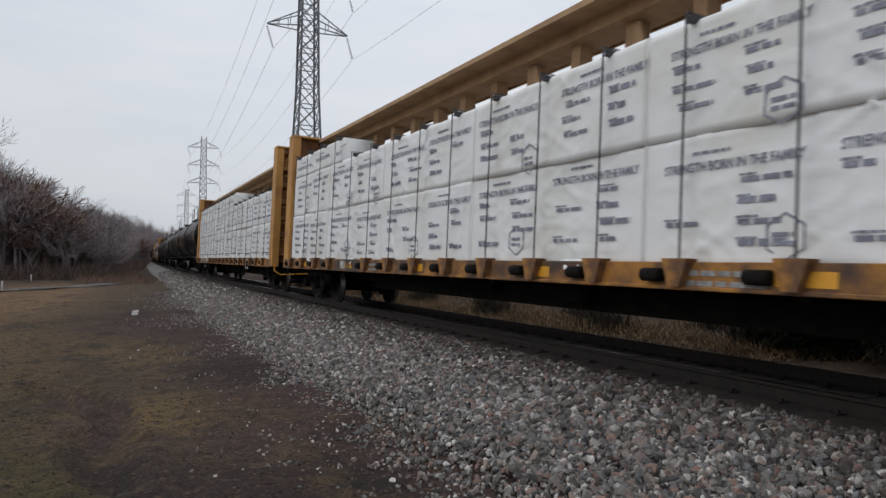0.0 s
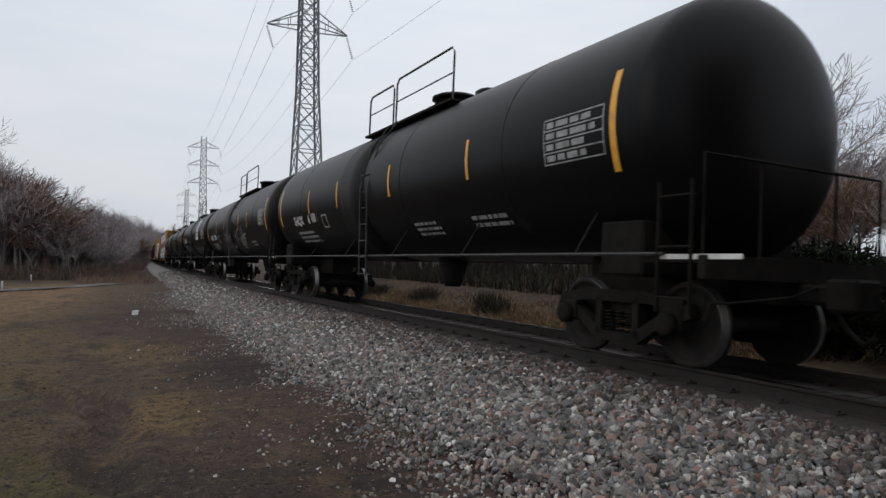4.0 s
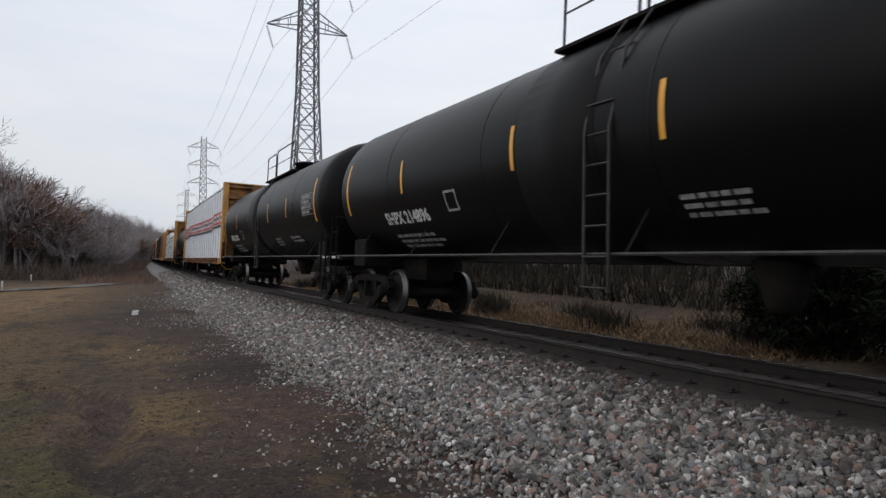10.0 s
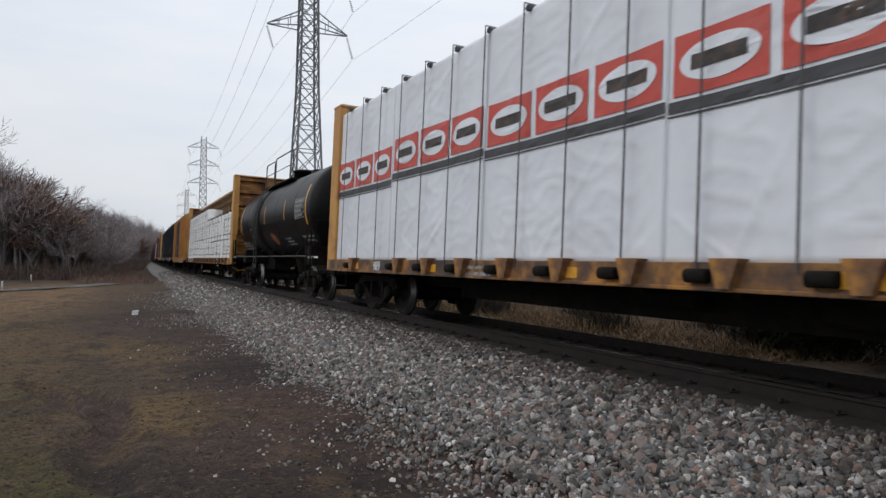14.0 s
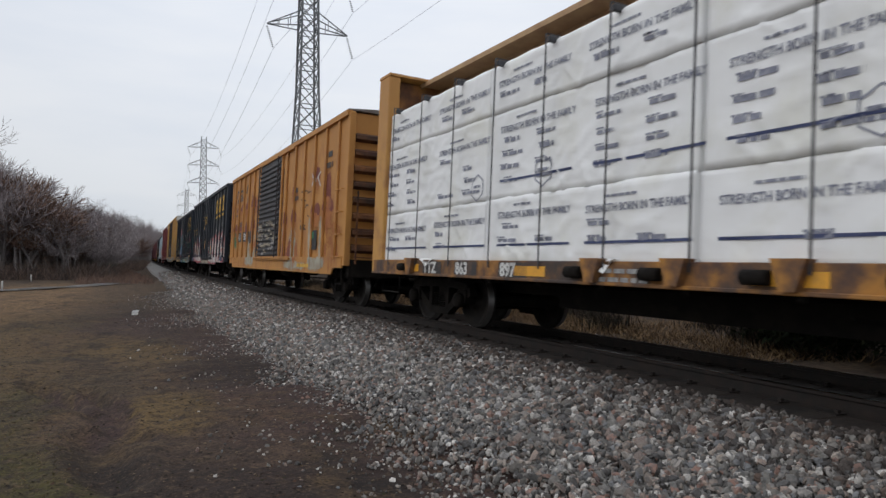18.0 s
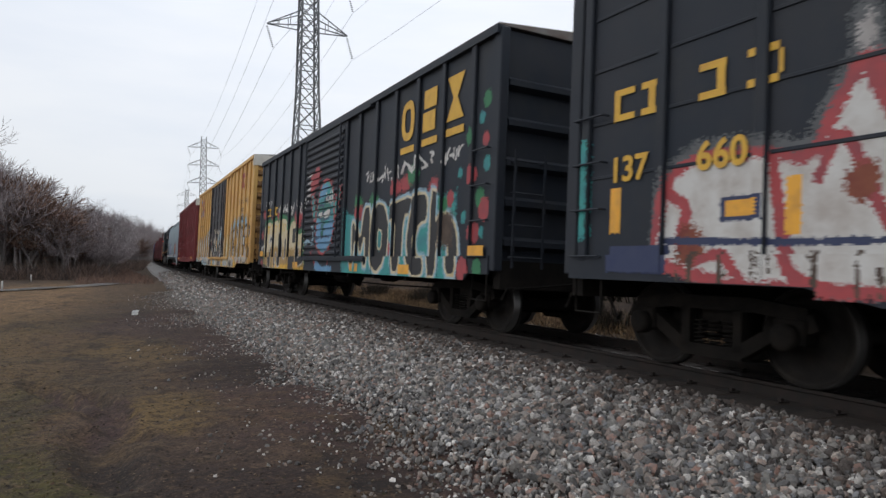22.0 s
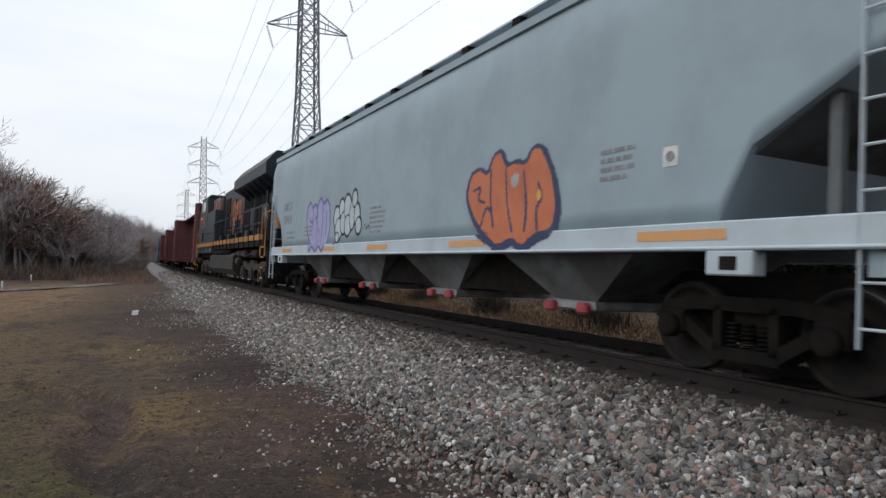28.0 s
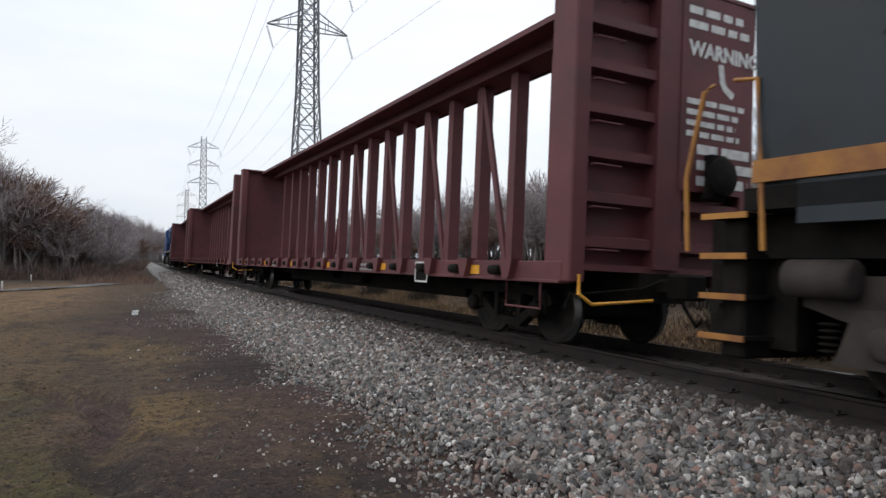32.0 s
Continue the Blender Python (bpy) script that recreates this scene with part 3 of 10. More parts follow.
# ------------------------------------------------------------------ tank cars
def tank_car(s_mid, label, mark, rnd, half_len=8.45, r=1.55, zc=2.69, panel=False, tags=(), stripes=(-4.5, -1.2, 1.6, 4.45), small=False, text_y=6.0, dome=-1.15, bold=0.012, orange=False, size=0.34, text_z=1.98):
    car = thing("tank_car", label, "tank car", "tank cars of the train")
    wheels = []
    L = 2 * half_len
    h = 0.62
    prof = [(-half_len, 0.02)]
    for k in range(1, 9):
        a = k / 8 * math.pi / 2
        prof.append((-half_len + h * (1 - math.cos(a)), r * math.sin(a) ** 0.72))
    prof += [(y, r) for y in np.linspace(-half_len + h + 0.6, half_len - h - 0.6, 9)]
    prof += [(-a, b) for a, b in prof[8::-1]]
    part("tank", lathe(bmesh.new(), prof, "y", 56, (0, 0, zc)), M_BLACK, car, "glossy black cylindrical tank with domed ends")
    for y in (-half_len * 0.62, -half_len * 0.2, half_len * 0.2, half_len * 0.62):
        part("weld_seam", lathe(bmesh.new(), [(y - 0.02, r - 0.01), (y - 0.012, r + 0.005), (y + 0.012, r + 0.005), (y + 0.02, r - 0.01)], "y", 48, (0, 0, zc)), M_BLACK, car)
    jacket = lathe(bmesh.new(), [(dome + 1.35, r - 0.02), (dome + 1.36, r + 0.012), (dome + 2.95, r + 0.012), (dome + 2.96, r - 0.02)], "y", 48, (0, 0, zc))
    part("belly_band", jacket, M_BAND, car, "dull grey-black spill band round the middle")
    for e in (-1, 1):
        y = e * (half_len - 1.1)
        part("saddle", boxes((-1.25, 1.25, y - 0.35, y + 0.35, 0.95, zc - 1.12), bevel=0.03), M_UNDER, car)
        part("stub_sill", boxes((-0.32, 0.32, min(y - e * 1.6, e * (half_len + 0.25)), max(y - e * 1.6, e * (half_len + 0.25)), 0.72, 1.2)), M_UNDER, car)
        part("end_platform", boxes((-1.45, 1.45, min(e * (half_len - 0.55), e * (half_len + 0.32)), max(e * (half_len - 0.55), e * (half_len + 0.32)), 1.1, 1.16)), M_UNDER, car)
        part("end_beam", boxes((-1.5, 1.5, e * (half_len + 0.30) - 0.02, e * (half_len + 0.30) + 0.06, 0.95, 1.17)), M_UNDER, car)
        yy = e * (half_len + 0.2)
        part("end_railing", rod(rod(rod(bmesh.new(), [(-1.4, yy, 1.15), (-1.4, yy, 2.15), (-0.5, yy, 2.15), (0.5, yy, 2.15), (1.4, yy, 2.15), (1.4, yy, 1.15)], 0.018), [(-0.6, yy, 1.15), (-0.6, yy, 2.15)], 0.016), [(0.6, yy, 1.15), (0.6, yy, 2.15)], 0.016), M_UNDER, car)
        ladder(car, 1.46, e * (half_len - 0.05), 0.75, 1.75, 3, M_UNDER, 0.42, 0.05, True, "end_ladder")
        part("reflective_strip", sheet(bmesh.new(), side_at(e * (half_len + 0.2) + 0.5, 1.13, 1.455), 0, 1.0, 0, 0.05), M_WHITE, car, "white reflective strip")
        bogie(car, e * (half_len - 1.35), wheels)
    part("side_rail", rod(bmesh.new(), [(-1.5, -half_len + 0.2, 1.18), (-1.5, 0, 1.18), (-1.5, half_len - 0.2, 1.18)], 0.022), M_RAILING, car)
    part("side_rail", rod(bmesh.new(), [(1.5, -half_len + 0.2, 1.18), (1.5, 0, 1.18), (1.5, half_len - 0.2, 1.18)], 0.022), M_RAILING, car)
    for y in np.linspace(-half_len + 1.6, half_len - 1.6, 6):
        part("rail_bracket", bar(bmesh.new(), (-1.5, y, 1.18), (-1.18, y, zc - 1.0), 0.04, 0.012), M_UNDER, car)
    part("outlet", lathe(bmesh.new(), [(0.62, 0.16), (0.72, 0.2), (1.2, 0.34)], "z", 16, (0, dome, 0)), M_UNDER, car)
    # top fittings
    top = zc + r
    part("manway", lathe(bmesh.new(), [(top - 0.15, 0.44), (top + 0.20, 0.44), (top + 0.205, 0.5), (top + 0.26, 0.5), (top + 0.30, 0.42), (top + 0.31, 0.1)], "z", 24, (-0.1, dome, 0)), M_BLACK, car, "black flanged manway on top")
    part("valve_housing", lathe(bmesh.new(), [(top - 0.1, 0.28), (top + 0.2, 0.28), (top + 0.25, 0.2)], "z", 18, (0.1, dome - 1.0, 0)), M_BLACK, car)
    part("walkway", boxes((-1.0, -0.56, dome - 1.5, dome + 2.9, top - 0.22, top - 0.17), (0.4, 0.9, dome - 1.2, dome + 1.6, top - 0.22, top - 0.17)), M_UNDER, car)
    for a, b in ((dome - 1.5, dome + 1.15), (dome + 1.3, dome + 2.75)):
        hgt = top + (0.78 if a < dome else 0.72)
        part("walkway_railing", rod(rod(bmesh.new(), [(-0.95, a, top - 0.2), (-0.95, a, hgt - 0.1), (-0.95, a + 0.1, hgt), (-0.95, b - 0.1, hgt), (-0.95, b, hgt - 0.1), (-0.95, b, top - 0.2)], 0.022), [(-0.95, a, top + 0.3), (-0.95, b, top + 0.3)], 0.014), M_RAILING, car)
    bm = bmesh.new()
    rung = dome + 1.25
    for k in (-1, 1):
        rod(bm, [(-1.52, rung + k * 0.21, 0.75), (-1.58, rung + k * 0.21, 2.6), (-1.38, rung + k * 0.21, 3.5), (-0.95, rung + k * 0.21, top - 0.15)], 0.02)
    for k in range(9):
        z = 0.8 + k * 0.35
        x = -1.55 if z < 2.9 else -1.55 + (z - 2.9) * 0.42
        rod(bm, [(x, rung - 0.21, z), (x, rung + 0.21, z)], 0.013)
    part("side_ladder", bm, M_RAILING, car)
    # markings
    at = lambda y, z: round_at(y, z, r, zc)
    for y in stripes:
        part("reflective_stripe", sheet(bmesh.new(), at(y + 0.04, 2.34), 0, 0.08, 0, 0.62, 6), M_REFLECT, car, "yellow reflective stripe")
    for y in (-half_len + 0.95, half_len - 0.95):
        part("reflective_stripe", sheet(bmesh.new(), round_at(y + 0.06, 2.1, r - 0.01, zc, 0.012), 0, 0.10, 0, 1.15, 8), M_REFLECT, car, "yellow reflective stripe")
    if mark:
        for k, word in enumerate(mark.split("  ")):
            lettering("car_number", word.strip(), size, at(text_y - 1.42 * k, text_z), M_WHITE, car, "white stencilled car number", bold)
    bm = bmesh.new()
    if mark.endswith(" 6"):
        fine_print(bm, at(text_y, text_z), 1.75, 0.02, 1, 0.7, 0.24, rnd)
    fine_print(bm, at(text_y, text_z - 0.25), 0.05, 0, 3, 1.9, 0.075, rnd)
    fine_print(bm, at(-1.9, 1.75), 0, 0, 3, 1.0, 0.06, rnd)
    fine_print(bm, at(-4.1, 1.75), 0, 0, 2, 1.3, 0.07, rnd)
    part("fine_print", bm, M_DULL, car, "small white stencil print")
    bm = bmesh.new()
    pl = at(-half_len + 2.25, 2.3)
    for v in (0, 0.14, 0.28, 0.42, 0.56):
        sheet(bm, pl, 0, 1.15, v, v + 0.018)
    for k in range(2):
        sheet(bm, pl, k * 1.13, k * 1.13 + 0.02, 0, 0.58, 4)
    fine_print(bm, pl, 0.06, 0.46, 4, 1.0, 0.075, rnd, 1.85)
    part("data_panel", bm, M_DULL, car, "white-ruled stencilled data panel")
    part("check_box", sheet(sheet(sheet(sheet(bmesh.new(), at(text_y - 2.7, 1.92), 0, 0.4, 0, 0.04), at(text_y - 2.7, 1.92), 0, 0.4, 0.32, 0.36), at(text_y - 2.7, 1.92), 0, 0.04, 0, 0.36, 2), at(text_y - 2.7, 1.92), 0.36, 0.4, 0, 0.36, 2), M_DULL, car)
    part("placard", blob(bmesh.new(), at(-5.4, 1.62), 0, 0, 0.36, 0.36, rnd, 4, 0.0), M_UNDER, car)
    if panel:
        pl = at(-2.9, 2.3)
        part("sign_panel", sheet(bmesh.new(), pl, 0, 1.42, 0, 1.32, 10), M_WHITE, car, "white sign panel with a blue emblem")
        pl = round_at(-2.9, 2.3, r, zc, 0.012)
        bm = bmesh.new()
        stroke(bm, pl, [(0.45, 1.12), (0.5, 0.8), (0.8, 0.68), (1.08, 0.8), (1.15, 1.12)], 0.2)
        stroke(bm, pl, [(0.6, 0.72), (0.8, 0.78), (1.0, 0.72)], 0.12)
        part("emblem", bm, M_EMBLEM, car, "blue rounded emblem")
        bm = bmesh.new()
        sheet(bm, pl, 0.12, 1.3, 0.38, 0.52)
        fine_print(bm, pl, 0.25, 0.2, 1, 1.1, 0.1, rnd)
        part("sign_lettering", bm, M_DULL, car)
    bm = bmesh.new()
    on_tank = lambda u, v: (-(r + 0.018) * math.cos(math.asin((v - zc) / r)), -u, zc + (r + 0.018) * math.sin(math.asin((v - zc) / r)))
    for pts in tags:
        stroke(bm, on_tank, [(-y, z) for y, z in pts], 0.026, 2)
    if tags:
        part("graffiti", bm, M_CHALK, car, "white scribbled graffiti tag")
    else:
        bm.free()
    if orange:
        part("faded_patch", blob(bmesh.new(), at(-0.4, 1.8), 0, 0, 0.7, 0.5, rnd), M_RUST, car, "faded orange patch of paint")
    couplers(car, 2 * half_len + 0.4)
    TRAIN.append((car, s_mid, half_len - 1.35, wheels))
    return car


M_BAND = material("dull_tank_band", (0.0042, 0.0042, 0.0046), 0.55, 0, (0.0075, 0.0075, 0.008), 1.5, 0.4, bump=0.04, spec=0.14)
M_RAILING = material("dark_railing_paint", (0.018, 0.017, 0.017), 0.6, 0, (0.05, 0.045, 0.042), 6, 0.3, bump=0.05)
M_EMBLEM = material("blue_emblem_paint", (0.08, 0.16, 0.42), 0.55, 0, (0.13, 0.22, 0.46), 5, 0.4, bump=0.02)
M_CHALK = material("white_spray_paint", (0.42, 0.42, 0.42), 0.7, 0, (0.2, 0.2, 0.2), 7, 0.4, bump=0.02)
M_RUST = material("orange_rust", (0.22, 0.07, 0.025), 0.85, 0, (0.12, 0.04, 0.02), 6, 0.45, bump=0.2)
R = random.Random(4)
# a rounded figure with two eyes, a row of small scribbles and a broad angular tag, as (along, up)
TAGS = [[(2.15, 1.75), (2.25, 2.0), (2.15, 2.42), (1.95, 2.2), (1.6, 2.22), (1.35, 2.18), (1.02, 2.42), (1.0, 2.1), (0.82, 1.9), (0.95, 1.62), (1.3, 1.5), (1.7, 1.48), (2.05, 1.58), (2.15, 1.75)],
        [(1.85, 2.08), (1.7, 2.18), (1.6, 2.0), (1.7, 1.85), (1.85, 2.08)], [(1.45, 2.1), (1.3, 2.2), (1.2, 2.0), (1.3, 1.86), (1.45, 2.1)], [(1.9, 1.75), (1.5, 1.66), (1.1, 1.72)], [(1.75, 1.45), (1.5, 1.38), (1.15, 1.42), (0.95, 1.5)],
        [(0.68, 2.2), (0.62, 1.95), (0.5, 2.12)], [(0.42, 2.18), (0.38, 1.98), (0.28, 2.0), (0.27, 2.15)], [(0.18, 2.15), (0.1, 2.02), (0.18, 1.96)], [(0.0, 2.15), (-0.02, 1.95), (-0.12, 2.1)], [(0.4, 1.85), (0.28, 1.72), (0.38, 1.66), (0.22, 1.62)], [(0.1, 1.82), (0.0, 1.68), (0.12, 1.66)], [(-0.1, 1.8), (-0.12, 1.62), (-0.25, 1.72)],
        [(-0.9, 2.05), (-1.3, 2.12), (-1.9, 2.25)], [(-1.35, 2.5), (-1.45, 2.2), (-1.4, 1.9), (-1.2, 1.8)], [(-1.45, 2.1), (-1.7, 1.9), (-1.95, 1.95)], [(-1.9, 2.35), (-2.2, 2.3), (-2.3, 2.45), (-2.45, 2.2), (-2.2, 1.95), (-1.95, 1.75), (-2.15, 1.68), (-2.45, 2.05)],
        [(-2.6, 1.66), (-2.8, 2.1), (-2.97, 2.56), (-3.05, 2.1), (-3.4, 1.6)], [(-2.3, 1.85), (-2.9, 2.05), (-3.75, 2.12)], [(-2.7, 1.9), (-3.2, 1.98), (-3.6, 1.96)], [(-2.75, 1.82), (-3.3, 1.88)], [(-3.7, 2.12), (-3.3, 1.98), (-2.8, 1.72)]]
tank_car(-107.76, "long black tank car with yellow stripes and worn white stencils", "SHQX   6", R, text_y=6.17, text_z=2.08, stripes=(-4.36, -1.2, 2.06, 4.5), half_len=8.63)
tank_car(-89.72, "long black tank car with white graffiti scribbles on its side", "SHQX  6035", R, text_y=6.95, text_z=2.08, stripes=(-4.3, -2.3, 1.86, 4.55), half_len=8.95, dome=-1.6, tags=TAGS)
tank_car(-71.65, "long black tank car with a white sign panel on its side", "CRDX 252228", R, panel=True, text_y=6.46, text_z=2.26, size=0.36)
tank_car(-53.42, "long black tank car with white stencilled letters and yellow stripes", "SHPX 214896", R, text_y=5.7, size=0.34, half_len=8.57, text_z=1.82, stripes=(-4.4, -1.9, 0.86, 4.61), dome=-2.2)
tank_car(-35.6, "long black tank car with clean white stencilled letters", "SHPX 215005", R, text_y=6.62, text_z=1.9, size=0.33, stripes=(-4.42, -1.76, 1.8, 4.56), half_len=8.52, r=1.58, zc=2.71)
tank_car(3.68, "shorter black tank car with a faded orange patch", "", R, half_len=6.1, r=1.42, zc=2.6, stripes=(-2.55, 0.46, 2.8), orange=True, dome=0.0)
# ------------------------------------------------------------------ centre-beam cars
M_YELLOW_UNDER = material("yellow_underframe_paint", (0.42, 0.19, 0.035), 0.7, 0, (0.11, 0.05, 0.03), 2.2, 0.46, (0.05, 0.035, 0.03), 1.1, 0.42, 0.12, 40)
M_TAN = material("faded_tan_paint", (0.42, 0.27, 0.14), 0.7, 0, (0.30, 0.17, 0.09), 2.0, 0.4, bump=0.08)
M_BULKHEAD = material("rusty_yellow_bulkhead", (0.33, 0.15, 0.035), 0.7, 0, (0.12, 0.045, 0.02), 1.7, 0.45, (0.06, 0.03, 0.018), 0.7, 0.25, 0.12, 40)
M_OXIDE = material("oxide_red_centre_beam_paint", (0.105, 0.026, 0.03), 0.65, 0, (0.07, 0.022, 0.024), 1.6, 0.4, (0.13, 0.035, 0.038), 0.5, 0.35, 0.08, 50)
M_RED = material("red_printed_band", (0.55, 0.07, 0.05), 0.55, 0, (0.48, 0.09, 0.07), 2, 0.35, bump=0.1, bump_scale=6)
CREASE = {}  # the folds of the sheet made last
LOADS = []  # (thing, car entry) for what rides on a car


def wrapped_pack(entry, y0, y1, z0, z1, x0, x1, seed, mat, prints=True, label="", sag=0.05, dark=None, slack=1.0):
    """A pack of timber in a creased plastic wrap; it stands on the deck (or on another pack)."""
    q = random.Random(seed)
    p = thing("lumber_pack", label or "white plastic-wrapped lumber pack with printed marks", "lumber pack", "wrapped lumber packs")
    sgn = -1 if x0 < 0 else 1
    near, far = (min(x0, x1), max(x0, x1)) if sgn < 0 else (max(x0, x1), min(x0, x1))
    step = 0.045 if sgn < 0 else 0.12
    nu, nv = max(6, int((y1 - y0) / step)), max(6, int((z1 - z0) / step))
    bm = bmesh.new()
    off = q.uniform(0, 100)

    # sharp folds: where they start, how they lean, how deep and wide they are, and how high they run
    folds = [(q.uniform(y0, y1), q.uniform(0.3, 2.2) * q.choice((-1, 1)), q.uniform(0.012, 0.04), q.uniform(0.025, 0.06), q.choice((0, 0, 0, 1)), q.uniform(0.3, 0.95)) for _ in range(int((y1 - y0) * 3.4))]

    def crease(y, z):
        """Slack folds of the sheet, most of them rising from its foot."""
        e = min(1.0, 6 * min(y - y0, y1 - y) / (y1 - y0) + 0.15)
        a = noise.noise(Vector((y * 0.9 + z * 0.5, z * 1.3 - y * 0.3, off))) * 0.022
        c = max(0.0, 1 - 5 * abs(noise.noise(Vector((y * 1.6 + z * 2.4, z * 3.4 - y * 1.1, off + 3))))) * 0.014
        d, h = 0.0, z1 - z0
        for fy, lean, deep, wide, upper, reach in folds:
            k = (z1 - z) if upper else (z - z0)
            if k > reach * h:
                continue
            u = (y - fy - k * lean) / wide
            if abs(u) < 1:
                d += deep * (1 - abs(u)) * (1 - k / (reach * h))
        return slack * ((a + c) * e + d * e) + 0.03 * (1 - e)

    CREASE["last"] = crease
    rows = []
    for j in range(nv + 1):
        z = z0 + (z1 - z0) * j / nv
        row = []
        for i in range(nu + 1):
            y = y0 + 0.01 + (y1 - y0 - 0.02) * i / nu
            d = crease(y, z)
            zz = z - (sag * (0.5 + 0.5 * noise.noise(Vector((y * 1.7, off, 1)))) + 0.02 if j == 0 else 0)
            if j == nv:
                zz += noise.noise(Vector((y * 2.2, off, 5))) * 0.02
                d = -0.03
            row.append(bm.verts.new((near + sgn * d, y, zz)))
        rows.append(row)
    for a, b in zip(rows, rows[1:]):
        for i in range(nu):
            bm.faces.new((a[i], a[i + 1], b[i + 1], b[i]) if sgn > 0 else (a[i], b[i], b[i + 1], a[i + 1]))
    top = [bm.verts.new((far, v.co.y, v.co.z + 0.005)) for v in rows[-1]]
    bot = [bm.verts.new((far, v.co.y, z0)) for v in rows[0]]
    for i in range(nu):
        bm.faces.new((rows[-1][i], rows[-1][i + 1], top[i + 1], top[i]))
        bm.faces.new((top[i], top[i + 1], bot[i + 1], bot[i]))
        bm.faces.new((rows[0][i], rows[0][i + 1], bot[i + 1], bot[i]))
    for i in (0, nu):
        bm.faces.new([r[i] for r in rows] + [top[i], bot[i]])
    bmesh.ops.recalc_face_normals(bm, faces=bm.faces[:])
    for f in bm.faces:
        f.smooth = True
    part("wrap", bm, mat, p, "creased white plastic wrap")
    if sgn < 0 and z0 < 1.3 and sag > 0.1 and q.random() < 0.65:
        fy, fw = q.uniform(y0 + 0.6, y1 - 0.6), q.uniform(0.25, 0.5)
        bm = bmesh.new()
        g = [[bm.verts.new((near - 0.05 - 0.04 * j - 0.03 * math.sin(i * 1.9 + off), fy + fw * (i / 8 - 0.5), z0 + 0.03 - j * 0.07 * math.sin(math.pi * (i + 0.3) / 8.6) * q.uniform(0.7, 1.3))) for i in range(9)] for j in range(3)]
        for j in range(2):
            for i in range(8):
                bm.faces.new((g[j][i], g[j][i + 1], g[j + 1][i + 1], g[j + 1][i]))
        part("loose_flap", bm, mat, p, "loose flap of wrap hanging over the sill")
    if prints and sgn < 0:
        def on(y_, z_, g=0.012):
            def place(u, v):
                y, z = y_ - u, z_ + v
                yy, zz = min(max(y, y0 + 0.02), y1 - 0.02), min(max(z, z0 + 0.02), z1 - 0.1)
                return (near - crease(yy, zz) - g, y, z)
            return place
        w, h = y1 - y0, z1 - z0
        n = max(1, round(w / 1.9))
        for k in range(n):
            ya = y1 - 0.12 - k * (w / n) - q.uniform(0, 0.25)
            za = z1 - 0.30 - q.uniform(0, 0.12)
            pts, faces = flat_text("STRENGTH BORN IN THE FAMILY", 0.125, 0.003)
            pts = [(u * 0.9 * min(1.0, (w / n - 0.25) / 1.75), v) for u, v in pts]
            me = bpy.data.meshes.new("print")
            pl = on(ya, za)
            me.from_pydata([pl(u, v) for u, v in pts], [], faces)
            part("print", me, M_INK, p, "slanting blue-grey printed slogan")
            bm = bmesh.new()
            fine_print(bm, on(ya, za + 0.16), 0.35, 0, 1, 0.5, 0.03, q)
            for r_ in range(int((h - 0.45) / 0.19)):
                zb = za - 0.15 - r_ * 0.19
                for c_ in range(2):
                    if q.random() < 0.85:
                        u0 = c_ * 0.8 + q.uniform(0, 0.1)
                        fine_print(bm, on(ya, zb + 0.06), u0, 0, 1, q.uniform(0.15, 0.3), 0.022, q)
                        fine_print(bm, on(ya, zb), u0 + 0.02, 0, 1, q.uniform(0.28, 0.55), q.choice((0.045, 0.05, 0.06)), q)
            if q.random() < 0.6 and h > 1.1:
                c0, c1 = q.uniform(0.9, 1.4), -0.65
                ring = [(c0 + 0.2 * math.cos(a), c1 + 0.2 * math.sin(a)) for a in [i * math.tau / 6 + 0.52 for i in range(7)]]
                stroke(bm, on(ya, za), ring, 0.022, 0)
                fine_print(bm, on(ya, za), c0 - 0.12, c1, 2, 0.25, 0.04, q)
            part("fine_print", bm, M_INK, p)
            if seed % 100 < 50 and seed // 100 != 11:
                part("blue_line", stroke(bmesh.new(), on(ya, z0 + 0.22), [(u * (w / n - 0.3) / 8, 0) for u in range(9)], 0.032, 0), M_LINE, p, "dark blue printed line")
    LOADS.append((p, entry))
    return p


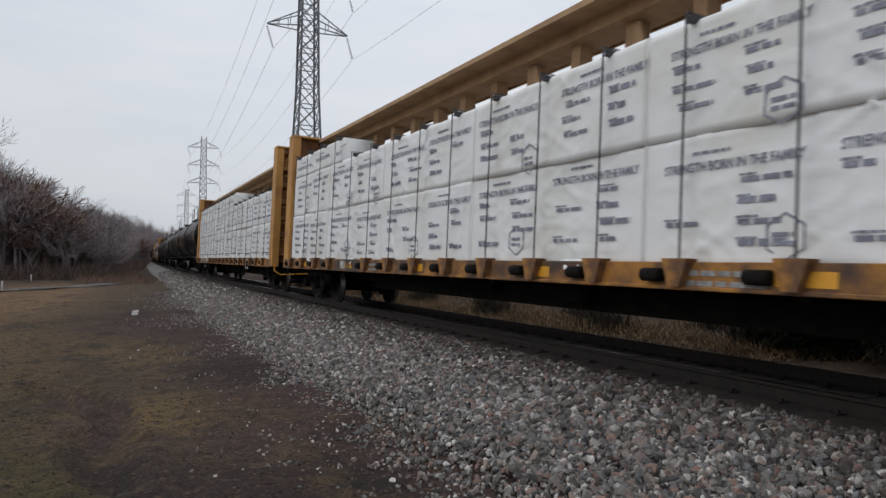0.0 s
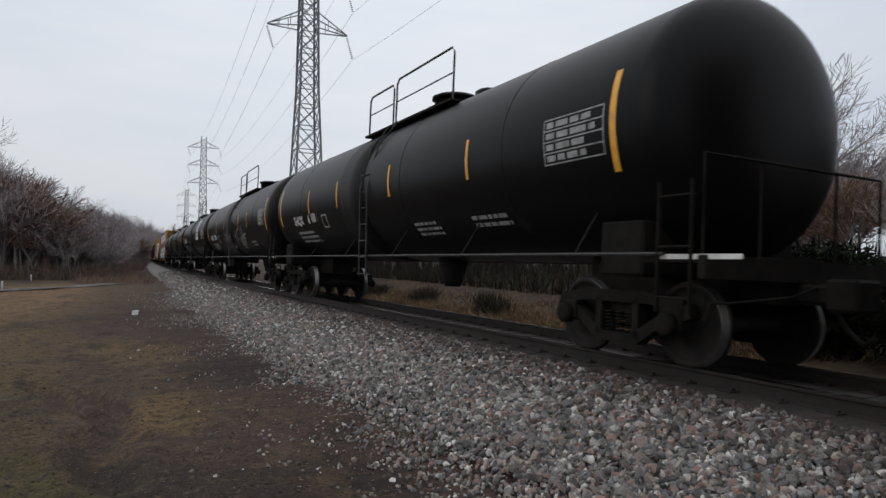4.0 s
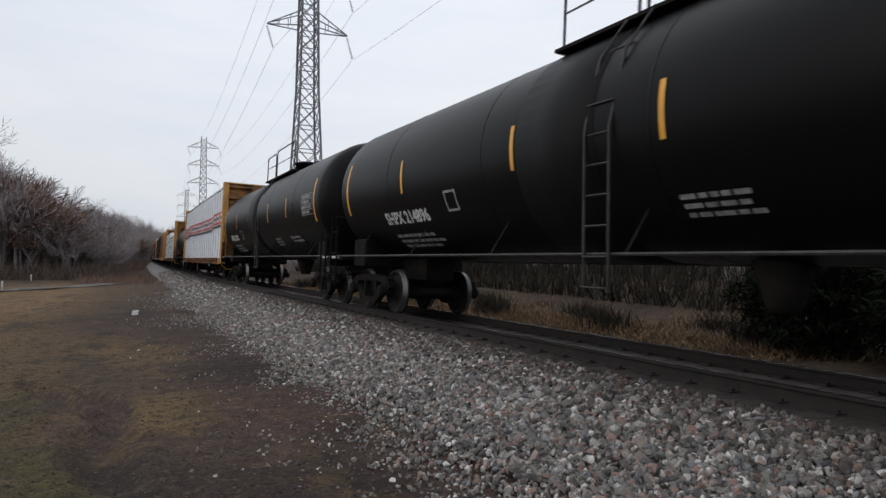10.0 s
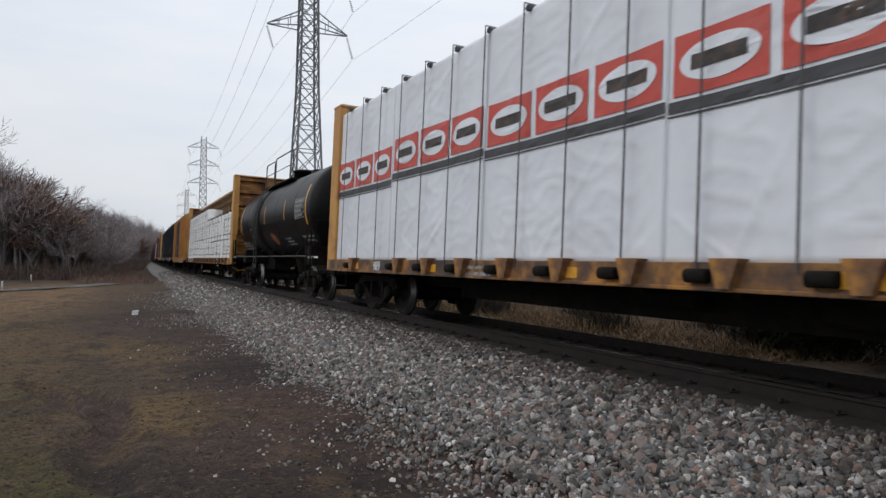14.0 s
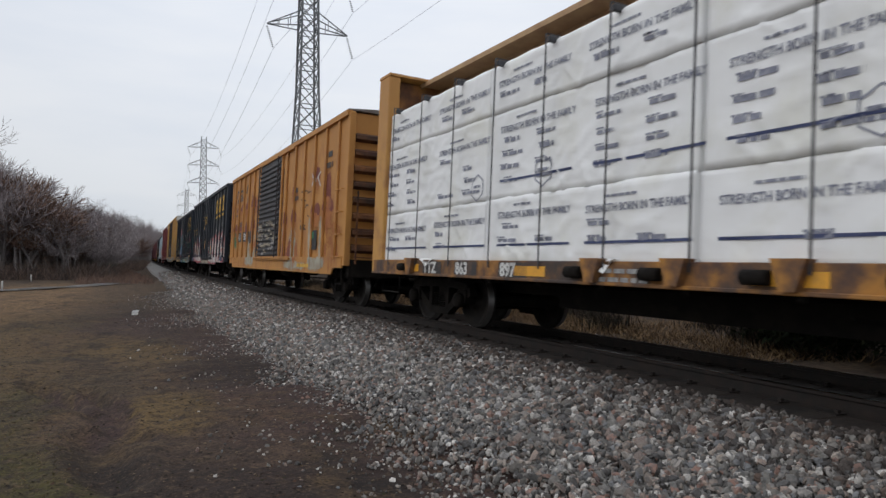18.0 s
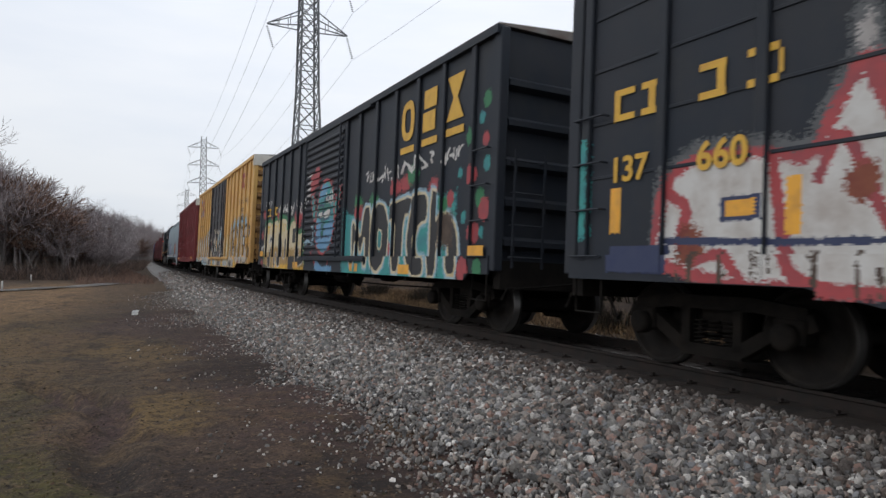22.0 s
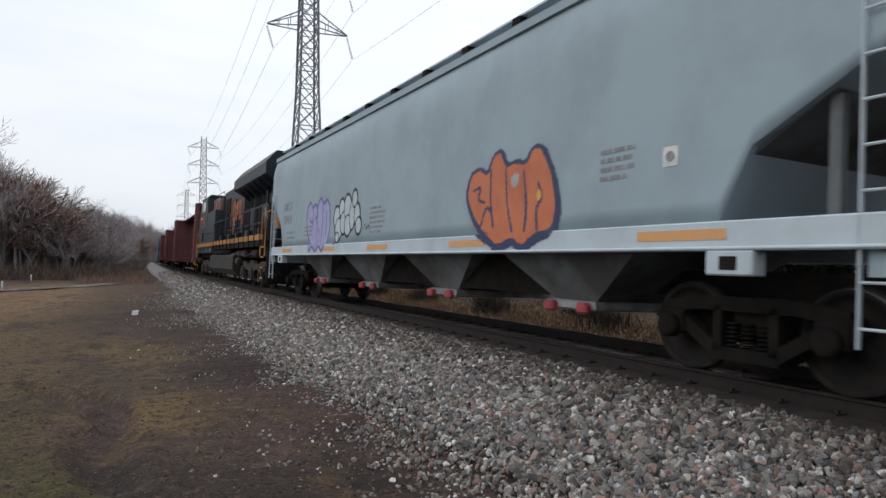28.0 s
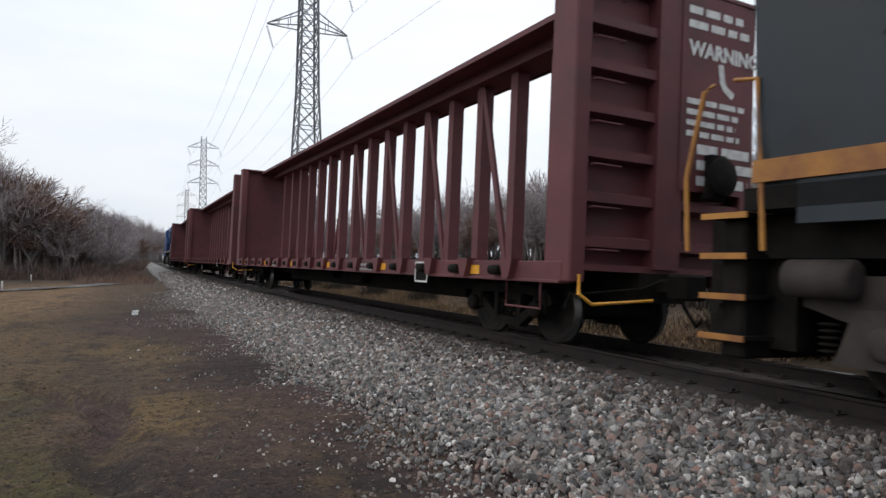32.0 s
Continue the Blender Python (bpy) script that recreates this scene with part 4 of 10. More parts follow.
def centre_beam(s0, s1, label, mat, mat_under, mat_bulk, mat_chord, mark=(), warning=None, notice=-7.0, top=4.75):
    L = s1 - s0
    car = thing("centre_beam_car", label, "lumber car", "centre-beam cars of the train")
    wheels = []
    h = L / 2
    part("deck", boxes((-1.42, 1.42, -h, h, 1.0, 1.08)), mat_under, car)
    part("centre_sill", boxes((-0.4, 0.4, -h, h, 0.62, 1.0), (-0.35, 0.35, -h + 4.6, h - 4.6, 0.45, 0.62)), M_UNDER, car)
    for e in (-1, 1):
        part("side_sill", boxes((e * 1.5 - 0.05, e * 1.5 + 0.05, -h + 0.1, h - 0.1, 0.84, 1.1), (e * 1.5 - 0.09, e * 1.5 + 0.09, -h + 0.1, h - 0.1, 0.83, 0.87), bevel=0.008), mat_under, car)
    pocket = mesh_of("stake_pocket", extrude(bmesh.new(), [(-0.16, 1.13), (0.16, 1.13), (0.07, 0.86), (-0.07, 0.86)], -0.1, 0.05))
    pocket.materials.append(mat_under)
    winch = mesh_of("winch", lathe(bmesh.new(), [(-0.12, 0.03), (-0.12, 0.07), (0.12, 0.07), (0.12, 0.03)], "y", 10))
    winch.materials.append(M_UNDER)
    for i, y in enumerate(np.arange(-h + 1.2, h - 0.8, 1.21)):
        for e in (-1, 1):
            if e < 0 and any(b - 0.25 * len(words) - 0.2 < y < b + 0.25 or b - 0.25 * len(words) - 0.2 < y + 0.32 < b + 0.25 for words, b in mark):
                continue
            o = part("stake_pocket", pocket, None, car)
            o.location, o.rotation_euler.z = (e * 1.55, y, 0), 0 if e < 0 else math.pi
            o = part("winch", winch, None, car, "black strap winch")
            o.location = (e * 1.60, y + 0.32, 0.97)
        part("crossbearer", boxes((-1.45, 1.45, y - 0.05, y + 0.05, 0.78, 1.0)), M_UNDER, car)
    # bulkheads
    for e in (-1, 1):
        y = e * (h - 0.22)
        b = part("bulkhead", boxes((-1.3, 1.3, y - 0.04, y + 0.04, 1.05, top - 0.05)), mat_bulk, car, "ribbed steel bulkhead")
        for x in (-1, 1):
            part("corner_post", boxes((x * 1.42 - 0.12, x * 1.42 + 0.12, y - 0.26, y + 0.24, 0.85, top), bevel=0.02), mat, b)
        for z in np.linspace(1.35, top - 0.12, 7):
            part("bulkhead_rib", extrude(bmesh.new(), [(y + e * 0.02, z - 0.1), (y + e * 0.22, z - 0.06), (y + e * 0.22, z + 0.06), (y + e * 0.02, z + 0.1)], -1.3, 1.3), mat_bulk, b)
        part("centre_post", boxes((-0.22, 0.22, min(y, y + e * 0.26), max(y, y + e * 0.26), 1.05, top)), mat_bulk, b)
        part("bulkhead_cap", boxes((-1.54, 1.54, y - 0.28, y + 0.26, top, top + 0.05)), mat, b)
        if e < 0:
            ladder(car, -1.05, y - 0.24, 1.25, top - 0.4, 7, mat, 0.42, 0.06, False, "grab_irons", "end")
            part("hand_brake", lathe(bmesh.new(), [(0, 0.05), (-0.02, 0.24), (-0.05, 0.27), (-0.08, 0.24), (-0.1, 0.05)], "y", 18, (0.75, y - 0.4, 2.3)), M_UNDER, car)
            part("brake_housing", boxes((0.6, 0.9, y - 0.4, y - 0.2, 2.0, 2.6), bevel=0.02), M_UNDER, car)
            if warning is not None:
                end_at = lambda x0, z0: (lambda u, v: (x0 + u, y - 0.282, z0 + v))
                plate = part("warning_board", boxes((warning, 1.3, y - 0.275, y - 0.235, 2.1, top - 0.02)), mat, b)
                lettering("warning_text", "WARNING", 0.27, end_at(warning + 0.12, top - 0.85), M_WHITE, b, "white painted warning", 0.012)
                bm = bmesh.new()
                fine_print(bm, end_at(warning + 0.1, top - 0.3), 0, 0, 2, 1.2, 0.1, R)
                fine_print(bm, end_at(warning + 0.1, top - 1.5), 0, 0, 4, 1.2, 0.075, R)
                fine_print(bm, end_at(warning + 0.3, top - 2.15), 0, 0, 3, 1.1, 0.13, R, 1.6)
                stroke(bm, end_at(warning + 0.7, top - 1.3), [(0, 0.4), (0.05, 0.1), (0.25, 0)], 0.1, 1)
                part("fine_print", bm, M_WHITE, b)
    # the centre beam itself
    part("top_chord", extrude(bmesh.new(), [(-0.75, top - 0.09), (-0.75, top), (0.75, top), (0.75, top - 0.09), (0.71, top - 0.09), (0.71, top - 0.05), (-0.71, top - 0.05), (-0.71, top - 0.09)], -h + 0.2, h - 0.2, "y"), mat_chord, car, "broad flat top chord")
    part("chord_web", boxes((-0.3, 0.3, -h + 0.2, h - 0.2, top - 0.26, top - 0.05)), mat_chord, car)
    post = mesh_of("post", extrude(bmesh.new(), [(-0.12, 1.06), (-0.12, top - 0.25), (0.12, top - 0.25), (0.12, 1.06)], -0.11, 0.11, "y"))
    post.materials.append(mat_chord)
    brace = bmesh.new()
    bar(brace, (-0.1, -0.5, 1.1), (-0.1, 0.5, top - 0.3), 0.13, 0.06, (1, 0, 0))
    brace = mesh_of("brace", brace)
    brace.materials.append(mat_chord)
    for i, y in enumerate(np.arange(-h + 1.15, h - 0.9, 1.21)):
        part("post", post, None, car).location.y = y
        if i % 2 == 0:
            o = part("brace", brace, None, car)
            o.location.y = y + 0.6
            if y > 0:
                o.rotation_euler.z = math.pi
    # low stirrups, markings
    stirrups(car, 1.52, (-h + 0.95, h - 0.95), 0.86, M_UNDER if mat_under is M_YELLOW_UNDER else mat_under, 0.8, 0.36)
    for y in np.arange(-h + 2.4, h - 1, 3.65):
        part("reflective_stripe", sheet(bmesh.new(), side_at(y + 0.35, 0.9, 1.552), 0, 0.7, 0, 0.13), M_REFLECT, car, "yellow reflective stripe")
    bm = bmesh.new()
    fine_print(bm, side_at(-h * 0.35, 0.97, 1.553), 0, 0, 2, 1.2, 0.05, R)
    fine_print(bm, side_at(h * 0.4, 0.97, 1.553), 0, 0, 2, 1.0, 0.05, R)
    part("fine_print", bm, M_DULL, car)
    part("notice_board", sheet(sheet(sheet(sheet(bmesh.new(), side_at(notice, 0.72, 1.6), 0, 0.5, 0, 0.03), side_at(notice, 0.72, 1.6), 0, 0.5, 0.32, 0.35), side_at(notice, 0.72, 1.6), 0, 0.03, 0, 0.35), side_at(notice, 0.72, 1.6), 0.47, 0.5, 0, 0.35), M_WHITE, car, "white-framed notice board")
    part("notice_plate", boxes((-1.597, -1.56, notice - 0.5, notice, 0.72, 1.07)), M_UNDER, car)
    for words, y in mark:
        part("number_ground", sheet(bmesh.new(), side_at(y + 0.04, 0.875, 1.552), 0, 0.2 * len(words) + 0.08, 0, 0.2), M_LETTER, car)
        lettering("car_number", words, 0.25, side_at(y, 0.89, 1.556), M_WHITE, car, "white stencilled car number", 0.01)
    for e in (-1, 1):
        bogie(car, e * (h - 2.05), wheels)
    part("release_lever", rod(bmesh.new(), [(-1.45, -h - 0.12, 0.95), (-1.45, -h - 0.12, 0.72), (-1.25, -h - 0.12, 0.6), (-0.3, -h - 0.12, 0.66)], 0.022), M_REFLECT, car, "yellow release lever")
    part("brake_valve", boxes((-0.62, -0.42, -1.6, -0.6, 0.55, 0.85), bevel=0.04), M_UNDER, car)
    part("air_reservoir", boxes((-0.6, -0.4, 0.8, 2.2, 0.6, 0.9), bevel=0.06), M_UNDER, car)
    couplers(car, L - 0.4, M_UNDER)
    TRAIN.append((car, (s0 + s1) / 2, h - 2.05, wheels))
    return TRAIN[-1]


def straps(entry, ys, z0, z1, x=1.47):
    """Dark cables over the load at even steps."""
    for y, za in ys:
        st = thing("tie_down_strap", "dark tie-down strap drawn tight over the wrapped lumber", "strap", "tie-down straps")
        part("webbing", bar(bar(bmesh.new(), (-x - 0.105, y, z0), (-x - 0.105, y, za + 0.03), 0.024, 0.01, (1, 0, 0)), (-x - 0.105, y, za + 0.03), (-0.35, y, za + 0.05), 0.024, 0.01), M_STRAP, st)
        part("corner_guard", boxes((-x - 0.07, -x + 0.1, y - 0.03, y + 0.03, za - 0.07, za + 0.012), bevel=0.01), M_STRAP, st, "black corner guard")
        LOADS.append((st, entry))


def lumber_load(entry, y0, y1, tiers, cuts, tall_from, z_top3, seed, mat=None, x=1.46):
    q = random.Random(seed)
    for (za, zb) in tiers:
        edges = [y0] + [c + q.uniform(-0.03, 0.03) for c in cuts] + [y1]
        for i, (a, b) in enumerate(zip(edges, edges[1:])):
            for sgn in (-1, 1):
                wrapped_pack(entry, a + 0.015, b - 0.015, za, zb - 0.015, sgn * (x - q.uniform(0, 0.04)), sgn * 0.64, seed * 100 + i * 7 + int(za * 10) + sgn, mat or M_WRAP, sgn < 0, sag=0.16 if za < 1.5 else 0.05)
    zb = tiers[-1][1]
    if tall_from is not None:
        edges = [tall_from] + [c for c in cuts if c > tall_from + 0.8] + [y1]
        for i, (a, b) in enumerate(zip(edges, edges[1:])):
            for sgn in (-1, 1):
                wrapped_pack(entry, a + 0.015, b - 0.015, zb, z_top3, sgn * (x - 0.03), sgn * 0.64, seed * 100 + 61 + i + sgn, mat or M_WRAP, sgn < 0)
    straps(entry, [(y, z_top3 if tall_from is not None and y > tall_from else zb) for y in np.arange(y0 + 0.55, y1 - 0.2, 1.21)], 1.0, zb)


YEL = "yellow centre-beam rail car stacked with white-wrapped lumber packs"
car_a = centre_beam(-165.9, -143.1, YEL, M_YELLOW, M_YELLOW_UNDER, M_BULKHEAD, M_TAN, (("901", 6.02),))
lumber_load(car_a, -10.75, 10.75, ((1.1, 2.37), (2.37, 3.5)), (-7.2, -3.55, 0.1, 3.8, 7.4), 6.6, 4.05, 11)
car_b = centre_beam(-141.4, -118.5, YEL, M_YELLOW, M_YELLOW_UNDER, M_BULKHEAD, M_TAN, (("TTZX", 8.7), ("865", 7.5), ("800", 6.3)))
lumber_load(car_b, -10.8, 10.8, ((1.1, 2.37), (2.37, 3.5)), (-7.2, -3.6, 0.0, 3.7, 7.3), -2.6, 4.05, 12)
car_c = centre_beam(-26.75, -4.25, "yellow centre-beam rail car carrying tall white-wrapped lumber stacks", M_YELLOW, M_YELLOW_UNDER, M_BULKHEAD, M_YELLOW, (("989", 8.2),))
car_d = centre_beam(10.35, 32.85, "yellow centre-beam rail car with two heights of white-wrapped lumber", M_YELLOW, M_YELLOW_UNDER, M_BULKHEAD, M_TAN, (("TTZ", 8.85), ("863", 7.72), ("897", 6.44)), notice=-7.26)
lumber_load(car_d, -10.75, 11.0, ((1.1, 2.02), (2.02, 3.28)), (-7.4, -4.6, -0.7, 3.1, 7.0), -0.65, 3.98, 14)


def disc(bm, place, cu, cv, w, h, n=28):
    """A printed oval in rings, so that it follows the folds."""
    rings = [[bm.verts.new(place(cu + w / 2 * k / 4 * math.cos(i * math.tau / n), cv + h / 2 * k / 4 * math.sin(i * math.tau / n))) for i in range(n)] for k in range(1, 5)]
    bm.faces.new(rings[0])
    for a, b in zip(rings, rings[1:]):
        for i in range(n):
            bm.faces.new((a[i], a[(i + 1) % n], b[(i + 1) % n], b[i]))
    return bm


def tall_wraps(entry):
    """Tall white sheets with a printed red band; each hangs over a full stack of lumber."""
    edges = [-10.75, -7.0, -3.1, 0.5, 4.1, 7.6, 10.9]
    q = random.Random(8)
    for i, (a, b) in enumerate(zip(edges, edges[1:])):
        for sgn in (-1, 1):
            z = 4.58 + q.uniform(-0.02, 0.02)
            p = wrapped_pack(entry, a + 0.01, b - 0.01, 1.12, z, sgn * 1.45, sgn * 0.64, 500 + i * 2 + sgn, M_WRAP_C, False, "tall lumber stack under a white sheet with a red band", 0.06, None, 0.75)
            if sgn > 0:
                continue
            dz = q.uniform(-0.06, 0.06)
            fold = CREASE["last"]

            def lay(gap, b=b, fold=fold, dz=dz, a=a):
                return lambda u, v: (-1.45 - fold(min(max(b - 0.02 - u, a + 0.03), b - 0.03), 2.78 + dz + v) - gap, b - 0.02 - u, 2.78 + dz + v)

            pl = lay(0.012)
            w = b - a - 0.04
            n = max(2, round(w / 1.3))
            part("dark_line", sheet(sheet(bmesh.new(), pl, 0, w, -0.16, -0.04, 2, 40), pl, 0, w, -0.20, -0.18, 1, 40), M_STRAP, p, "thin black printed line")
            for k in range(n):
                u = k * w / n + 0.06
                ww = w / n - 0.12
                part("red_panel", sheet(bmesh.new(), pl, u, u + ww, 0, 0.62, 8, 14), M_RED, p, "red printed panel with a white oval")
                oval = lay(0.018)
                part("white_oval", disc(bmesh.new(), oval, u + ww / 2, 0.31, ww * 0.86, 0.42), M_WRAP_C, p)
                dark = lay(0.024)
                part("dark_bar", sheet(bmesh.new(), dark, u + ww * 0.2, u + ww * 0.8, 0.235, 0.385, 3, 12), M_LETTER, p, "plain dark printed bar")
    straps(entry, [(y, 4.58) for y in np.arange(-10.2, 10.8, 1.02)], 1.0, 4.58, 1.455)


M_WRAP_C = material("bluish_white_wrap", (0.74, 0.77, 0.82), 0.42, 0, (0.66, 0.68, 0.73), 0.8, 0.42, bump=0.06, bump_scale=6.0, ridged=True)
tall_wraps(car_c)
RED = "empty oxide-red centre-beam rail car with open posts and braces"
for a, board in ((170.3, 0.15), (194.25, -0.9), (218.2, -0.9)):
    centre_beam(a, a + 22.4, RED, M_OXIDE, M_OXIDE, M_OXIDE, M_OXIDE, warning=board)
# ------------------------------------------------------------------ boxcars
M_BOX_YELLOW = material("old_yellow_boxcar_paint", (0.50, 0.235, 0.055), 0.68, 0, (0.26, 0.085, 0.04), 1.5, 0.24, (0.42, 0.19, 0.05), 0.6, 0.45, 0.1, 40, stretch=(1, 1, 0.7))
M_BOX_NEW = material("clean_yellow_boxcar_paint", (0.56, 0.33, 0.10), 0.6, 0, (0.46, 0.25, 0.08), 0.9, 0.35, bump=0.06)
# end ribs and end ladder take a darker, blotched yellow than the sides
M_END_NEW = material("dark_blotched_yellow_end_paint", (0.36, 0.19, 0.06), 0.7, 0, (0.14, 0.075, 0.035), 1.3, 0.45, (0.05, 0.033, 0.022), 0.5, 0.4, 0.1, 40, stretch=(1, 1, 1.8))
M_BOX_BLUE = material("dark_blue_boxcar_paint", (0.017, 0.0225, 0.032), 0.6, 0, (0.028, 0.030, 0.034), 1.4, 0.36, (0.024, 0.027, 0.035), 0.5, 0.4, 0.06, 50, spec=0.25)
M_BOX_RED = material("oxide_red_boxcar_paint", (0.18, 0.026, 0.03), 0.6, 0, (0.10, 0.022, 0.022), 1.2, 0.32, (0.2, 0.036, 0.038), 0.5, 0.4, 0.06, 50)
M_BOX_END = material("rust_streaked_end_paint", (0.30, 0.125, 0.04), 0.72, 0, (0.09, 0.035, 0.022), 2.0, 0.46, (0.05, 0.028, 0.02), 0.8, 0.35, 0.12, 40, stretch=(1, 1, 1.6))
M_DOOR_DARK = material("worn_dark_door", (0.022, 0.022, 0.026), 0.65, 0, (0.14, 0.055, 0.035), 2.4, 0.2, (0.05, 0.05, 0.055), 1.2, 0.4, 0.08, 40)
M_MAROON = material("maroon_overpaint", (0.16, 0.035, 0.025), 0.75, 0, (0.24, 0.08, 0.04), 3, 0.4, bump=0.04)
M_PALE = material("pale_worn_paint", (0.40, 0.37, 0.29), 0.75, 0, (0.30, 0.24, 0.17), 3, 0.45, bump=0.04)
M_TEAL = material("teal_spray_paint", (0.03, 0.26, 0.24), 0.6, 0, (0.035, 0.18, 0.21), 3, 0.4, bump=0.02)
M_SKY = material("light_blue_spray_paint", (0.24, 0.37, 0.46), 0.6, 0, (0.30, 0.42, 0.48), 3, 0.4, bump=0.02)
M_CREAM = material("cream_spray_paint", (0.55, 0.48, 0.33), 0.65, 0, (0.48, 0.38, 0.2), 3, 0.4, bump=0.02)
M_PINKISH = material("red_spray_paint", (0.36, 0.055, 0.06), 0.65, 0, (0.24, 0.05, 0.06), 4, 0.4, bump=0.02)
M_GREEN = material("green_spray_paint", (0.03, 0.16, 0.07), 0.65, 0, bump=0.02)
M_SPRAY_W = material("white_spray_fill", (0.55, 0.54, 0.52), 0.7, 0, (0.40, 0.36, 0.33), 3, 0.4, bump=0.02)
M_RUST_WASH = material("thin_rust_wash", (0.40, 0.15, 0.042), 0.8, 0, (0.30, 0.10, 0.034), 3, 0.45, bump=0.05)
M_NAVY = material("navy_spray_paint", (0.02, 0.03, 0.085), 0.6, 0, (0.03, 0.04, 0.09), 4, 0.4, bump=0.02)
M_DIRT = material("brown_road_dirt", (0.07, 0.05, 0.04), 0.9, 0, (0.11, 0.08, 0.06), 5, 0.4, bump=0.05)
M_OCHRE = material("ochre_spray_paint", (0.36, 0.235, 0.09), 0.65, 0, (0.30, 0.18, 0.06), 3, 0.4, bump=0.02)
M_BLUESPRAY = material("mid_blue_spray_paint", (0.10, 0.24, 0.40), 0.6, 0, (0.14, 0.29, 0.44), 3, 0.4, bump=0.02)
M_TEAL_DARK = material("sea_green_spray_paint", (0.012, 0.15, 0.11), 0.6, 0, (0.02, 0.11, 0.09), 3, 0.4, bump=0.02)
M_BEIGE = material("beige_grey_spray_paint", (0.42, 0.37, 0.30), 0.7, 0, (0.34, 0.30, 0.26), 3, 0.4, bump=0.02)
M_HAZE = material("thin_grey_overspray", (0.10, 0.105, 0.11), 0.7, 0, (0.07, 0.075, 0.08), 5, 0.4, bump=0.02)
M_GREYSPRAY = material("grey_spray_fill", (0.36, 0.34, 0.33), 0.7, 0, (0.28, 0.26, 0.25), 3, 0.4, bump=0.02)
M_SPRAY_K = material("black_spray_outline", (0.015, 0.015, 0.017), 0.6, 0, bump=0.02)
M_ORANGE = material("orange_spray_paint", (0.50, 0.15, 0.06), 0.6, 0, (0.42, 0.11, 0.05), 2, 0.4, bump=0.02)
M_LILAC = material("lilac_spray_paint", (0.33, 0.33, 0.52), 0.6, 0, (0.27, 0.28, 0.45), 3, 0.4, bump=0.02)
M_GOLD = material("gold_sign_paint", (0.62, 0.36, 0.04), 0.6, 0, (0.5, 0.28, 0.04), 5, 0.35, bump=0.02)


SKIN = {}


def stiffeners(car, mat, w, ys, levels):
    """Thin level ribs pressed between neighbouring side posts."""
    ys = sorted(ys)
    for i, (a, b) in enumerate(zip(ys, ys[1:])):
        if 0.6 < b - a < 1.6:
            for z in levels:
                part("side_rib", boxes((-w - 0.014, -w, a + 0.07, b - 0.07, z - 0.018, z + 0.018), bevel=0.005), mat, car)


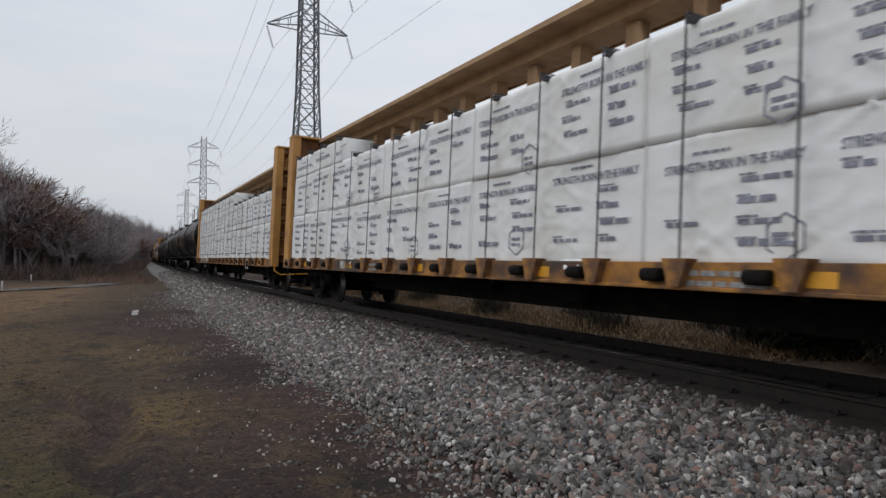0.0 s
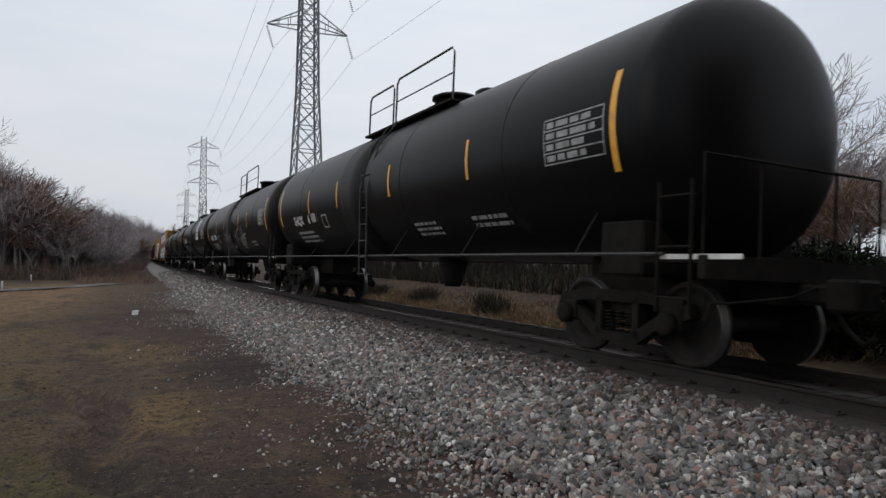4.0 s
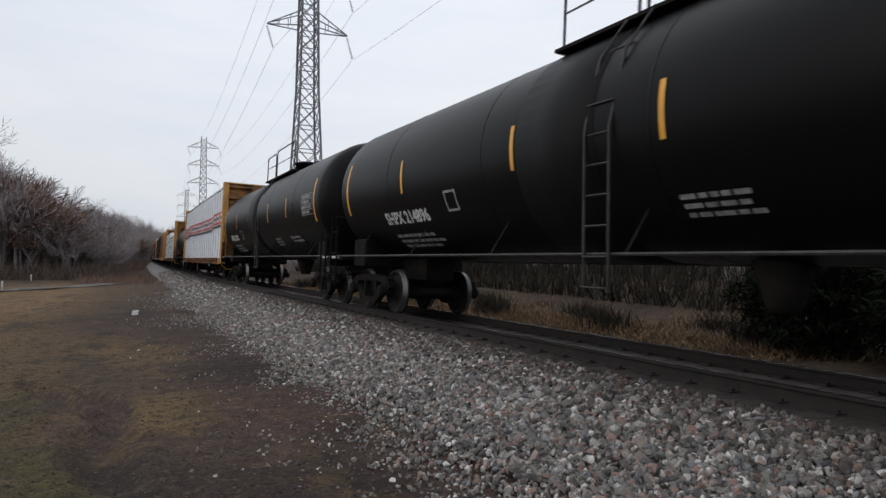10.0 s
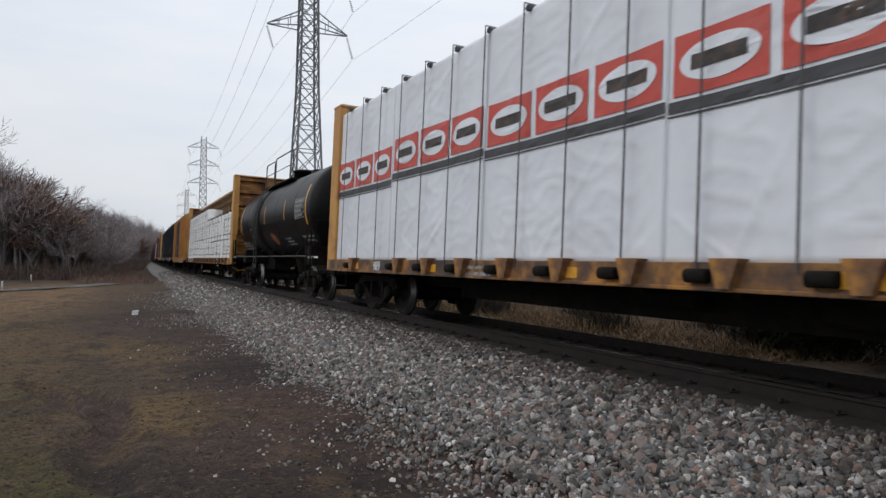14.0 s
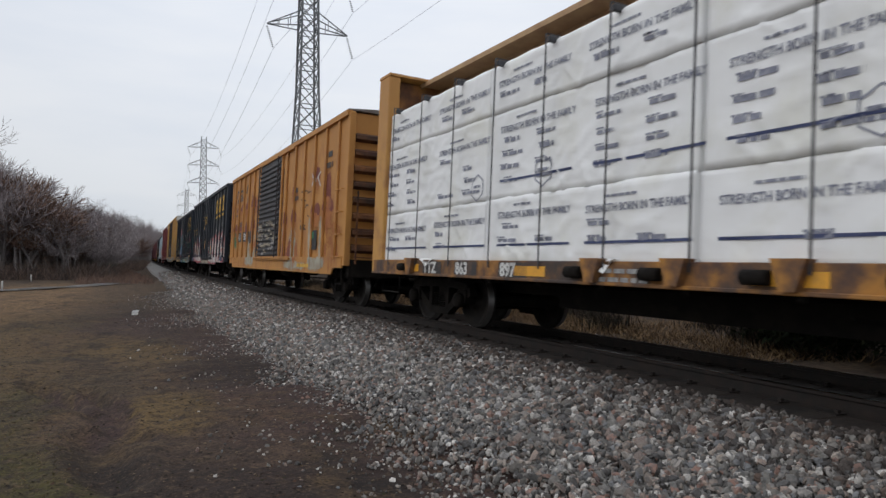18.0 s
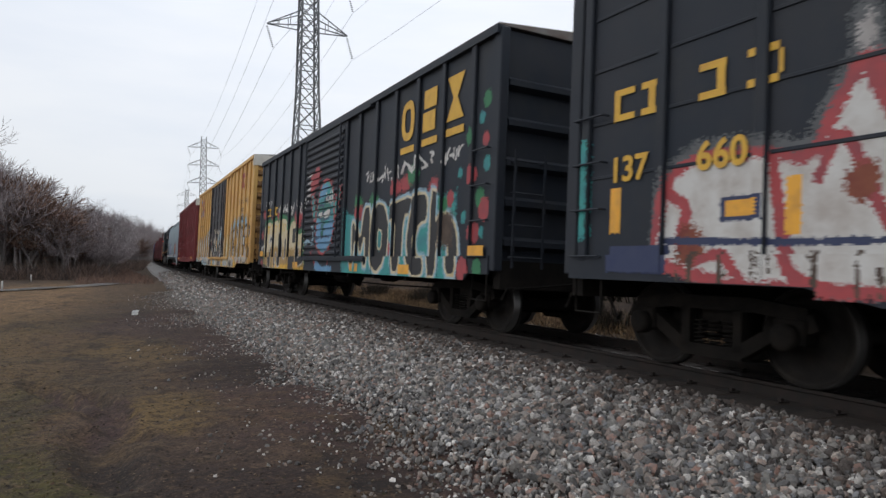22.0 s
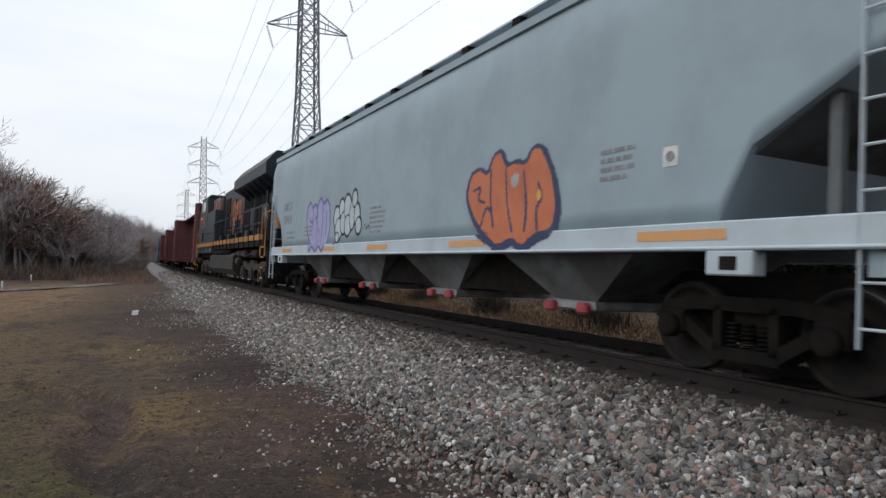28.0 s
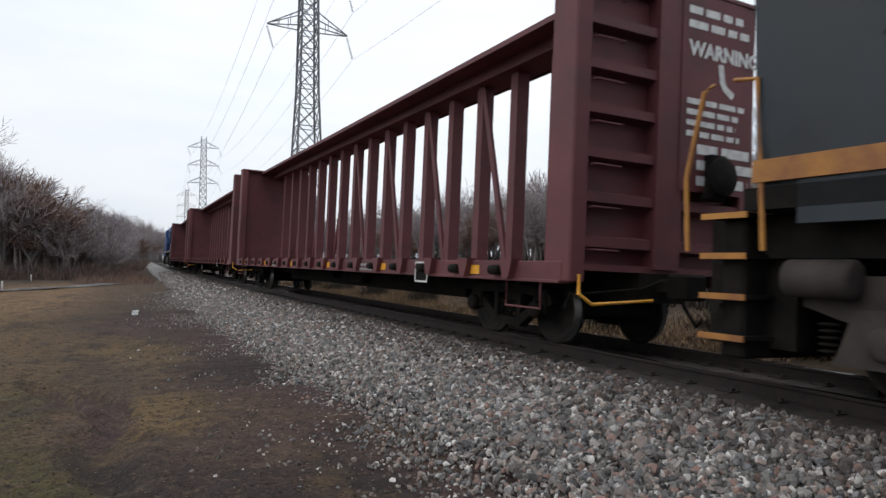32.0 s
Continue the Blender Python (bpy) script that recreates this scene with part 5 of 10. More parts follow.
def boxcar(s0, s1, label, mat, door, door_mat, z0=0.80, z1=4.5, w=1.58, rib=1.03, roof=0.14, end_mat=None, corrugated=True, white_cap=False, cut=3.0, rib_mat=None, door_style="ridged", panel_gap=0.0, inset=1.95):
    L = s1 - s0
    h = L / 2
    car = thing("boxcar", label, "boxcar", "boxcars of the train")
    wheels = []
    part("body", boxes((-w, w, -h + 0.12, h - 0.12, 1.02, z1)), mat, car)
    part("floor_frame", boxes((-w + 0.1, w - 0.1, -h + 0.2, h - 0.2, 0.9, 1.02)), M_UNDER, car)
    for e in (-1, 1):
        part("side_sill", extrude(bmesh.new(), [(-h + 0.12, 1.16), (h - 0.12, 1.16), (h - 0.12, 0.9)] + [(h - cut, 0.9), (h - cut - 0.2 * cut, z0), (-h + cut + 0.2 * cut, z0), (-h + cut, 0.9)] + [(-h + 0.12, 0.9)], e * (w + 0.015), e * (w + 0.05)), mat, car)
        part("eave", boxes((e * (w + 0.02) - 0.06, e * (w + 0.02) + 0.06, -h + 0.05, h - 0.05, z1 - 0.09, z1 + 0.03)), mat, car)
    part("roof", extrude(bmesh.new(), [(-w - 0.05, z1 + 0.03), (-w - 0.05, z1 + 0.06), (0, z1 + 0.06 + roof), (w + 0.05, z1 + 0.06), (w + 0.05, z1 + 0.03)], -h + 0.06, h - 0.06, "y"), M_ROOF if not white_cap else M_SILVER, car, "galvanised pitched roof")
    for y in np.arange(-h + 0.9, h - 0.5, 1.2):
        part("roof_rib", extrude(bmesh.new(), [(-w - 0.03, z1 + 0.062), (0, z1 + 0.10 + roof), (w + 0.03, z1 + 0.062), (0, z1 + 0.05 + roof)], y - 0.04, y + 0.04, "y"), M_ROOF, car)
    # side posts
    zr0, zr1 = 1.1, z1 - 0.08
    hat = mesh_of("side_post", boxes((-0.06, 0.0, -0.06, 0.06, zr0, zr1), bevel=0.012))
    hat.materials.append(rib_mat or mat)
    ys = [y for y in np.arange(-h + 0.75, h - 0.3, rib) if not door[0] - 0.1 < y < door[1] + 0.1] + [door[0] - 0.1, door[1] + 0.1]
    for y in ys:
        o = part("side_post", hat, None, car)
        o.location = (-w, y, 0)
    for y in np.arange(-h + 0.75, h - 0.3, rib):
        o = part("side_post", hat, None, car)
        o.location, o.rotation_euler.z = (w, y, 0), math.pi
    for e in (-1, 1):
        part("corner_post", boxes((-w - 0.03, -w + 0.12, min(e * (h - 0.2), e * h), max(e * (h - 0.2), e * h), 0.95, z1), bevel=0.015), mat, car)
        part("corner_post", boxes((w - 0.12, w + 0.03, min(e * (h - 0.2), e * h), max(e * (h - 0.2), e * h), 0.95, z1), bevel=0.015), mat, car)
    # door
    y0, y1 = door
    dz0, dz1 = 1.14, z1 - 0.14
    d = part("door", boxes((-w - 0.055, -w, y0, y1, dz0, dz1), bevel=0.01), door_mat, car, "sliding side door")
    if door_style == "ridged":
        ridge = mesh_of("door_ridge", extrude(bmesh.new(), [(-w - 0.052, -0.06), (-w - 0.095, -0.02), (-w - 0.095, 0.02), (-w - 0.052, 0.06)], y0 + 0.06, y1 - 0.06, "y"))
        ridge.materials.append(door_mat)
        n = int((dz1 - dz0) / 0.165)
        for k in range(n):
            part("door_ridge", ridge, None, d).location.z = dz0 + 0.1 + k * (dz1 - dz0 - 0.15) / n
    else:
        for y in np.linspace(y0 + 0.05, y1 - 0.05, 5):
            part("door_bar", boxes((-w - 0.10, -w - 0.05, y - 0.045, y + 0.045, dz0, dz1), bevel=0.01), door_mat, d)
        for z in np.linspace(dz0 + 0.1, dz1 - 0.1, 5):
            part("door_rail", boxes((-w - 0.075, -w - 0.05, y0, y1, z - 0.05, z + 0.05)), door_mat, d)
    for y in (y0 + 0.12, y1 - 0.12):
        part("lock_rod", rod(bmesh.new(), [(-w - 0.13, y, dz0), (-w - 0.13, y, dz1)], 0.02), door_mat, d)
    part("door_handle", rod(bmesh.new(), [(-w - 0.12, y1 - 0.12, 1.75), (-w - 0.17, y1 - 0.3, 1.7), (-w - 0.17, y1 - 0.55, 1.7)], 0.018), M_UNDER, d)
    part("lower_track", boxes((-w - 0.12, -w - 0.02, y0 - 1.7, y1 + 0.2, 1.06, 1.13), (-w - 0.12, -w - 0.10, y0 - 1.7, y1 + 0.2, 1.06, 1.17)), mat, car)
    part("upper_track", boxes((-w - 0.10, -w, y0 - 1.7, y1 + 0.2, dz1 + 0.0, dz1 + 0.06)), mat, car)
    # ends with pressed ribs
    for e in (-1, 1):
        n = 8 if corrugated else 5
        for k in range(n):
            z = 1.35 + k * (z1 - 1.55) / n
            hh = (z1 - 1.55) / n * (0.30 if corrugated else 0.18)
            rib_ = extrude(bmesh.new(), [(e * (h - 0.13), z - hh), (e * (h - 0.01), z - hh * 0.4), (e * (h - 0.01), z + hh * 0.4), (e * (h - 0.13), z + hh)], -w + 0.14, w - 0.14)
            part("end_rib", rib_, end_mat or mat, car)
        if white_cap:
            part("end_cap", boxes((-w - 0.06, w + 0.06, min(e * (h - 0.16), e * (h + 0.012)), max(e * (h - 0.16), e * (h + 0.012)), z1 - 0.36, z1 + 0.05)), M_CAP, car, "pale cream end cap")
    ladder(car, w, -h + 0.42, 1.15, 2.7, 4, mat, 0.46, 0.09)
    ladder(car, w, h - 0.42, 1.15, 2.7, 4, mat, 0.46, 0.09)
    ladder(car, -w + 0.45, -h, 1.15, 2.5, 4, end_mat or mat, 0.5, 0.12, True, "end_ladder", "end")
    part("brake_platform", boxes((0.2, 1.1, h, h + 0.3, 1.75, 1.79)), M_UNDER, car)
    part("hand_brake", lathe(bmesh.new(), [(0, 0.04), (-0.03, 0.26), (-0.07, 0.27), (-0.1, 0.04)], "y", 18, (0.7, h + 0.16, 2.6)), M_UNDER, car)
    stirrups(car, w, (-h + 0.42, h - 0.42), 0.95, M_UNDER)
    part("end_frame", boxes((-w + 0.1, w - 0.1, -h + 0.02, -h + 0.2, 0.7, 1.1)), M_UNDER, car)
    part("end_frame", boxes((-w + 0.1, w - 0.1, h - 0.2, h - 0.02, 0.7, 1.1)), M_UNDER, car)
    underframe(car, L - 0.4, M_UNDER)
    for y in np.arange(-h + 3.2, h - 3, 1.6):
        part("crossbearer", boxes((-w + 0.05, w - 0.05, y - 0.06, y + 0.06, 0.72, 0.92)), M_UNDER, car)
    for e in (-1, 1):
        bogie(car, e * (h - inset), wheels)
    couplers(car, L - 0.1)
    TRAIN.append((car, (s0 + s1) / 2, h - inset, wheels))
    SKIN.update(half=h, cut=cut, z0=z0, w=w, posts=ys, door=door, style=door_style, dz=(dz0, dz1), sill=1.16, lip=0.052)
    return car, w + 0.063, h


M_ROOF = material("dull_roof_steel", (0.20, 0.19, 0.18), 0.65, 0.4, (0.13, 0.09, 0.07), 1.5, 0.4, bump=0.08)
M_CAP = material("cream_cap_paint", (0.62, 0.60, 0.54), 0.6, 0, (0.5, 0.47, 0.4), 2, 0.35, bump=0.05)

class Paint:
    """Sprayed and weathered paint on a car's near side: a fine sheet of flecks that follows the posts and the door's ridges."""

    def __init__(self, y0, y1, z0, z1, cell=0.016, seed=1):
        self.y, self.z, self.cell = np.arange(y0, y1, cell), np.arange(z0, z1, cell), cell
        self.Y, self.Z = np.meshgrid(self.y, self.z)
        self.hue = np.full(self.Y.shape, -1)
        self.g = np.random.default_rng(seed)
        self.mats = []
        wob = np.zeros(self.Y.shape)
        for k in range(10):
            f, t, ph = 1.5 * 1.42 ** k, self.g.uniform(0, math.tau), self.g.uniform(0, math.tau)
            wob += np.sin((self.Y * math.cos(t) + self.Z * math.sin(t)) * f * 2 + ph) / (1 + 0.5 * k)
        self.wob = wob / 3.0

    def put(self, depth, mat, soft, hue=None):
        """Paints where depth (metres inside the edge) is above zero, frayed over soft metres."""
        if mat not in self.mats:
            self.mats.append(mat)
        m = depth + self.g.uniform(-0.5, 0.5, depth.shape) * soft > 0
        (self.hue if hue is None else hue)[m] = self.mats.index(mat)

    def blob(self, y, z, w, h, mat, soft=0.03, rough=0.25):
        r = np.sqrt(((self.Y - y) / (w / 2)) ** 2 + ((self.Z - z) / (h / 2)) ** 2)
        self.put((1 - r + rough * self.wob) * min(w, h) / 2, mat, soft)

    def fill(self, pts, mat, soft=0.03, rough=0.03, smooth=1):
        """A filled outline with slightly uneven edges."""
        P = [Vector(p) for p in pts]
        for _ in range(smooth):
            P = [v for a, b in zip(P, P[1:] + P[:1]) for v in (a * 0.8 + b * 0.2, a * 0.2 + b * 0.8)]
        i0, i1 = np.searchsorted(self.y, (min(p.x for p in P) - 0.1, max(p.x for p in P) + 0.1))
        j0, j1 = np.searchsorted(self.z, (min(p.y for p in P) - 0.1, max(p.y for p in P) + 0.1))
        Y, Z = self.Y[j0:j1, i0:i1], self.Z[j0:j1, i0:i1]
        if not Y.size:
            return
        d, inside = np.full(Y.shape, 9.0), np.zeros(Y.shape, bool)
        for a, b in zip(P, P[1:] + P[:1]):
            e = b - a
            t = np.clip(((Y - a.x) * e.x + (Z - a.y) * e.y) / max(1e-9, e.length_squared), 0, 1)
            d = np.minimum(d, np.hypot(Y - a.x - t * e.x, Z - a.y - t * e.y))
            if abs(e.y) > 1e-9:
                inside ^= ((a.y > Z) != (b.y > Z)) & (Y < e.x * (Z - a.y) / e.y + a.x)
        self.put(np.where(inside, d, -d) + rough * self.wob[j0:j1, i0:i1], mat, soft, self.hue[j0:j1, i0:i1])

    def ring(self, pts, width, mat, soft=0.02, smooth=1):
        """The outline of a filled shape."""
        P = [Vector(p) for p in pts]
        for _ in range(smooth):
            P = [v for a, b in zip(P, P[1:] + P[:1]) for v in (a * 0.8 + b * 0.2, a * 0.2 + b * 0.8)]
        self.line([tuple(p) for p in P + P[:1]], width, mat, soft, 0)

    def shape(self, pts, fill, edge, rim=0.06, soft=0.02):
        self.fill(pts, fill, soft)
        self.ring(pts, rim, edge, soft)

    def rect(self, y0, y1, z0, z1, mat, soft=0.01):
        self.put(np.minimum(np.minimum(self.Y - min(y0, y1), max(y0, y1) - self.Y), np.minimum(self.Z - z0, z1 - self.Z)), mat, soft)

    def line(self, pts, width, mat, soft=0.02, smooth=2):
        P = [Vector(p) for p in pts]
        for _ in range(smooth):
            Q = [P[0]]
            for a, b in zip(P, P[1:]):
                Q += [a * 0.75 + b * 0.25, a * 0.25 + b * 0.75]
            P = Q + [P[-1]]
        m = width / 2 + soft
        i0, i1 = np.searchsorted(self.y, (min(p.x for p in P) - m, max(p.x for p in P) + m))
        j0, j1 = np.searchsorted(self.z, (min(p.y for p in P) - m, max(p.y for p in P) + m))
        Y, Z = self.Y[j0:j1, i0:i1], self.Z[j0:j1, i0:i1]
        if not Y.size:
            return
        d = np.full(Y.shape, 9.0)
        for a, b in zip(P, P[1:]):
            e = b - a
            t = np.clip(((Y - a.x) * e.x + (Z - a.y) * e.y) / max(1e-9, e.length_squared), 0, 1)
            d = np.minimum(d, np.hypot(Y - a.x - t * e.x, Z - a.y - t * e.y))
        self.put(width / 2 - d + 0.012 * self.wob[j0:j1, i0:i1], mat, soft, self.hue[j0:j1, i0:i1])

    def field(self, y0, y1, z0, z1, mat, wave=0.15, soft=0.05):
        """A filled stretch with a wavy upper edge."""
        d = np.minimum(np.minimum(self.Y - y0, y1 - self.Y), z1 + wave * self.wob - self.Z)
        self.put(np.minimum(d, self.Z - z0 + 0.02), mat, soft)

    def streaks(self, y0, y1, z0, z1, mat, share=0.3, broad=5.0, tall=0.8):
        """Upright runs of dirt or worn paint."""
        a = np.sin(self.Y * broad * 2.1 + 3 * self.wob) + np.sin(self.Y * broad * 5.3 + 1.0) * 0.6 + np.sin(self.Y * broad * 11 + 2) * 0.4 + self.wob * tall
        inside = np.minimum(np.minimum(self.Y - y0, y1 - self.Y), np.minimum(self.Z - z0, z1 - self.Z)) > 0
        self.put(np.where(inside, a - 1.6 + 2 * share, -1), mat, 0.6)

    def tag(self, y0, y1, z0, z1, mat, seed, width=0.05, n=6):
        """A quick scribble."""
        q = random.Random(seed)
        for i in range(n):
            a, c = y0 + (y1 - y0) * i / n, (y1 - y0) / n
            self.line([(a + c * q.uniform(-0.1, 1.2), q.uniform(z0, z1)) for _ in range(4)], width, mat, 0.02, 1)

    def finish(self, car, label, name="graffiti"):
        """One mesh for each colour, laid on the car's skin."""
        w, (d0, d1), (e0, e1) = SKIN["w"], SKIN["door"], SKIN["dz"]
        Y, Z, c = self.Y.ravel(), self.Z.ravel(), self.cell / 2
        x = np.full(Y.shape, w)
        for p in SKIN["posts"]:
            x = np.where(np.abs(Y - p) < 0.062, w + 0.061, x)
        at_door = (Y > d0) & (Y < d1) & (Z > e0) & (Z < e1)
        if SKIN["style"] == "ridged":
            n = int((e1 - e0) / 0.165)
            ph = ((Z - e0 - 0.1) / ((e1 - e0 - 0.15) / n) + 0.5) % 1 - 0.5
            x = np.where(at_door, w + np.where(np.abs(ph) < 0.36, 0.097, 0.057), x)
        else:
            x = np.where(at_door, w + 0.077, x)
        x = np.where(Z < SKIN["sill"], np.maximum(x, w + SKIN["lip"]), x) + 0.004
        low = np.where(np.abs(Y) > SKIN["half"] - SKIN["cut"] - 0.1, 0.905, SKIN["z0"] + 0.01)
        hue = np.where(Z < low, -1, self.hue.ravel())
        # level runs of one colour and one depth become one strip
        k = len(self.y)
        col = np.arange(len(Y)) % k
        first = np.ones(len(Y), bool)
        first[1:] = (hue[1:] != hue[:-1]) | (np.abs(x[1:] - x[:-1]) > 1e-4) | (col[1:] == 0)
        at = np.nonzero(first)[0]
        end = np.append(at[1:], len(Y)) - 1
        for i, mat in enumerate(self.mats):
            sel = hue[at] == i
            a, b = at[sel], end[sel]
            if not len(a):
                continue
            corners = ((a, -c, -c), (b, c, -c), (b, c, c), (a, -c, c))
            v = np.stack([np.stack([-x[m], Y[m] + dy, Z[m] + dz], 1) for m, dy, dz in corners], 1).reshape(-1, 3)
            f = (np.array([(0, 3, 2), (0, 2, 1)])[None] + 4 * np.arange(len(a))[:, None, None]).reshape(-1, 3)
            part(name, mesh_from_arrays(name, v, f, mat), None, car, label)


# the old yellow boxcar
car, w, h = boxcar(34.45, 50.3, "old yellow boxcar with a dark ridged door and maroon patches", M_BOX_YELLOW, (-1.35, 1.75), M_DOOR_DARK, 0.74, 4.45, end_mat=M_BOX_END, rib=1.02, cut=0.75)
q = random.Random(21)
P = Paint(-7.8, 7.8, 0.76, 4.3, 0.016, 3)
for cy, cz, a, b in ((4.41, 3.14, 0.82, 0.32), (3.19, 3.22, 0.9, 0.36), (3.15, 2.42, 0.85, 0.42), (4.38, 2.34, 0.84, 0.4), (2.19, 2.3, 0.62, 0.3), (2.22, 3.1, 0.58, 0.5), (5.59, 3.13, 0.7, 0.22), (6.62, 3.1, 0.42, 0.25), (5.62, 2.36, 0.8, 0.26), (6.74, 2.36, 0.85, 0.26),
                     (7.6, 3.0, 0.3, 0.35), (-5.35, 2.4, 0.76, 0.28), (-6.47, 2.42, 0.8, 0.3), (-3.03, 3.1, 0.64, 0.22), (-2.02, 2.3, 0.55, 0.35), (-2.98, 2.35, 0.62, 0.32), (-5.38, 3.3, 0.5, 0.3), (-6.4, 2.9, 0.4, 0.5)):
    P.blob(cy, cz - b * 0.7, a * 0.9, b * 2.0, M_RUST_WASH, 0.3, 0.5)
    P.fill([(cy + a * u, cz + b * v * 1.25) for u, v in ((-0.5, -0.5), (-0.52, 0.0), (-0.3, 0.36), (-0.05, 0.5), (0.3, 0.34), (0.5, -0.05), (0.5, -0.42), (0.1, -0.34))], M_MAROON, 0.035, 0.07)
P.fill([(4.3, 2.5), (4.18, 2.86), (4.06, 2.5)], M_MAROON, 0.03, 0.02)
P.streaks(-7.5, -1.5, 0.78, 1.5, M_RUST_WASH, 0.2)
P.streaks(1.9, 7.5, 0.78, 1.5, M_RUST_WASH, 0.22)
for pts in (((4.08, 0.82), (4.1, 1.2), (3.95, 1.3), (3.93, 1.9), (3.7, 1.92), (3.68, 1.25), (2.9, 1.2), (2.82, 1.98), (2.6, 2.0), (2.58, 1.2), (2.5, 0.84)), ((-4.72, 1.2), (-4.66, 2.2), (-4.95, 2.24), (-5.0, 1.15)),
            ((-5.78, 1.1), (-5.75, 2.15), (-6.05, 2.17), (-6.1, 1.05)), ((-4.9, 0.82), (-4.96, 1.25), (-5.5, 1.1), (-6.45, 1.15), (-6.4, 0.82)), ((-2.3, 0.82), (-2.3, 1.02), (-4.6, 1.02), (-4.6, 0.82))):
    P.fill(pts, M_PALE, 0.08, 0.05)
for k in range(16):
    u = q.uniform(-3.5, -1.65)
    P.blob(u, q.uniform(1.2, 1.95), q.uniform(0.1, 0.35), q.uniform(0.2, 0.6), (M_PALE, M_PALE, M_MAROON, M_RUST_WASH)[k % 4], 0.12, 0.5)
for k in range(9):
    P.blob(q.uniform(2.0, 2.9) if k % 2 else q.uniform(-7.3, -6.2), q.uniform(1.2, 1.9), q.uniform(0.2, 0.6), q.uniform(0.1, 0.3), M_RUST_WASH, 0.2, 0.5)
# patches of paint left on the lower part of the door
for k in range(64):
    u, v, a = q.uniform(-1.2, 1.6), q.uniform(1.2, 2.3), q.uniform(0.12, 0.5)
    P.rect(u, min(1.72, u + a), v, v + q.uniform(0.04, 0.13), (M_PALE, M_PALE, M_GREYSPRAY, M_SPRAY_K, M_PALE, M_DIRT)[k % 6], 0.05)
P.streaks(1.72, 1.95, 1.2, 3.9, M_DIRT, 0.42, 9)
P.streaks(-1.6, -1.35, 1.2, 3.9, M_DIRT, 0.4, 9)
P.line([(-5.04, 3.34), (-5.23, 3.17), (-5.1, 3.02)], 0.075, M_SPRAY_W, 0.02, 0)
P.line([(-5.63, 3.33), (-5.39, 3.21), (-5.65, 2.99)], 0.075, M_SPRAY_W, 0.02, 0)
for a in ((-5.1, -3.85, 0.88, 0.97), (3.1, 3.6, 3.45, 3.47)):
    P.rect(*a, M_GOLD if a[0] < 0 else M_LETTER, 0.01)
for k in range(12):
    u, v = q.uniform(-4.6, -3.8), q.uniform(1.7, 3.1)
    P.line([(u, v), (u - q.uniform(0.1, 0.35), v + q.uniform(-0.08, 0.02))], 0.03, M_DIRT, 0.03, 0)
P.fill([(2.46, 3.0), (2.4, 3.14), (2.16, 3.3), (2.06, 3.2), (2.08, 3.08)], M_SPRAY_W, 0.01, 0.01)
P.finish(car, "worn and overpainted patch of old paint", "worn_patch")
part("number_plate_ground", sheet(sheet(bmesh.new(), side_at(6.15, 1.76, w - 0.052), 0, 0.82, 0, 0.38), side_at(5.0, 1.76, w - 0.052), 0, 1.2, 0, 0.38), M_SPRAY_K, car, "black painted ground of the number")
lettering("car_number", "4 3", 0.36, side_at(6.05, 1.83, w - 0.048), M_WHITE, car, "white stencilled car number", 0.01)
lettering("car_number", "968", 0.36, side_at(4.85, 1.83, w - 0.048), M_WHITE, car, "white stencilled car number", 0.01)
bm = bmesh.new()
pl = side_at(0, 0, w - 0.05)
for a, b in (([(6.85, 3.6), (6.72, 3.88), (6.4, 3.86)], 0.1), ([(5.98, 3.82), (5.6, 3.84), (5.58, 3.6), (5.95, 3.66), (5.9, 3.74)], 0.1), ([(5.32, 3.62), (5.27, 3.84)], 0.11), ([(4.7, 3.65), (4.52, 3.97)], 0.14), ([(4.4, 3.5), (4.36, 3.27)], 0.1),
             ([(4.4, 3.4), (4.06, 3.44), (4.08, 3.26)], 0.09), ([(6.41, 2.88), (7.08, 2.84), (6.7, 3.5), (5.2, 3.55), (5.25, 3.2)], 0.06), ([(6.72, 3.42), (5.25, 3.46)], 0.05)):
    stroke(bm, pl, [(-u, v) for u, v in a], b, 0)
part("old_emblem", bm, M_LETTER, car, "black painted emblem lines")
bm = bmesh.new()
fine_print(bm, side_at(-6.0, 3.6, w - 0.05), 0, 0, 2, 0.8, 0.14, q)
fine_print(bm, side_at(-2.9, 3.0, w - 0.05), 0, 0, 2, 0.7, 0.12, q)
fine_print(bm, side_at(5.9, 2.5, w - 0.05), 0, 0, 2, 0.9, 0.06, q)
fine_print(bm, side_at(3.4, 2.9, w - 0.05), 0, 0, 3, 0.6, 0.05, q)
part("fine_print", bm, M_LETTER, car)
bm = bmesh.new()
for k in range(9):
    stroke(bm, side_at(7.15, 1.45, w - 0.05), [(q.uniform(0, 0.75), q.uniform(0, 0.75)) for _ in range(5)], 0.03)
part("graffiti", bm, M_GREEN, car, "green scribbled graffiti tag")
part("notice_board", sheet(bmesh.new(), side_at(-5.1, 1.34, w - 0.04), 0, 0.52, 0, 0.5), M_SPRAY_K, car, "black notice board")
part("notice_label", sheet(bmesh.new(), side_at(-5.12, 1.63, w - 0.034), 0, 0.26, 0, 0.17), M_GREEN, car)
part("dark_panel", sheet(sheet(bmesh.new(), side_at(3.62, 1.68, w - 0.045), 0, 0.7, 0, 0.46), side_at(2.42, 1.32, w - 0.045), 0, 0.3, 0, 0.17), M_DARKBOX, car, "dark grey painted-over panel")

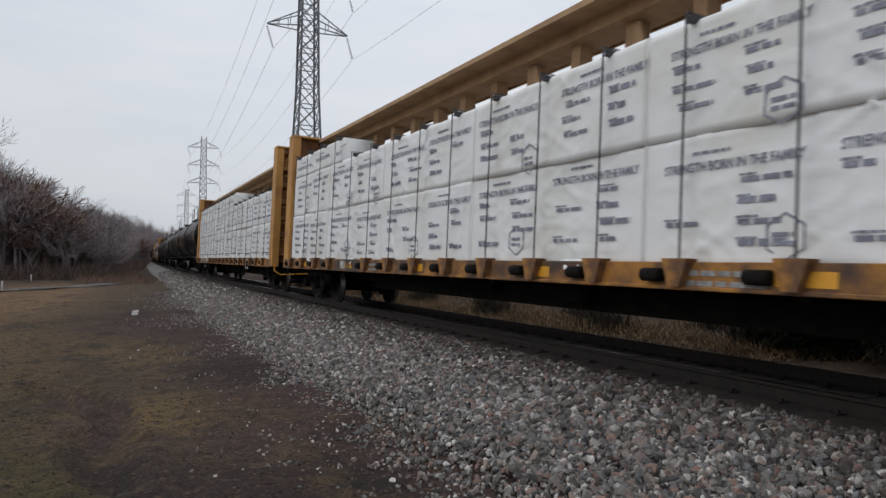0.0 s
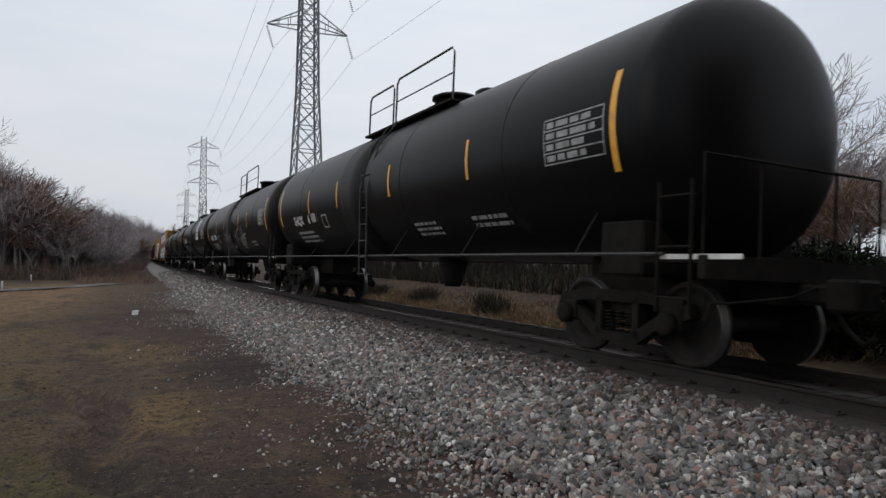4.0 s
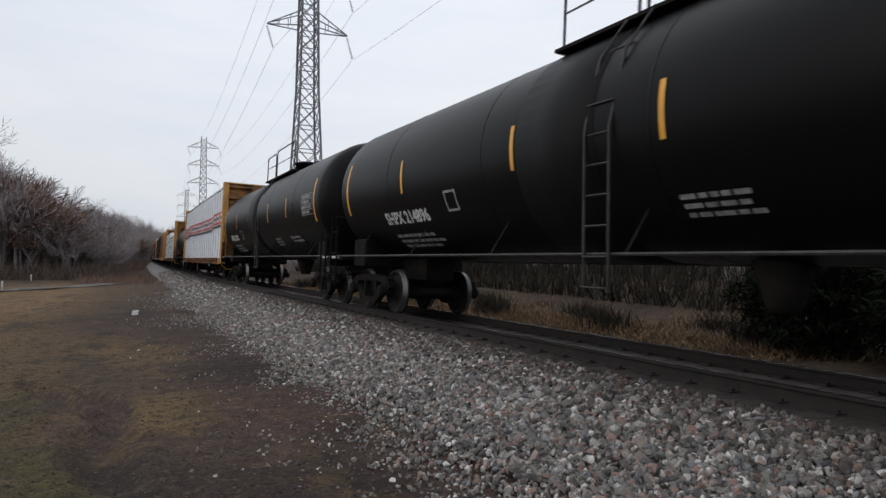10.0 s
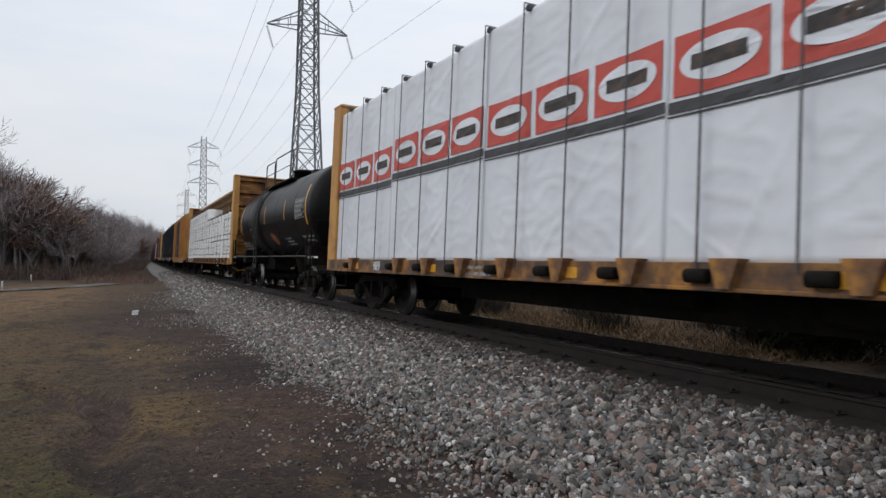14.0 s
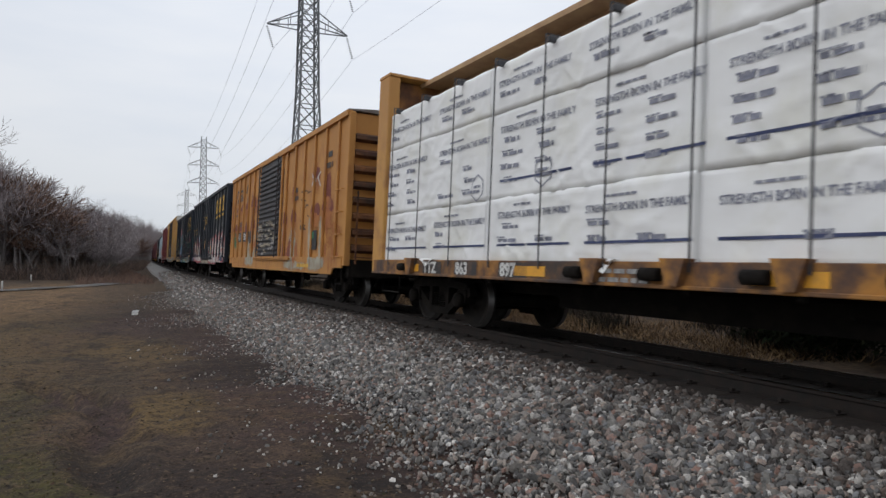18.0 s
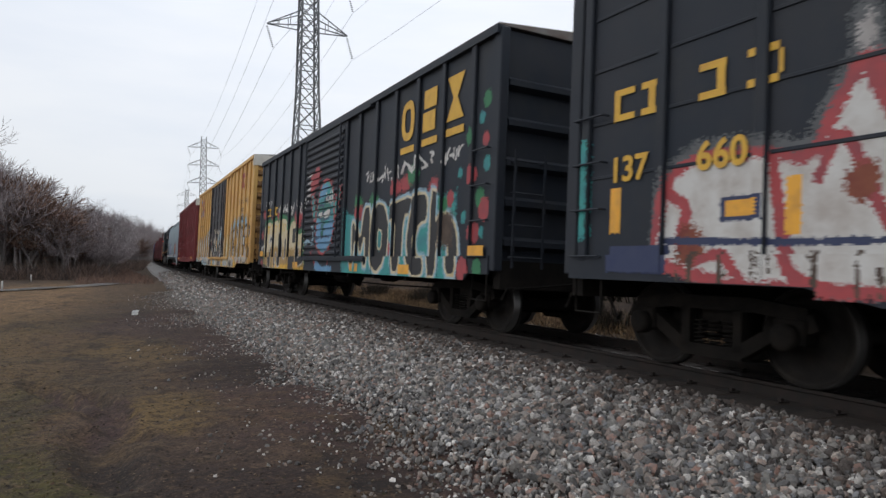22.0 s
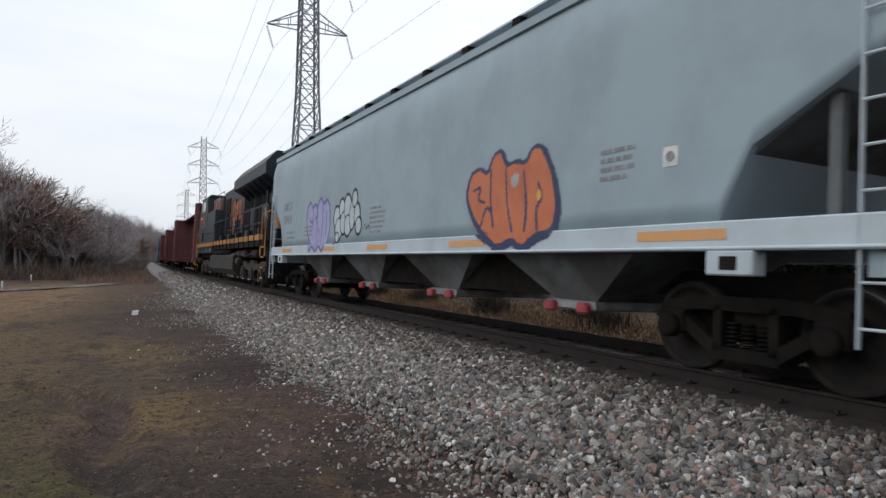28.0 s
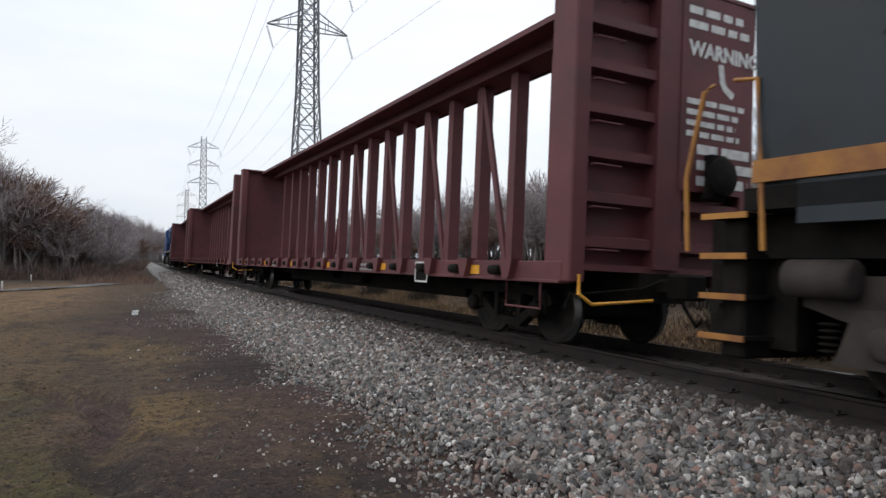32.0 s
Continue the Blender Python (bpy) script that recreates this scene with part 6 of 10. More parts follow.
# the first dark boxcar
car, w, h = boxcar(51.9, 67.55, "dark blue boxcar with yellow painted letters and pink-white graffiti", M_BOX_BLUE, (-1.7, 1.5), M_BOX_BLUE, 0.78, 4.5, end_mat=M_BOX_BLUE, corrugated=False, door_style="barred", rib=1.12, inset=1.65)
stiffeners(car, M_BOX_BLUE, 1.58, SKIN["posts"], (2.02, 2.62, 3.22, 3.82))


def block_marks(car, y, z, w, gap=1.13):
    """Three yellow painted emblem blocks, each over a bar."""
    for i in range(3):
        pl = side_at(y - i * gap, z + 0.02 * i, w - 0.05)
        bm = bmesh.new()
        if i == 0:
            stroke(bm, pl, [(0.3, 0.65), (0.1, 0.6), (0.08, 0.2), (0.2, 0.06), (0.42, 0.06), (0.5, 0.2), (0.5, 0.5), (0.42, 0.64), (0.3, 0.65)], 0.15, 1)
        elif i == 1:
            sheet(bm, pl, 0.05, 0.54, 0.4, 0.72)
            sheet(bm, pl, 0.02, 0.5, 0.0, 0.34)
        else:
            for a in ((0, 0.58, 0.4, 0.72), (0, 0.58, 0, 0.3)):
                v = [bm.verts.new(pl(*p)) for p in ((a[0], a[3] if a[2] > 0.2 else a[2]), (a[1], a[3] if a[2] > 0.2 else a[2]), (0.36, 0.36), (0.22, 0.36))]
                bm.faces.new(v)
        part("painted_emblem", bm, M_GOLD, car, "yellow painted emblem block")
        part("emblem_bar", sheet(bmesh.new(), pl, 0, 0.6, -0.24, -0.12), M_GOLD, car)


block_marks(car, -3.8, 3.35, w)
P = Paint(-7.7, 7.7, 0.82, 3.2, 0.016, 5)
NEAR_SIDE = [(-1.56, 0.8), (-1.6, 1.6), (-1.8, 1.95), (-2.3, 2.12), (-3.2, 2.08), (-3.5, 2.2), (-4.3, 2.25), (-4.75, 1.98), (-5.1, 2.2), (-5.45, 2.42), (-5.85, 2.05), (-6.2, 2.3), (-6.58, 2.34), (-7.27, 2.05), (-7.5, 1.6), (-7.4, 0.86)]
FAR_SIDE = [(6.45, 0.9), (6.3, 1.9), (5.95, 2.08), (5.2, 2.02), (4.8, 1.9), (4.62, 2.3), (4.38, 2.67), (4.18, 2.3), (3.98, 1.85), (3.5, 1.95), (3.25, 2.25), (2.6, 2.12), (2.0, 1.95), (1.8, 1.5), (1.75, 0.86)]
for edge_line in (NEAR_SIDE, FAR_SIDE):
    P.ring([(u, v + 0.06) for u, v in edge_line], 0.2, M_HAZE, 0.1)
    P.fill(edge_line, M_SPRAY_W, 0.05)
    P.ring(edge_line, 0.11, M_PINKISH, 0.05)
for u, v in ((-3.4, 2.5), (-4.2, 2.55), (-5.2, 2.66), (-5.6, 2.7), (-6.2, 2.78), (3.9, 2.45), (4.4, 2.85), (2.2, 2.5)):
    P.blob(u, v, 0.24, 0.4, M_HAZE, 0.08, 0.2)
    P.blob(u, v - 0.04, 0.12, 0.24, M_GREYSPRAY, 0.06, 0.2)
P.blob(3.88, 2.24, 0.36, 0.4, M_SKY, 0.1, 0.2)
for pts, wide in (([(-1.75, 1.3), (-1.9, 1.7), (-2.3, 1.85), (-2.55, 1.55), (-2.2, 1.4), (-2.0, 1.5)], 0.07), ([(-2.75, 2.1), (-2.85, 1.0)], 0.08), ([(-3.0, 1.9), (-3.3, 1.86), (-3.3, 1.98), (-3.0, 2.0)], 0.06), ([(-3.0, 1.35), (-3.35, 1.5), (-3.4, 1.2)], 0.12), ([(-3.65, 2.2), (-3.75, 0.9)], 0.09),
                  ([(-4.0, 2.1), (-4.05, 1.5), (-4.3, 1.2), (-4.6, 1.45), (-4.6, 2.0)], 0.08), ([(-4.9, 2.0), (-4.8, 1.3), (-5.0, 0.9)], 0.1), ([(-5.1, 1.95), (-5.3, 2.15), (-5.6, 1.95), (-5.8, 1.4), (-5.75, 0.9)], 0.09), ([(-5.05, 0.88), (-5.3, 1.25), (-5.5, 0.9)], 0.08), ([(-6.0, 2.1), (-5.95, 1.0)], 0.1),
                  ([(-6.25, 1.45), (-6.6, 1.6), (-6.7, 1.35)], 0.12), ([(-7.2, 2.0), (-7.15, 0.9)], 0.1), ([(4.75, 1.76), (4.56, 2.2), (4.3, 1.5), (3.88, 0.86)], 0.1), ([(4.4, 2.6), (3.99, 1.7), (3.9, 1.5)], 0.12), ([(5.15, 2.0), (5.0, 1.0), (4.7, 0.9)], 0.12), ([(5.9, 1.1), (5.6, 1.2), (5.4, 0.95)], 0.1),
                  ([(6.25, 1.75), (6.0, 1.6), (6.15, 1.3), (5.9, 1.2)], 0.11), ([(3.45, 1.85), (3.3, 1.1), (3.05, 0.86)], 0.1), ([(2.95, 2.1), (2.9, 1.3), (2.5, 1.1), (2.4, 1.7)], 0.09), ([(2.1, 1.8), (2.0, 1.0)], 0.1)):
    P.line(pts, wide, M_PINKISH, 0.03, 2)
for u, v in ((-3.2, 1.4), (-5.4, 1.6), (4.4, 1.7), (2.6, 1.5), (6.0, 1.25)):
    P.blob(u, v, 0.26, 0.3, M_MAROON, 0.08, 0.5)
P.line([(-6.4, 1.32), (-3.5, 1.28), (-1.7, 1.3)], 0.05, M_NAVY, 0.02)
P.line([(1.9, 1.3), (4.5, 1.25), (6.3, 1.3)], 0.06, M_NAVY, 0.02)
for a in ((-6.2, -7.14, 1.64, 2.1), (-6.2, -7.2, 0.98, 1.26), (-4.73, -5.15, 1.8, 1.97), (5.66, 5.2, 1.46, 1.68), (7.08, 6.24, 0.98, 1.26), (3.5, 3.2, 1.74, 2.26), (2.6, 2.25, 1.75, 2.0)):
    P.rect(*a, M_NAVY, 0.01)
for k in range(4):
    P.rect(-6.3 - 0.12 * k, -6.37 - 0.12 * k, 1.7, 2.02, M_RUST, 0.03)
P.rect(-5.24, -5.66, 1.44, 1.72, M_SPRAY_W)
P.rect(-5.3, -5.42, 1.5, 1.66, M_SPRAY_K)
P.rect(-5.48, -5.6, 1.5, 1.66, M_SPRAY_K)
for a in ((-6.84, -7.06, 1.4, 1.87), (-2.48, -2.62, 1.28, 1.78), (-4.66, -4.76, 1.28, 1.76), (7.09, 6.93, 1.4, 1.88), (5.02, 4.88, 1.32, 1.8), (5.6, 5.26, 1.5, 1.64)):
    P.rect(*a, M_REFLECT)
P.line([(-7.6, 2.4), (-7.62, 1.4)], 0.16, M_TEAL, 0.08, 0)
P.line([(7.5, 2.4), (7.5, 1.4)], 0.12, M_TEAL, 0.08, 0)
P.rect(1.7, -1.6, 0.84, 1.0, M_PALE, 0.12)
P.streaks(-6.4, 6.4, 0.84, 1.2, M_DIRT, 0.16, 7)
P.finish(car, "pink-white spray-painted graffiti letters edged in red")
bm = bmesh.new()
for k in range(4):
    pl = side_at((7.06, 6.66, 5.92, 5.4)[k], 2.6, w - 0.05)
    for a in ((0, 0.3, 0.27, 0.34), (0, 0.3, 0, 0.07), (0.0 + 0.1 * k, 0.09 + 0.1 * k, 0.07, 0.27)):
        sheet(bm, pl, *(min(v, 0.34) for v in a))
part("mark_bars", bm, M_GOLD, car, "yellow painted marks")
lettering("car_number", "137", 0.37, side_at(7.1, 1.95, w - 0.045), M_GOLD, car, "yellow stencilled car number", 0.01)
lettering("car_number", "660", 0.37, side_at(5.93, 1.95, w - 0.045), M_GOLD, car, "yellow stencilled car number", 0.01)
part("reflective_stripe", sheet(bmesh.new(), side_at(-0.26, 1.62, w + 0.06), 0, 0.12, 0, 0.48), M_REFLECT, car, "yellow label")
bm = bmesh.new()
fine_print(bm, side_at(-0.1, 3.35, w + 0.06), 0, 0, 5, 0.9, 0.05, q)
fine_print(bm, side_at(0.9, 3.4, w + 0.06), 0, 0, 2, 0.4, 0.04, q, 4)
blob(bm, side_at(0.16, 2.8, w + 0.06), 0, 0, 0.18, 0.18, q, 14, 0)
part("fine_print", bm, M_GOLD, car)

# the second dark boxcar
car, w, h = boxcar(69.1, 84.95, "dark blue boxcar with a ridged door and teal graffiti letters", M_BOX_BLUE, (-1.2, 1.95), M_BOX_BLUE, 0.80, 4.4, end_mat=M_BOX_BLUE, corrugated=False, rib=1.0, cut=0.7)
block_marks(car, -4.41, 3.28, w, 0.93)
P = Paint(-7.72, 7.75, 0.78, 3.9, 0.016, 8)
P.field(-6.7, -1.35, 0.78, 2.1, M_TEAL, 0.2, 0.12)
for u, v, c in ((-2.2, 2.3, M_GREEN), (-2.3, 2.1, M_PINKISH), (-4.3, 2.45, M_PINKISH), (-4.7, 2.5, M_PINKISH), (-5.0, 2.6, M_GREEN), (-3.1, 2.3, M_GREEN), (-5.9, 2.3, M_PINKISH), (-4.2, 1.3, M_PINKISH)):
    P.blob(u, v, 0.46, 0.3, c, 0.1, 0.3)
for pts in ([(-1.86, 1.13), (-1.8, 1.92), (-2.12, 1.95), (-2.38, 1.5), (-2.55, 2.2), (-2.95, 2.2), (-2.95, 0.95), (-2.7, 0.95), (-2.66, 1.65), (-2.4, 1.15), (-2.2, 1.55), (-2.12, 0.95), (-1.88, 0.95)],
            [(-3.3, 2.25), (-3.75, 2.15), (-3.97, 1.7), (-3.9, 1.05), (-3.5, 0.8), (-3.15, 1.0), (-3.08, 1.5), (-3.15, 2.0)],
            [(-4.02, 2.15), (-5.0, 2.27), (-4.97, 1.92), (-4.66, 1.9), (-4.62, 0.86), (-4.26, 0.86), (-4.27, 1.85), (-4.0, 1.8)],
            [(-5.2, 2.28), (-5.66, 2.22), (-5.67, 1.76), (-5.35, 1.72), (-5.2, 1.42), (-5.32, 1.15), (-5.66, 1.15), (-5.68, 0.85), (-5.3, 0.79), (-4.95, 1.0), (-4.8, 1.45), (-4.95, 1.95)],
            [(-5.76, 2.3), (-6.08, 2.22), (-6.08, 1.72), (-6.35, 1.9), (-6.76, 1.6), (-6.86, 0.86), (-6.5, 0.86), (-6.46, 1.4), (-6.2, 1.5), (-6.16, 0.82), (-5.8, 0.82)]):
    P.ring(pts, 0.15, M_SKY, 0.06)
    P.shape(pts, M_SPRAY_K, M_CREAM, 0.05)
P.blob(-3.5, 1.5, 0.26, 0.42, M_TEAL, 0.03, 0.15)
P.ring([(-3.4, 1.7), (-3.62, 1.66), (-3.6, 1.3), (-3.4, 1.32)], 0.04, M_CREAM)
P.rect(-6.2, -6.6, 1.3, 1.85, M_DIRT, 0.12)
for u, v, a, c in ((-7.55, 3.45, 0.22, M_GREEN), (-7.42, 3.2, 0.16, M_TEAL), (-7.09, 2.95, 0.28, M_GREEN), (-7.55, 2.86, 0.2, M_PINKISH), (-7.2, 2.38, 0.24, M_PINKISH), (-7.6, 2.5, 0.2, M_TEAL), (-7.43, 2.02, 0.26, M_GREEN), (-7.56, 1.84, 0.3, M_PINKISH), (-6.49, 2.06, 0.24, M_PINKISH),
                   (-7.31, 1.5, 0.26, M_PINKISH), (-7.5, 0.98, 0.26, M_GREEN), (-7.07, 0.95, 0.34, M_PINKISH), (-6.8, 2.45, 0.14, M_TEAL), (-6.95, 1.75, 0.16, M_TEAL), (-7.5, 1.5, 0.14, M_TEAL), (-6.3, 2.0, 0.2, M_GREEN)):
    P.blob(u, v, a, a * 1.15, c, 0.04, 0.1)
# cream and ochre letters on the other half
K_LINE = [(6.85, 0.8), (6.95, 1.5), (6.84, 2.25), (6.2, 2.3), (6.05, 2.0), (5.75, 2.3), (5.3, 2.32), (5.1, 2.1), (4.8, 2.35), (4.3, 2.3), (4.04, 2.18), (3.85, 1.9), (3.5, 2.18), (2.95, 2.16), (2.75, 1.75), (2.2, 1.85), (1.9, 1.7), (1.85, 0.8)]
P.ring([(u, v + 0.05) for u, v in K_LINE], 0.16, M_GREEN, 0.06)
P.fill(K_LINE, M_CREAM, 0.02)
P.fill([(6.85, 0.8), (6.9, 1.3), (5.6, 1.5), (4.4, 1.4), (3.0, 1.42), (1.9, 1.35), (1.85, 0.8)], M_OCHRE, 0.12)
P.field(1.9, 5.6, 0.8, 0.9, M_GOLD, 0.1, 0.08)
for pts in ([(6.3, 0.8), (6.4, 1.25), (6.15, 1.62), (5.95, 1.3), (6.0, 0.8)], [(6.5, 1.55), (6.2, 1.9), (5.7, 1.75), (5.75, 1.62), (6.15, 1.7)], [(5.45, 0.8), (5.5, 1.3), (5.35, 1.3), (5.25, 0.8)], [(5.05, 0.85), (5.12, 1.5), (4.85, 2.0), (4.6, 1.5), (4.68, 0.85)], [(4.3, 1.1), (4.35, 1.75), (4.05, 1.7), (4.05, 1.1)],
            [(2.7, 1.55), (2.6, 1.1), (1.95, 1.3), (1.9, 1.0), (2.6, 0.86), (2.85, 1.1)]):
    P.shape(pts, M_SPRAY_K, M_SPRAY_W, 0.035)
P.rect(3.4, 2.8, 1.56, 1.97, M_SPRAY_K)
P.rect(3.62, 2.9, 0.79, 1.18, M_SPRAY_K)
for u, v in ((5.3, 2.45), (3.1, 2.3), (2.7, 2.15), (2.55, 2.3), (6.1, 2.4), (7.3, 2.6), (7.5, 1.9), (7.2, 0.95)):
    P.blob(u, v, 0.3, 0.26, M_PINKISH, 0.12, 0.3)
for k, u in enumerate((6.7, 5.8, 5.1, 4.6)):
    P.line([(u, 2.15), (u - 0.05, 1.95)], 0.07, M_GOLD, 0.02, 0)
    P.line([(u - 0.1, 2.15), (u - 0.3, 2.13), (u - 0.22, 1.95)], 0.06, M_GOLD, 0.02, 0)
P.tag(7.8, 7.15, 1.36, 1.55, M_SPRAY_W, 5, 0.045, 5)
# the painted shape on the door
P.fill([(0.72, 1.6), (0.68, 2.3), (0.5, 2.8), (0.1, 3.05), (-0.4, 2.98), (-0.75, 2.5), (-0.8, 1.9), (-0.6, 1.45), (0.0, 1.2), (0.5, 1.32)], M_TEAL, 0.05)
P.ring([(0.72, 1.6), (0.68, 2.3), (0.5, 2.8), (0.1, 3.05), (-0.4, 2.98), (-0.75, 2.5), (-0.8, 1.9), (-0.6, 1.45), (0.0, 1.2), (0.5, 1.32)], 0.07, M_PINKISH, 0.04)
P.fill([(0.68, 1.62), (0.62, 2.2), (0.1, 1.9), (-0.7, 2.1), (-0.72, 1.7), (-0.5, 1.45), (0.0, 1.24), (0.5, 1.38)], M_BLUESPRAY, 0.08)
P.fill([(0.55, 2.6), (0.2, 2.95), (-0.3, 2.85), (0.1, 2.6)], M_BLUESPRAY, 0.1)
for a in (([(0.55, 2.4), (0.15, 2.45), (0.12, 2.12), (0.5, 2.1)], M_TEAL_DARK), ([(0.1, 2.55), (-0.42, 2.6), (-0.48, 2.1), (0.05, 2.02)], M_TEAL_DARK), ([(0.22, 2.2), (0.05, 2.2), (0.02, 1.62), (0.26, 1.6)], M_TEAL_DARK)):
    P.shape(a[0], a[1], M_NAVY, 0.05)
P.fill([(0.52, 2.25), (0.16, 2.27), (0.2, 2.13), (0.48, 2.12)], M_SPRAY_W, 0.01)
P.fill([(0.08, 2.22), (-0.44, 2.32), (-0.4, 2.12), (0.0, 2.06)], M_SPRAY_W, 0.01)
P.line([(0.7, 1.58), (0.2, 1.66), (-0.45, 1.62)], 0.05, M_NAVY, 0.02)
P.fill([(1.28, 2.75), (1.0, 2.8), (0.72, 2.1), (0.95, 2.05)], M_TEAL, 0.03)
P.ring([(1.28, 2.75), (1.0, 2.8), (0.72, 2.1), (0.95, 2.05)], 0.06, M_PINKISH, 0.03)
P.fill([(-0.7, 2.4), (-1.15, 2.85), (-1.2, 2.6), (-0.85, 2.0)], M_TEAL, 0.03)
P.ring([(-0.7, 2.4), (-1.15, 2.85), (-1.2, 2.6), (-0.85, 2.0)], 0.06, M_PINKISH, 0.03)
P.fill([(1.35, 2.85), (1.3, 3.35), (1.0, 3.3), (0.9, 3.45), (0.55, 3.4), (0.6, 3.0), (0.95, 2.9)], M_PINKISH, 0.08)
P.line([(1.75, 1.5), (1.3, 1.6), (1.0, 1.4), (0.9, 1.9), (1.1, 1.95)], 0.07, M_SKY, 0.03)
P.line([(1.1, 1.3), (0.8, 0.9), (0.3, 0.84), (-0.2, 0.84), (-0.3, 1.1)], 0.06, M_PINKISH, 0.03)
P.fill([(0.85, 0.8), (0.75, 1.1), (0.3, 0.9), (-0.6, 0.95), (-0.6, 0.8)], M_BLUESPRAY, 0.05)
for v in (3.26, 3.08, 2.9, 2.74):
    P.rect(1.62, 1.35, v, v + 0.07, M_SPRAY_W, 0.04)
P.tag(-0.1, -0.6, 2.4, 2.75, M_SPRAY_W, 3, 0.05, 4)
P.tag(3.73, 1.65, 2.35, 2.9, M_SPRAY_W, 7, 0.055, 8)
P.tag(5.28, 4.1, 2.48, 2.76, M_SPRAY_W, 9, 0.045, 6)
P.tag(6.92, 6.3, 2.8, 3.05, M_SPRAY_W, 12, 0.04, 4)
P.tag(-2.56, -5.8, 2.6, 2.98, M_SPRAY_W, 14, 0.045, 14)
P.tag(-6.1, -6.85, 2.66, 2.88, M_SPRAY_W, 15, 0.045, 5)
P.finish(car, "teal, black and cream spray-painted graffiti letters")
for y, z in ((-7.18, 1.14), (-1.92, 0.84), (-4.62, 0.84), (7.56, 1.18), (3.0, 0.84)):
    part("reflective_stripe", sheet(bmesh.new(), side_at(y, z, w - 0.008), 0, 0.5, 0, 0.17), M_REFLECT, car, "yellow reflective stripe")
bm = bmesh.new()
for k in range(4):
    pl = side_at((6.9, 6.56, 5.98, 5.66)[k], 2.48, w - 0.05)
    for a in ((0, 0.26, 0.2, 0.27), (0, 0.26, 0, 0.06), (0.1 * (k % 3), 0.07 + 0.1 * (k % 3), 0.06, 0.2)):
        sheet(bm, pl, *a)
part("number_bars", bm, M_GOLD, car, "yellow painted marks")

# the clean yellow boxcar
car, w, h = boxcar(86.55, 105.2, "tall yellow boxcar with a black double door and blue-white graffiti", M_BOX_NEW, (-2.35, 2.4), M_DOOR_DARK, 0.72, 4.95, end_mat=M_END_NEW, white_cap=True, door_style="barred", rib=0.98)
P = Paint(-9.25, 9.25, 0.74, 4.2, 0.016, 12)
P.field(5.6, 9.1, 0.76, 1.4, M_SKY, 0.2, 0.3)
SMALL = [[(9.0, 0.95), (8.9, 2.1), (8.35, 2.12), (8.2, 1.5), (8.25, 0.95)], [(8.2, 0.95), (8.3, 2.05), (7.6, 2.1), (7.4, 1.4), (7.5, 0.95)], [(7.45, 0.92), (7.35, 2.1), (6.85, 2.12), (6.75, 1.6), (6.55, 0.95), (6.95, 0.9)], [(6.6, 0.95), (6.3, 1.75), (5.85, 2.2), (5.65, 1.7), (5.75, 0.95)]]
for pts in SMALL:
    P.ring(pts, 0.2, M_SKY, 0.15)
    P.shape(pts, M_SPRAY_W, M_SPRAY_K, 0.05)
for u, v in ((8.6, 1.2), (7.9, 1.15), (6.95, 1.3), (6.15, 1.35)):
    P.line([(u + 0.12, v + 0.55), (u, v + 0.2), (u + 0.1, v - 0.1)], 0.05, M_SPRAY_K, 0.02)
P.rect(8.75, 7.5, 1.0, 1.45, M_OCHRE, 0.15)
BIG = [[(5.5, 0.9), (5.35, 1.7), (5.0, 2.2), (4.65, 2.33), (4.5, 1.6), (4.6, 0.85)], [(4.55, 0.85), (4.5, 2.3), (3.95, 2.4), (3.85, 1.9), (3.9, 1.4), (3.75, 0.85)], [(3.8, 0.85), (3.85, 2.35), (3.4, 2.46), (2.65, 2.4), (2.6, 1.9), (3.0, 1.8), (2.7, 1.4), (2.65, 0.85)]]
for pts in BIG:
    P.ring(pts, 0.32, M_SKY, 0.12)
for pts in BIG:
    P.shape(pts, M_SPRAY_W, M_SPRAY_K, 0.07)
for pts in ([(5.1, 1.6), (4.85, 1.75), (4.8, 1.2)], [(4.25, 1.9), (4.05, 1.85), (4.2, 1.5)], [(3.3, 2.0), (3.0, 2.1), (3.1, 1.8)], [(5.3, 1.3), (5.0, 1.1), (5.05, 1.35)], [(3.6, 1.35), (3.25, 1.3), (3.4, 1.05)]):
    P.fill(pts, M_SPRAY_K, 0.02)
P.line([(5.2, 2.25), (4.4, 2.45), (3.9, 2.55), (3.2, 2.62)], 0.12, M_SKY, 0.1)
P.rect(3.53, 3.1, 1.08, 1.22, M_REFLECT)
P.rect(3.22, 3.08, 1.08, 1.72, M_REFLECT)
P.rect(7.0, 6.4, 0.98, 1.08, M_REFLECT)
# the other half: a thin pair of letters, then a broad grey piece under a blue haze
P.line([(-4.2, 2.2), (-4.6, 2.4), (-5.2, 2.62), (-5.8, 2.5), (-6.4, 2.62), (-7.2, 2.68), (-8.3, 2.45)], 0.3, M_SKY, 0.3)
P.field(-4.4, -2.45, 0.76, 1.6, M_CREAM, 0.3, 0.2)
THIN = [(-2.42, 0.95), (-2.4, 2.1), (-2.75, 2.1), (-3.2, 1.6), (-3.5, 2.1), (-3.9, 2.15), (-3.95, 1.0), (-3.6, 0.98), (-3.55, 1.5), (-3.2, 1.1), (-2.75, 1.6), (-2.72, 0.95)]
P.shape(THIN, M_CREAM, M_SPRAY_K, 0.05)
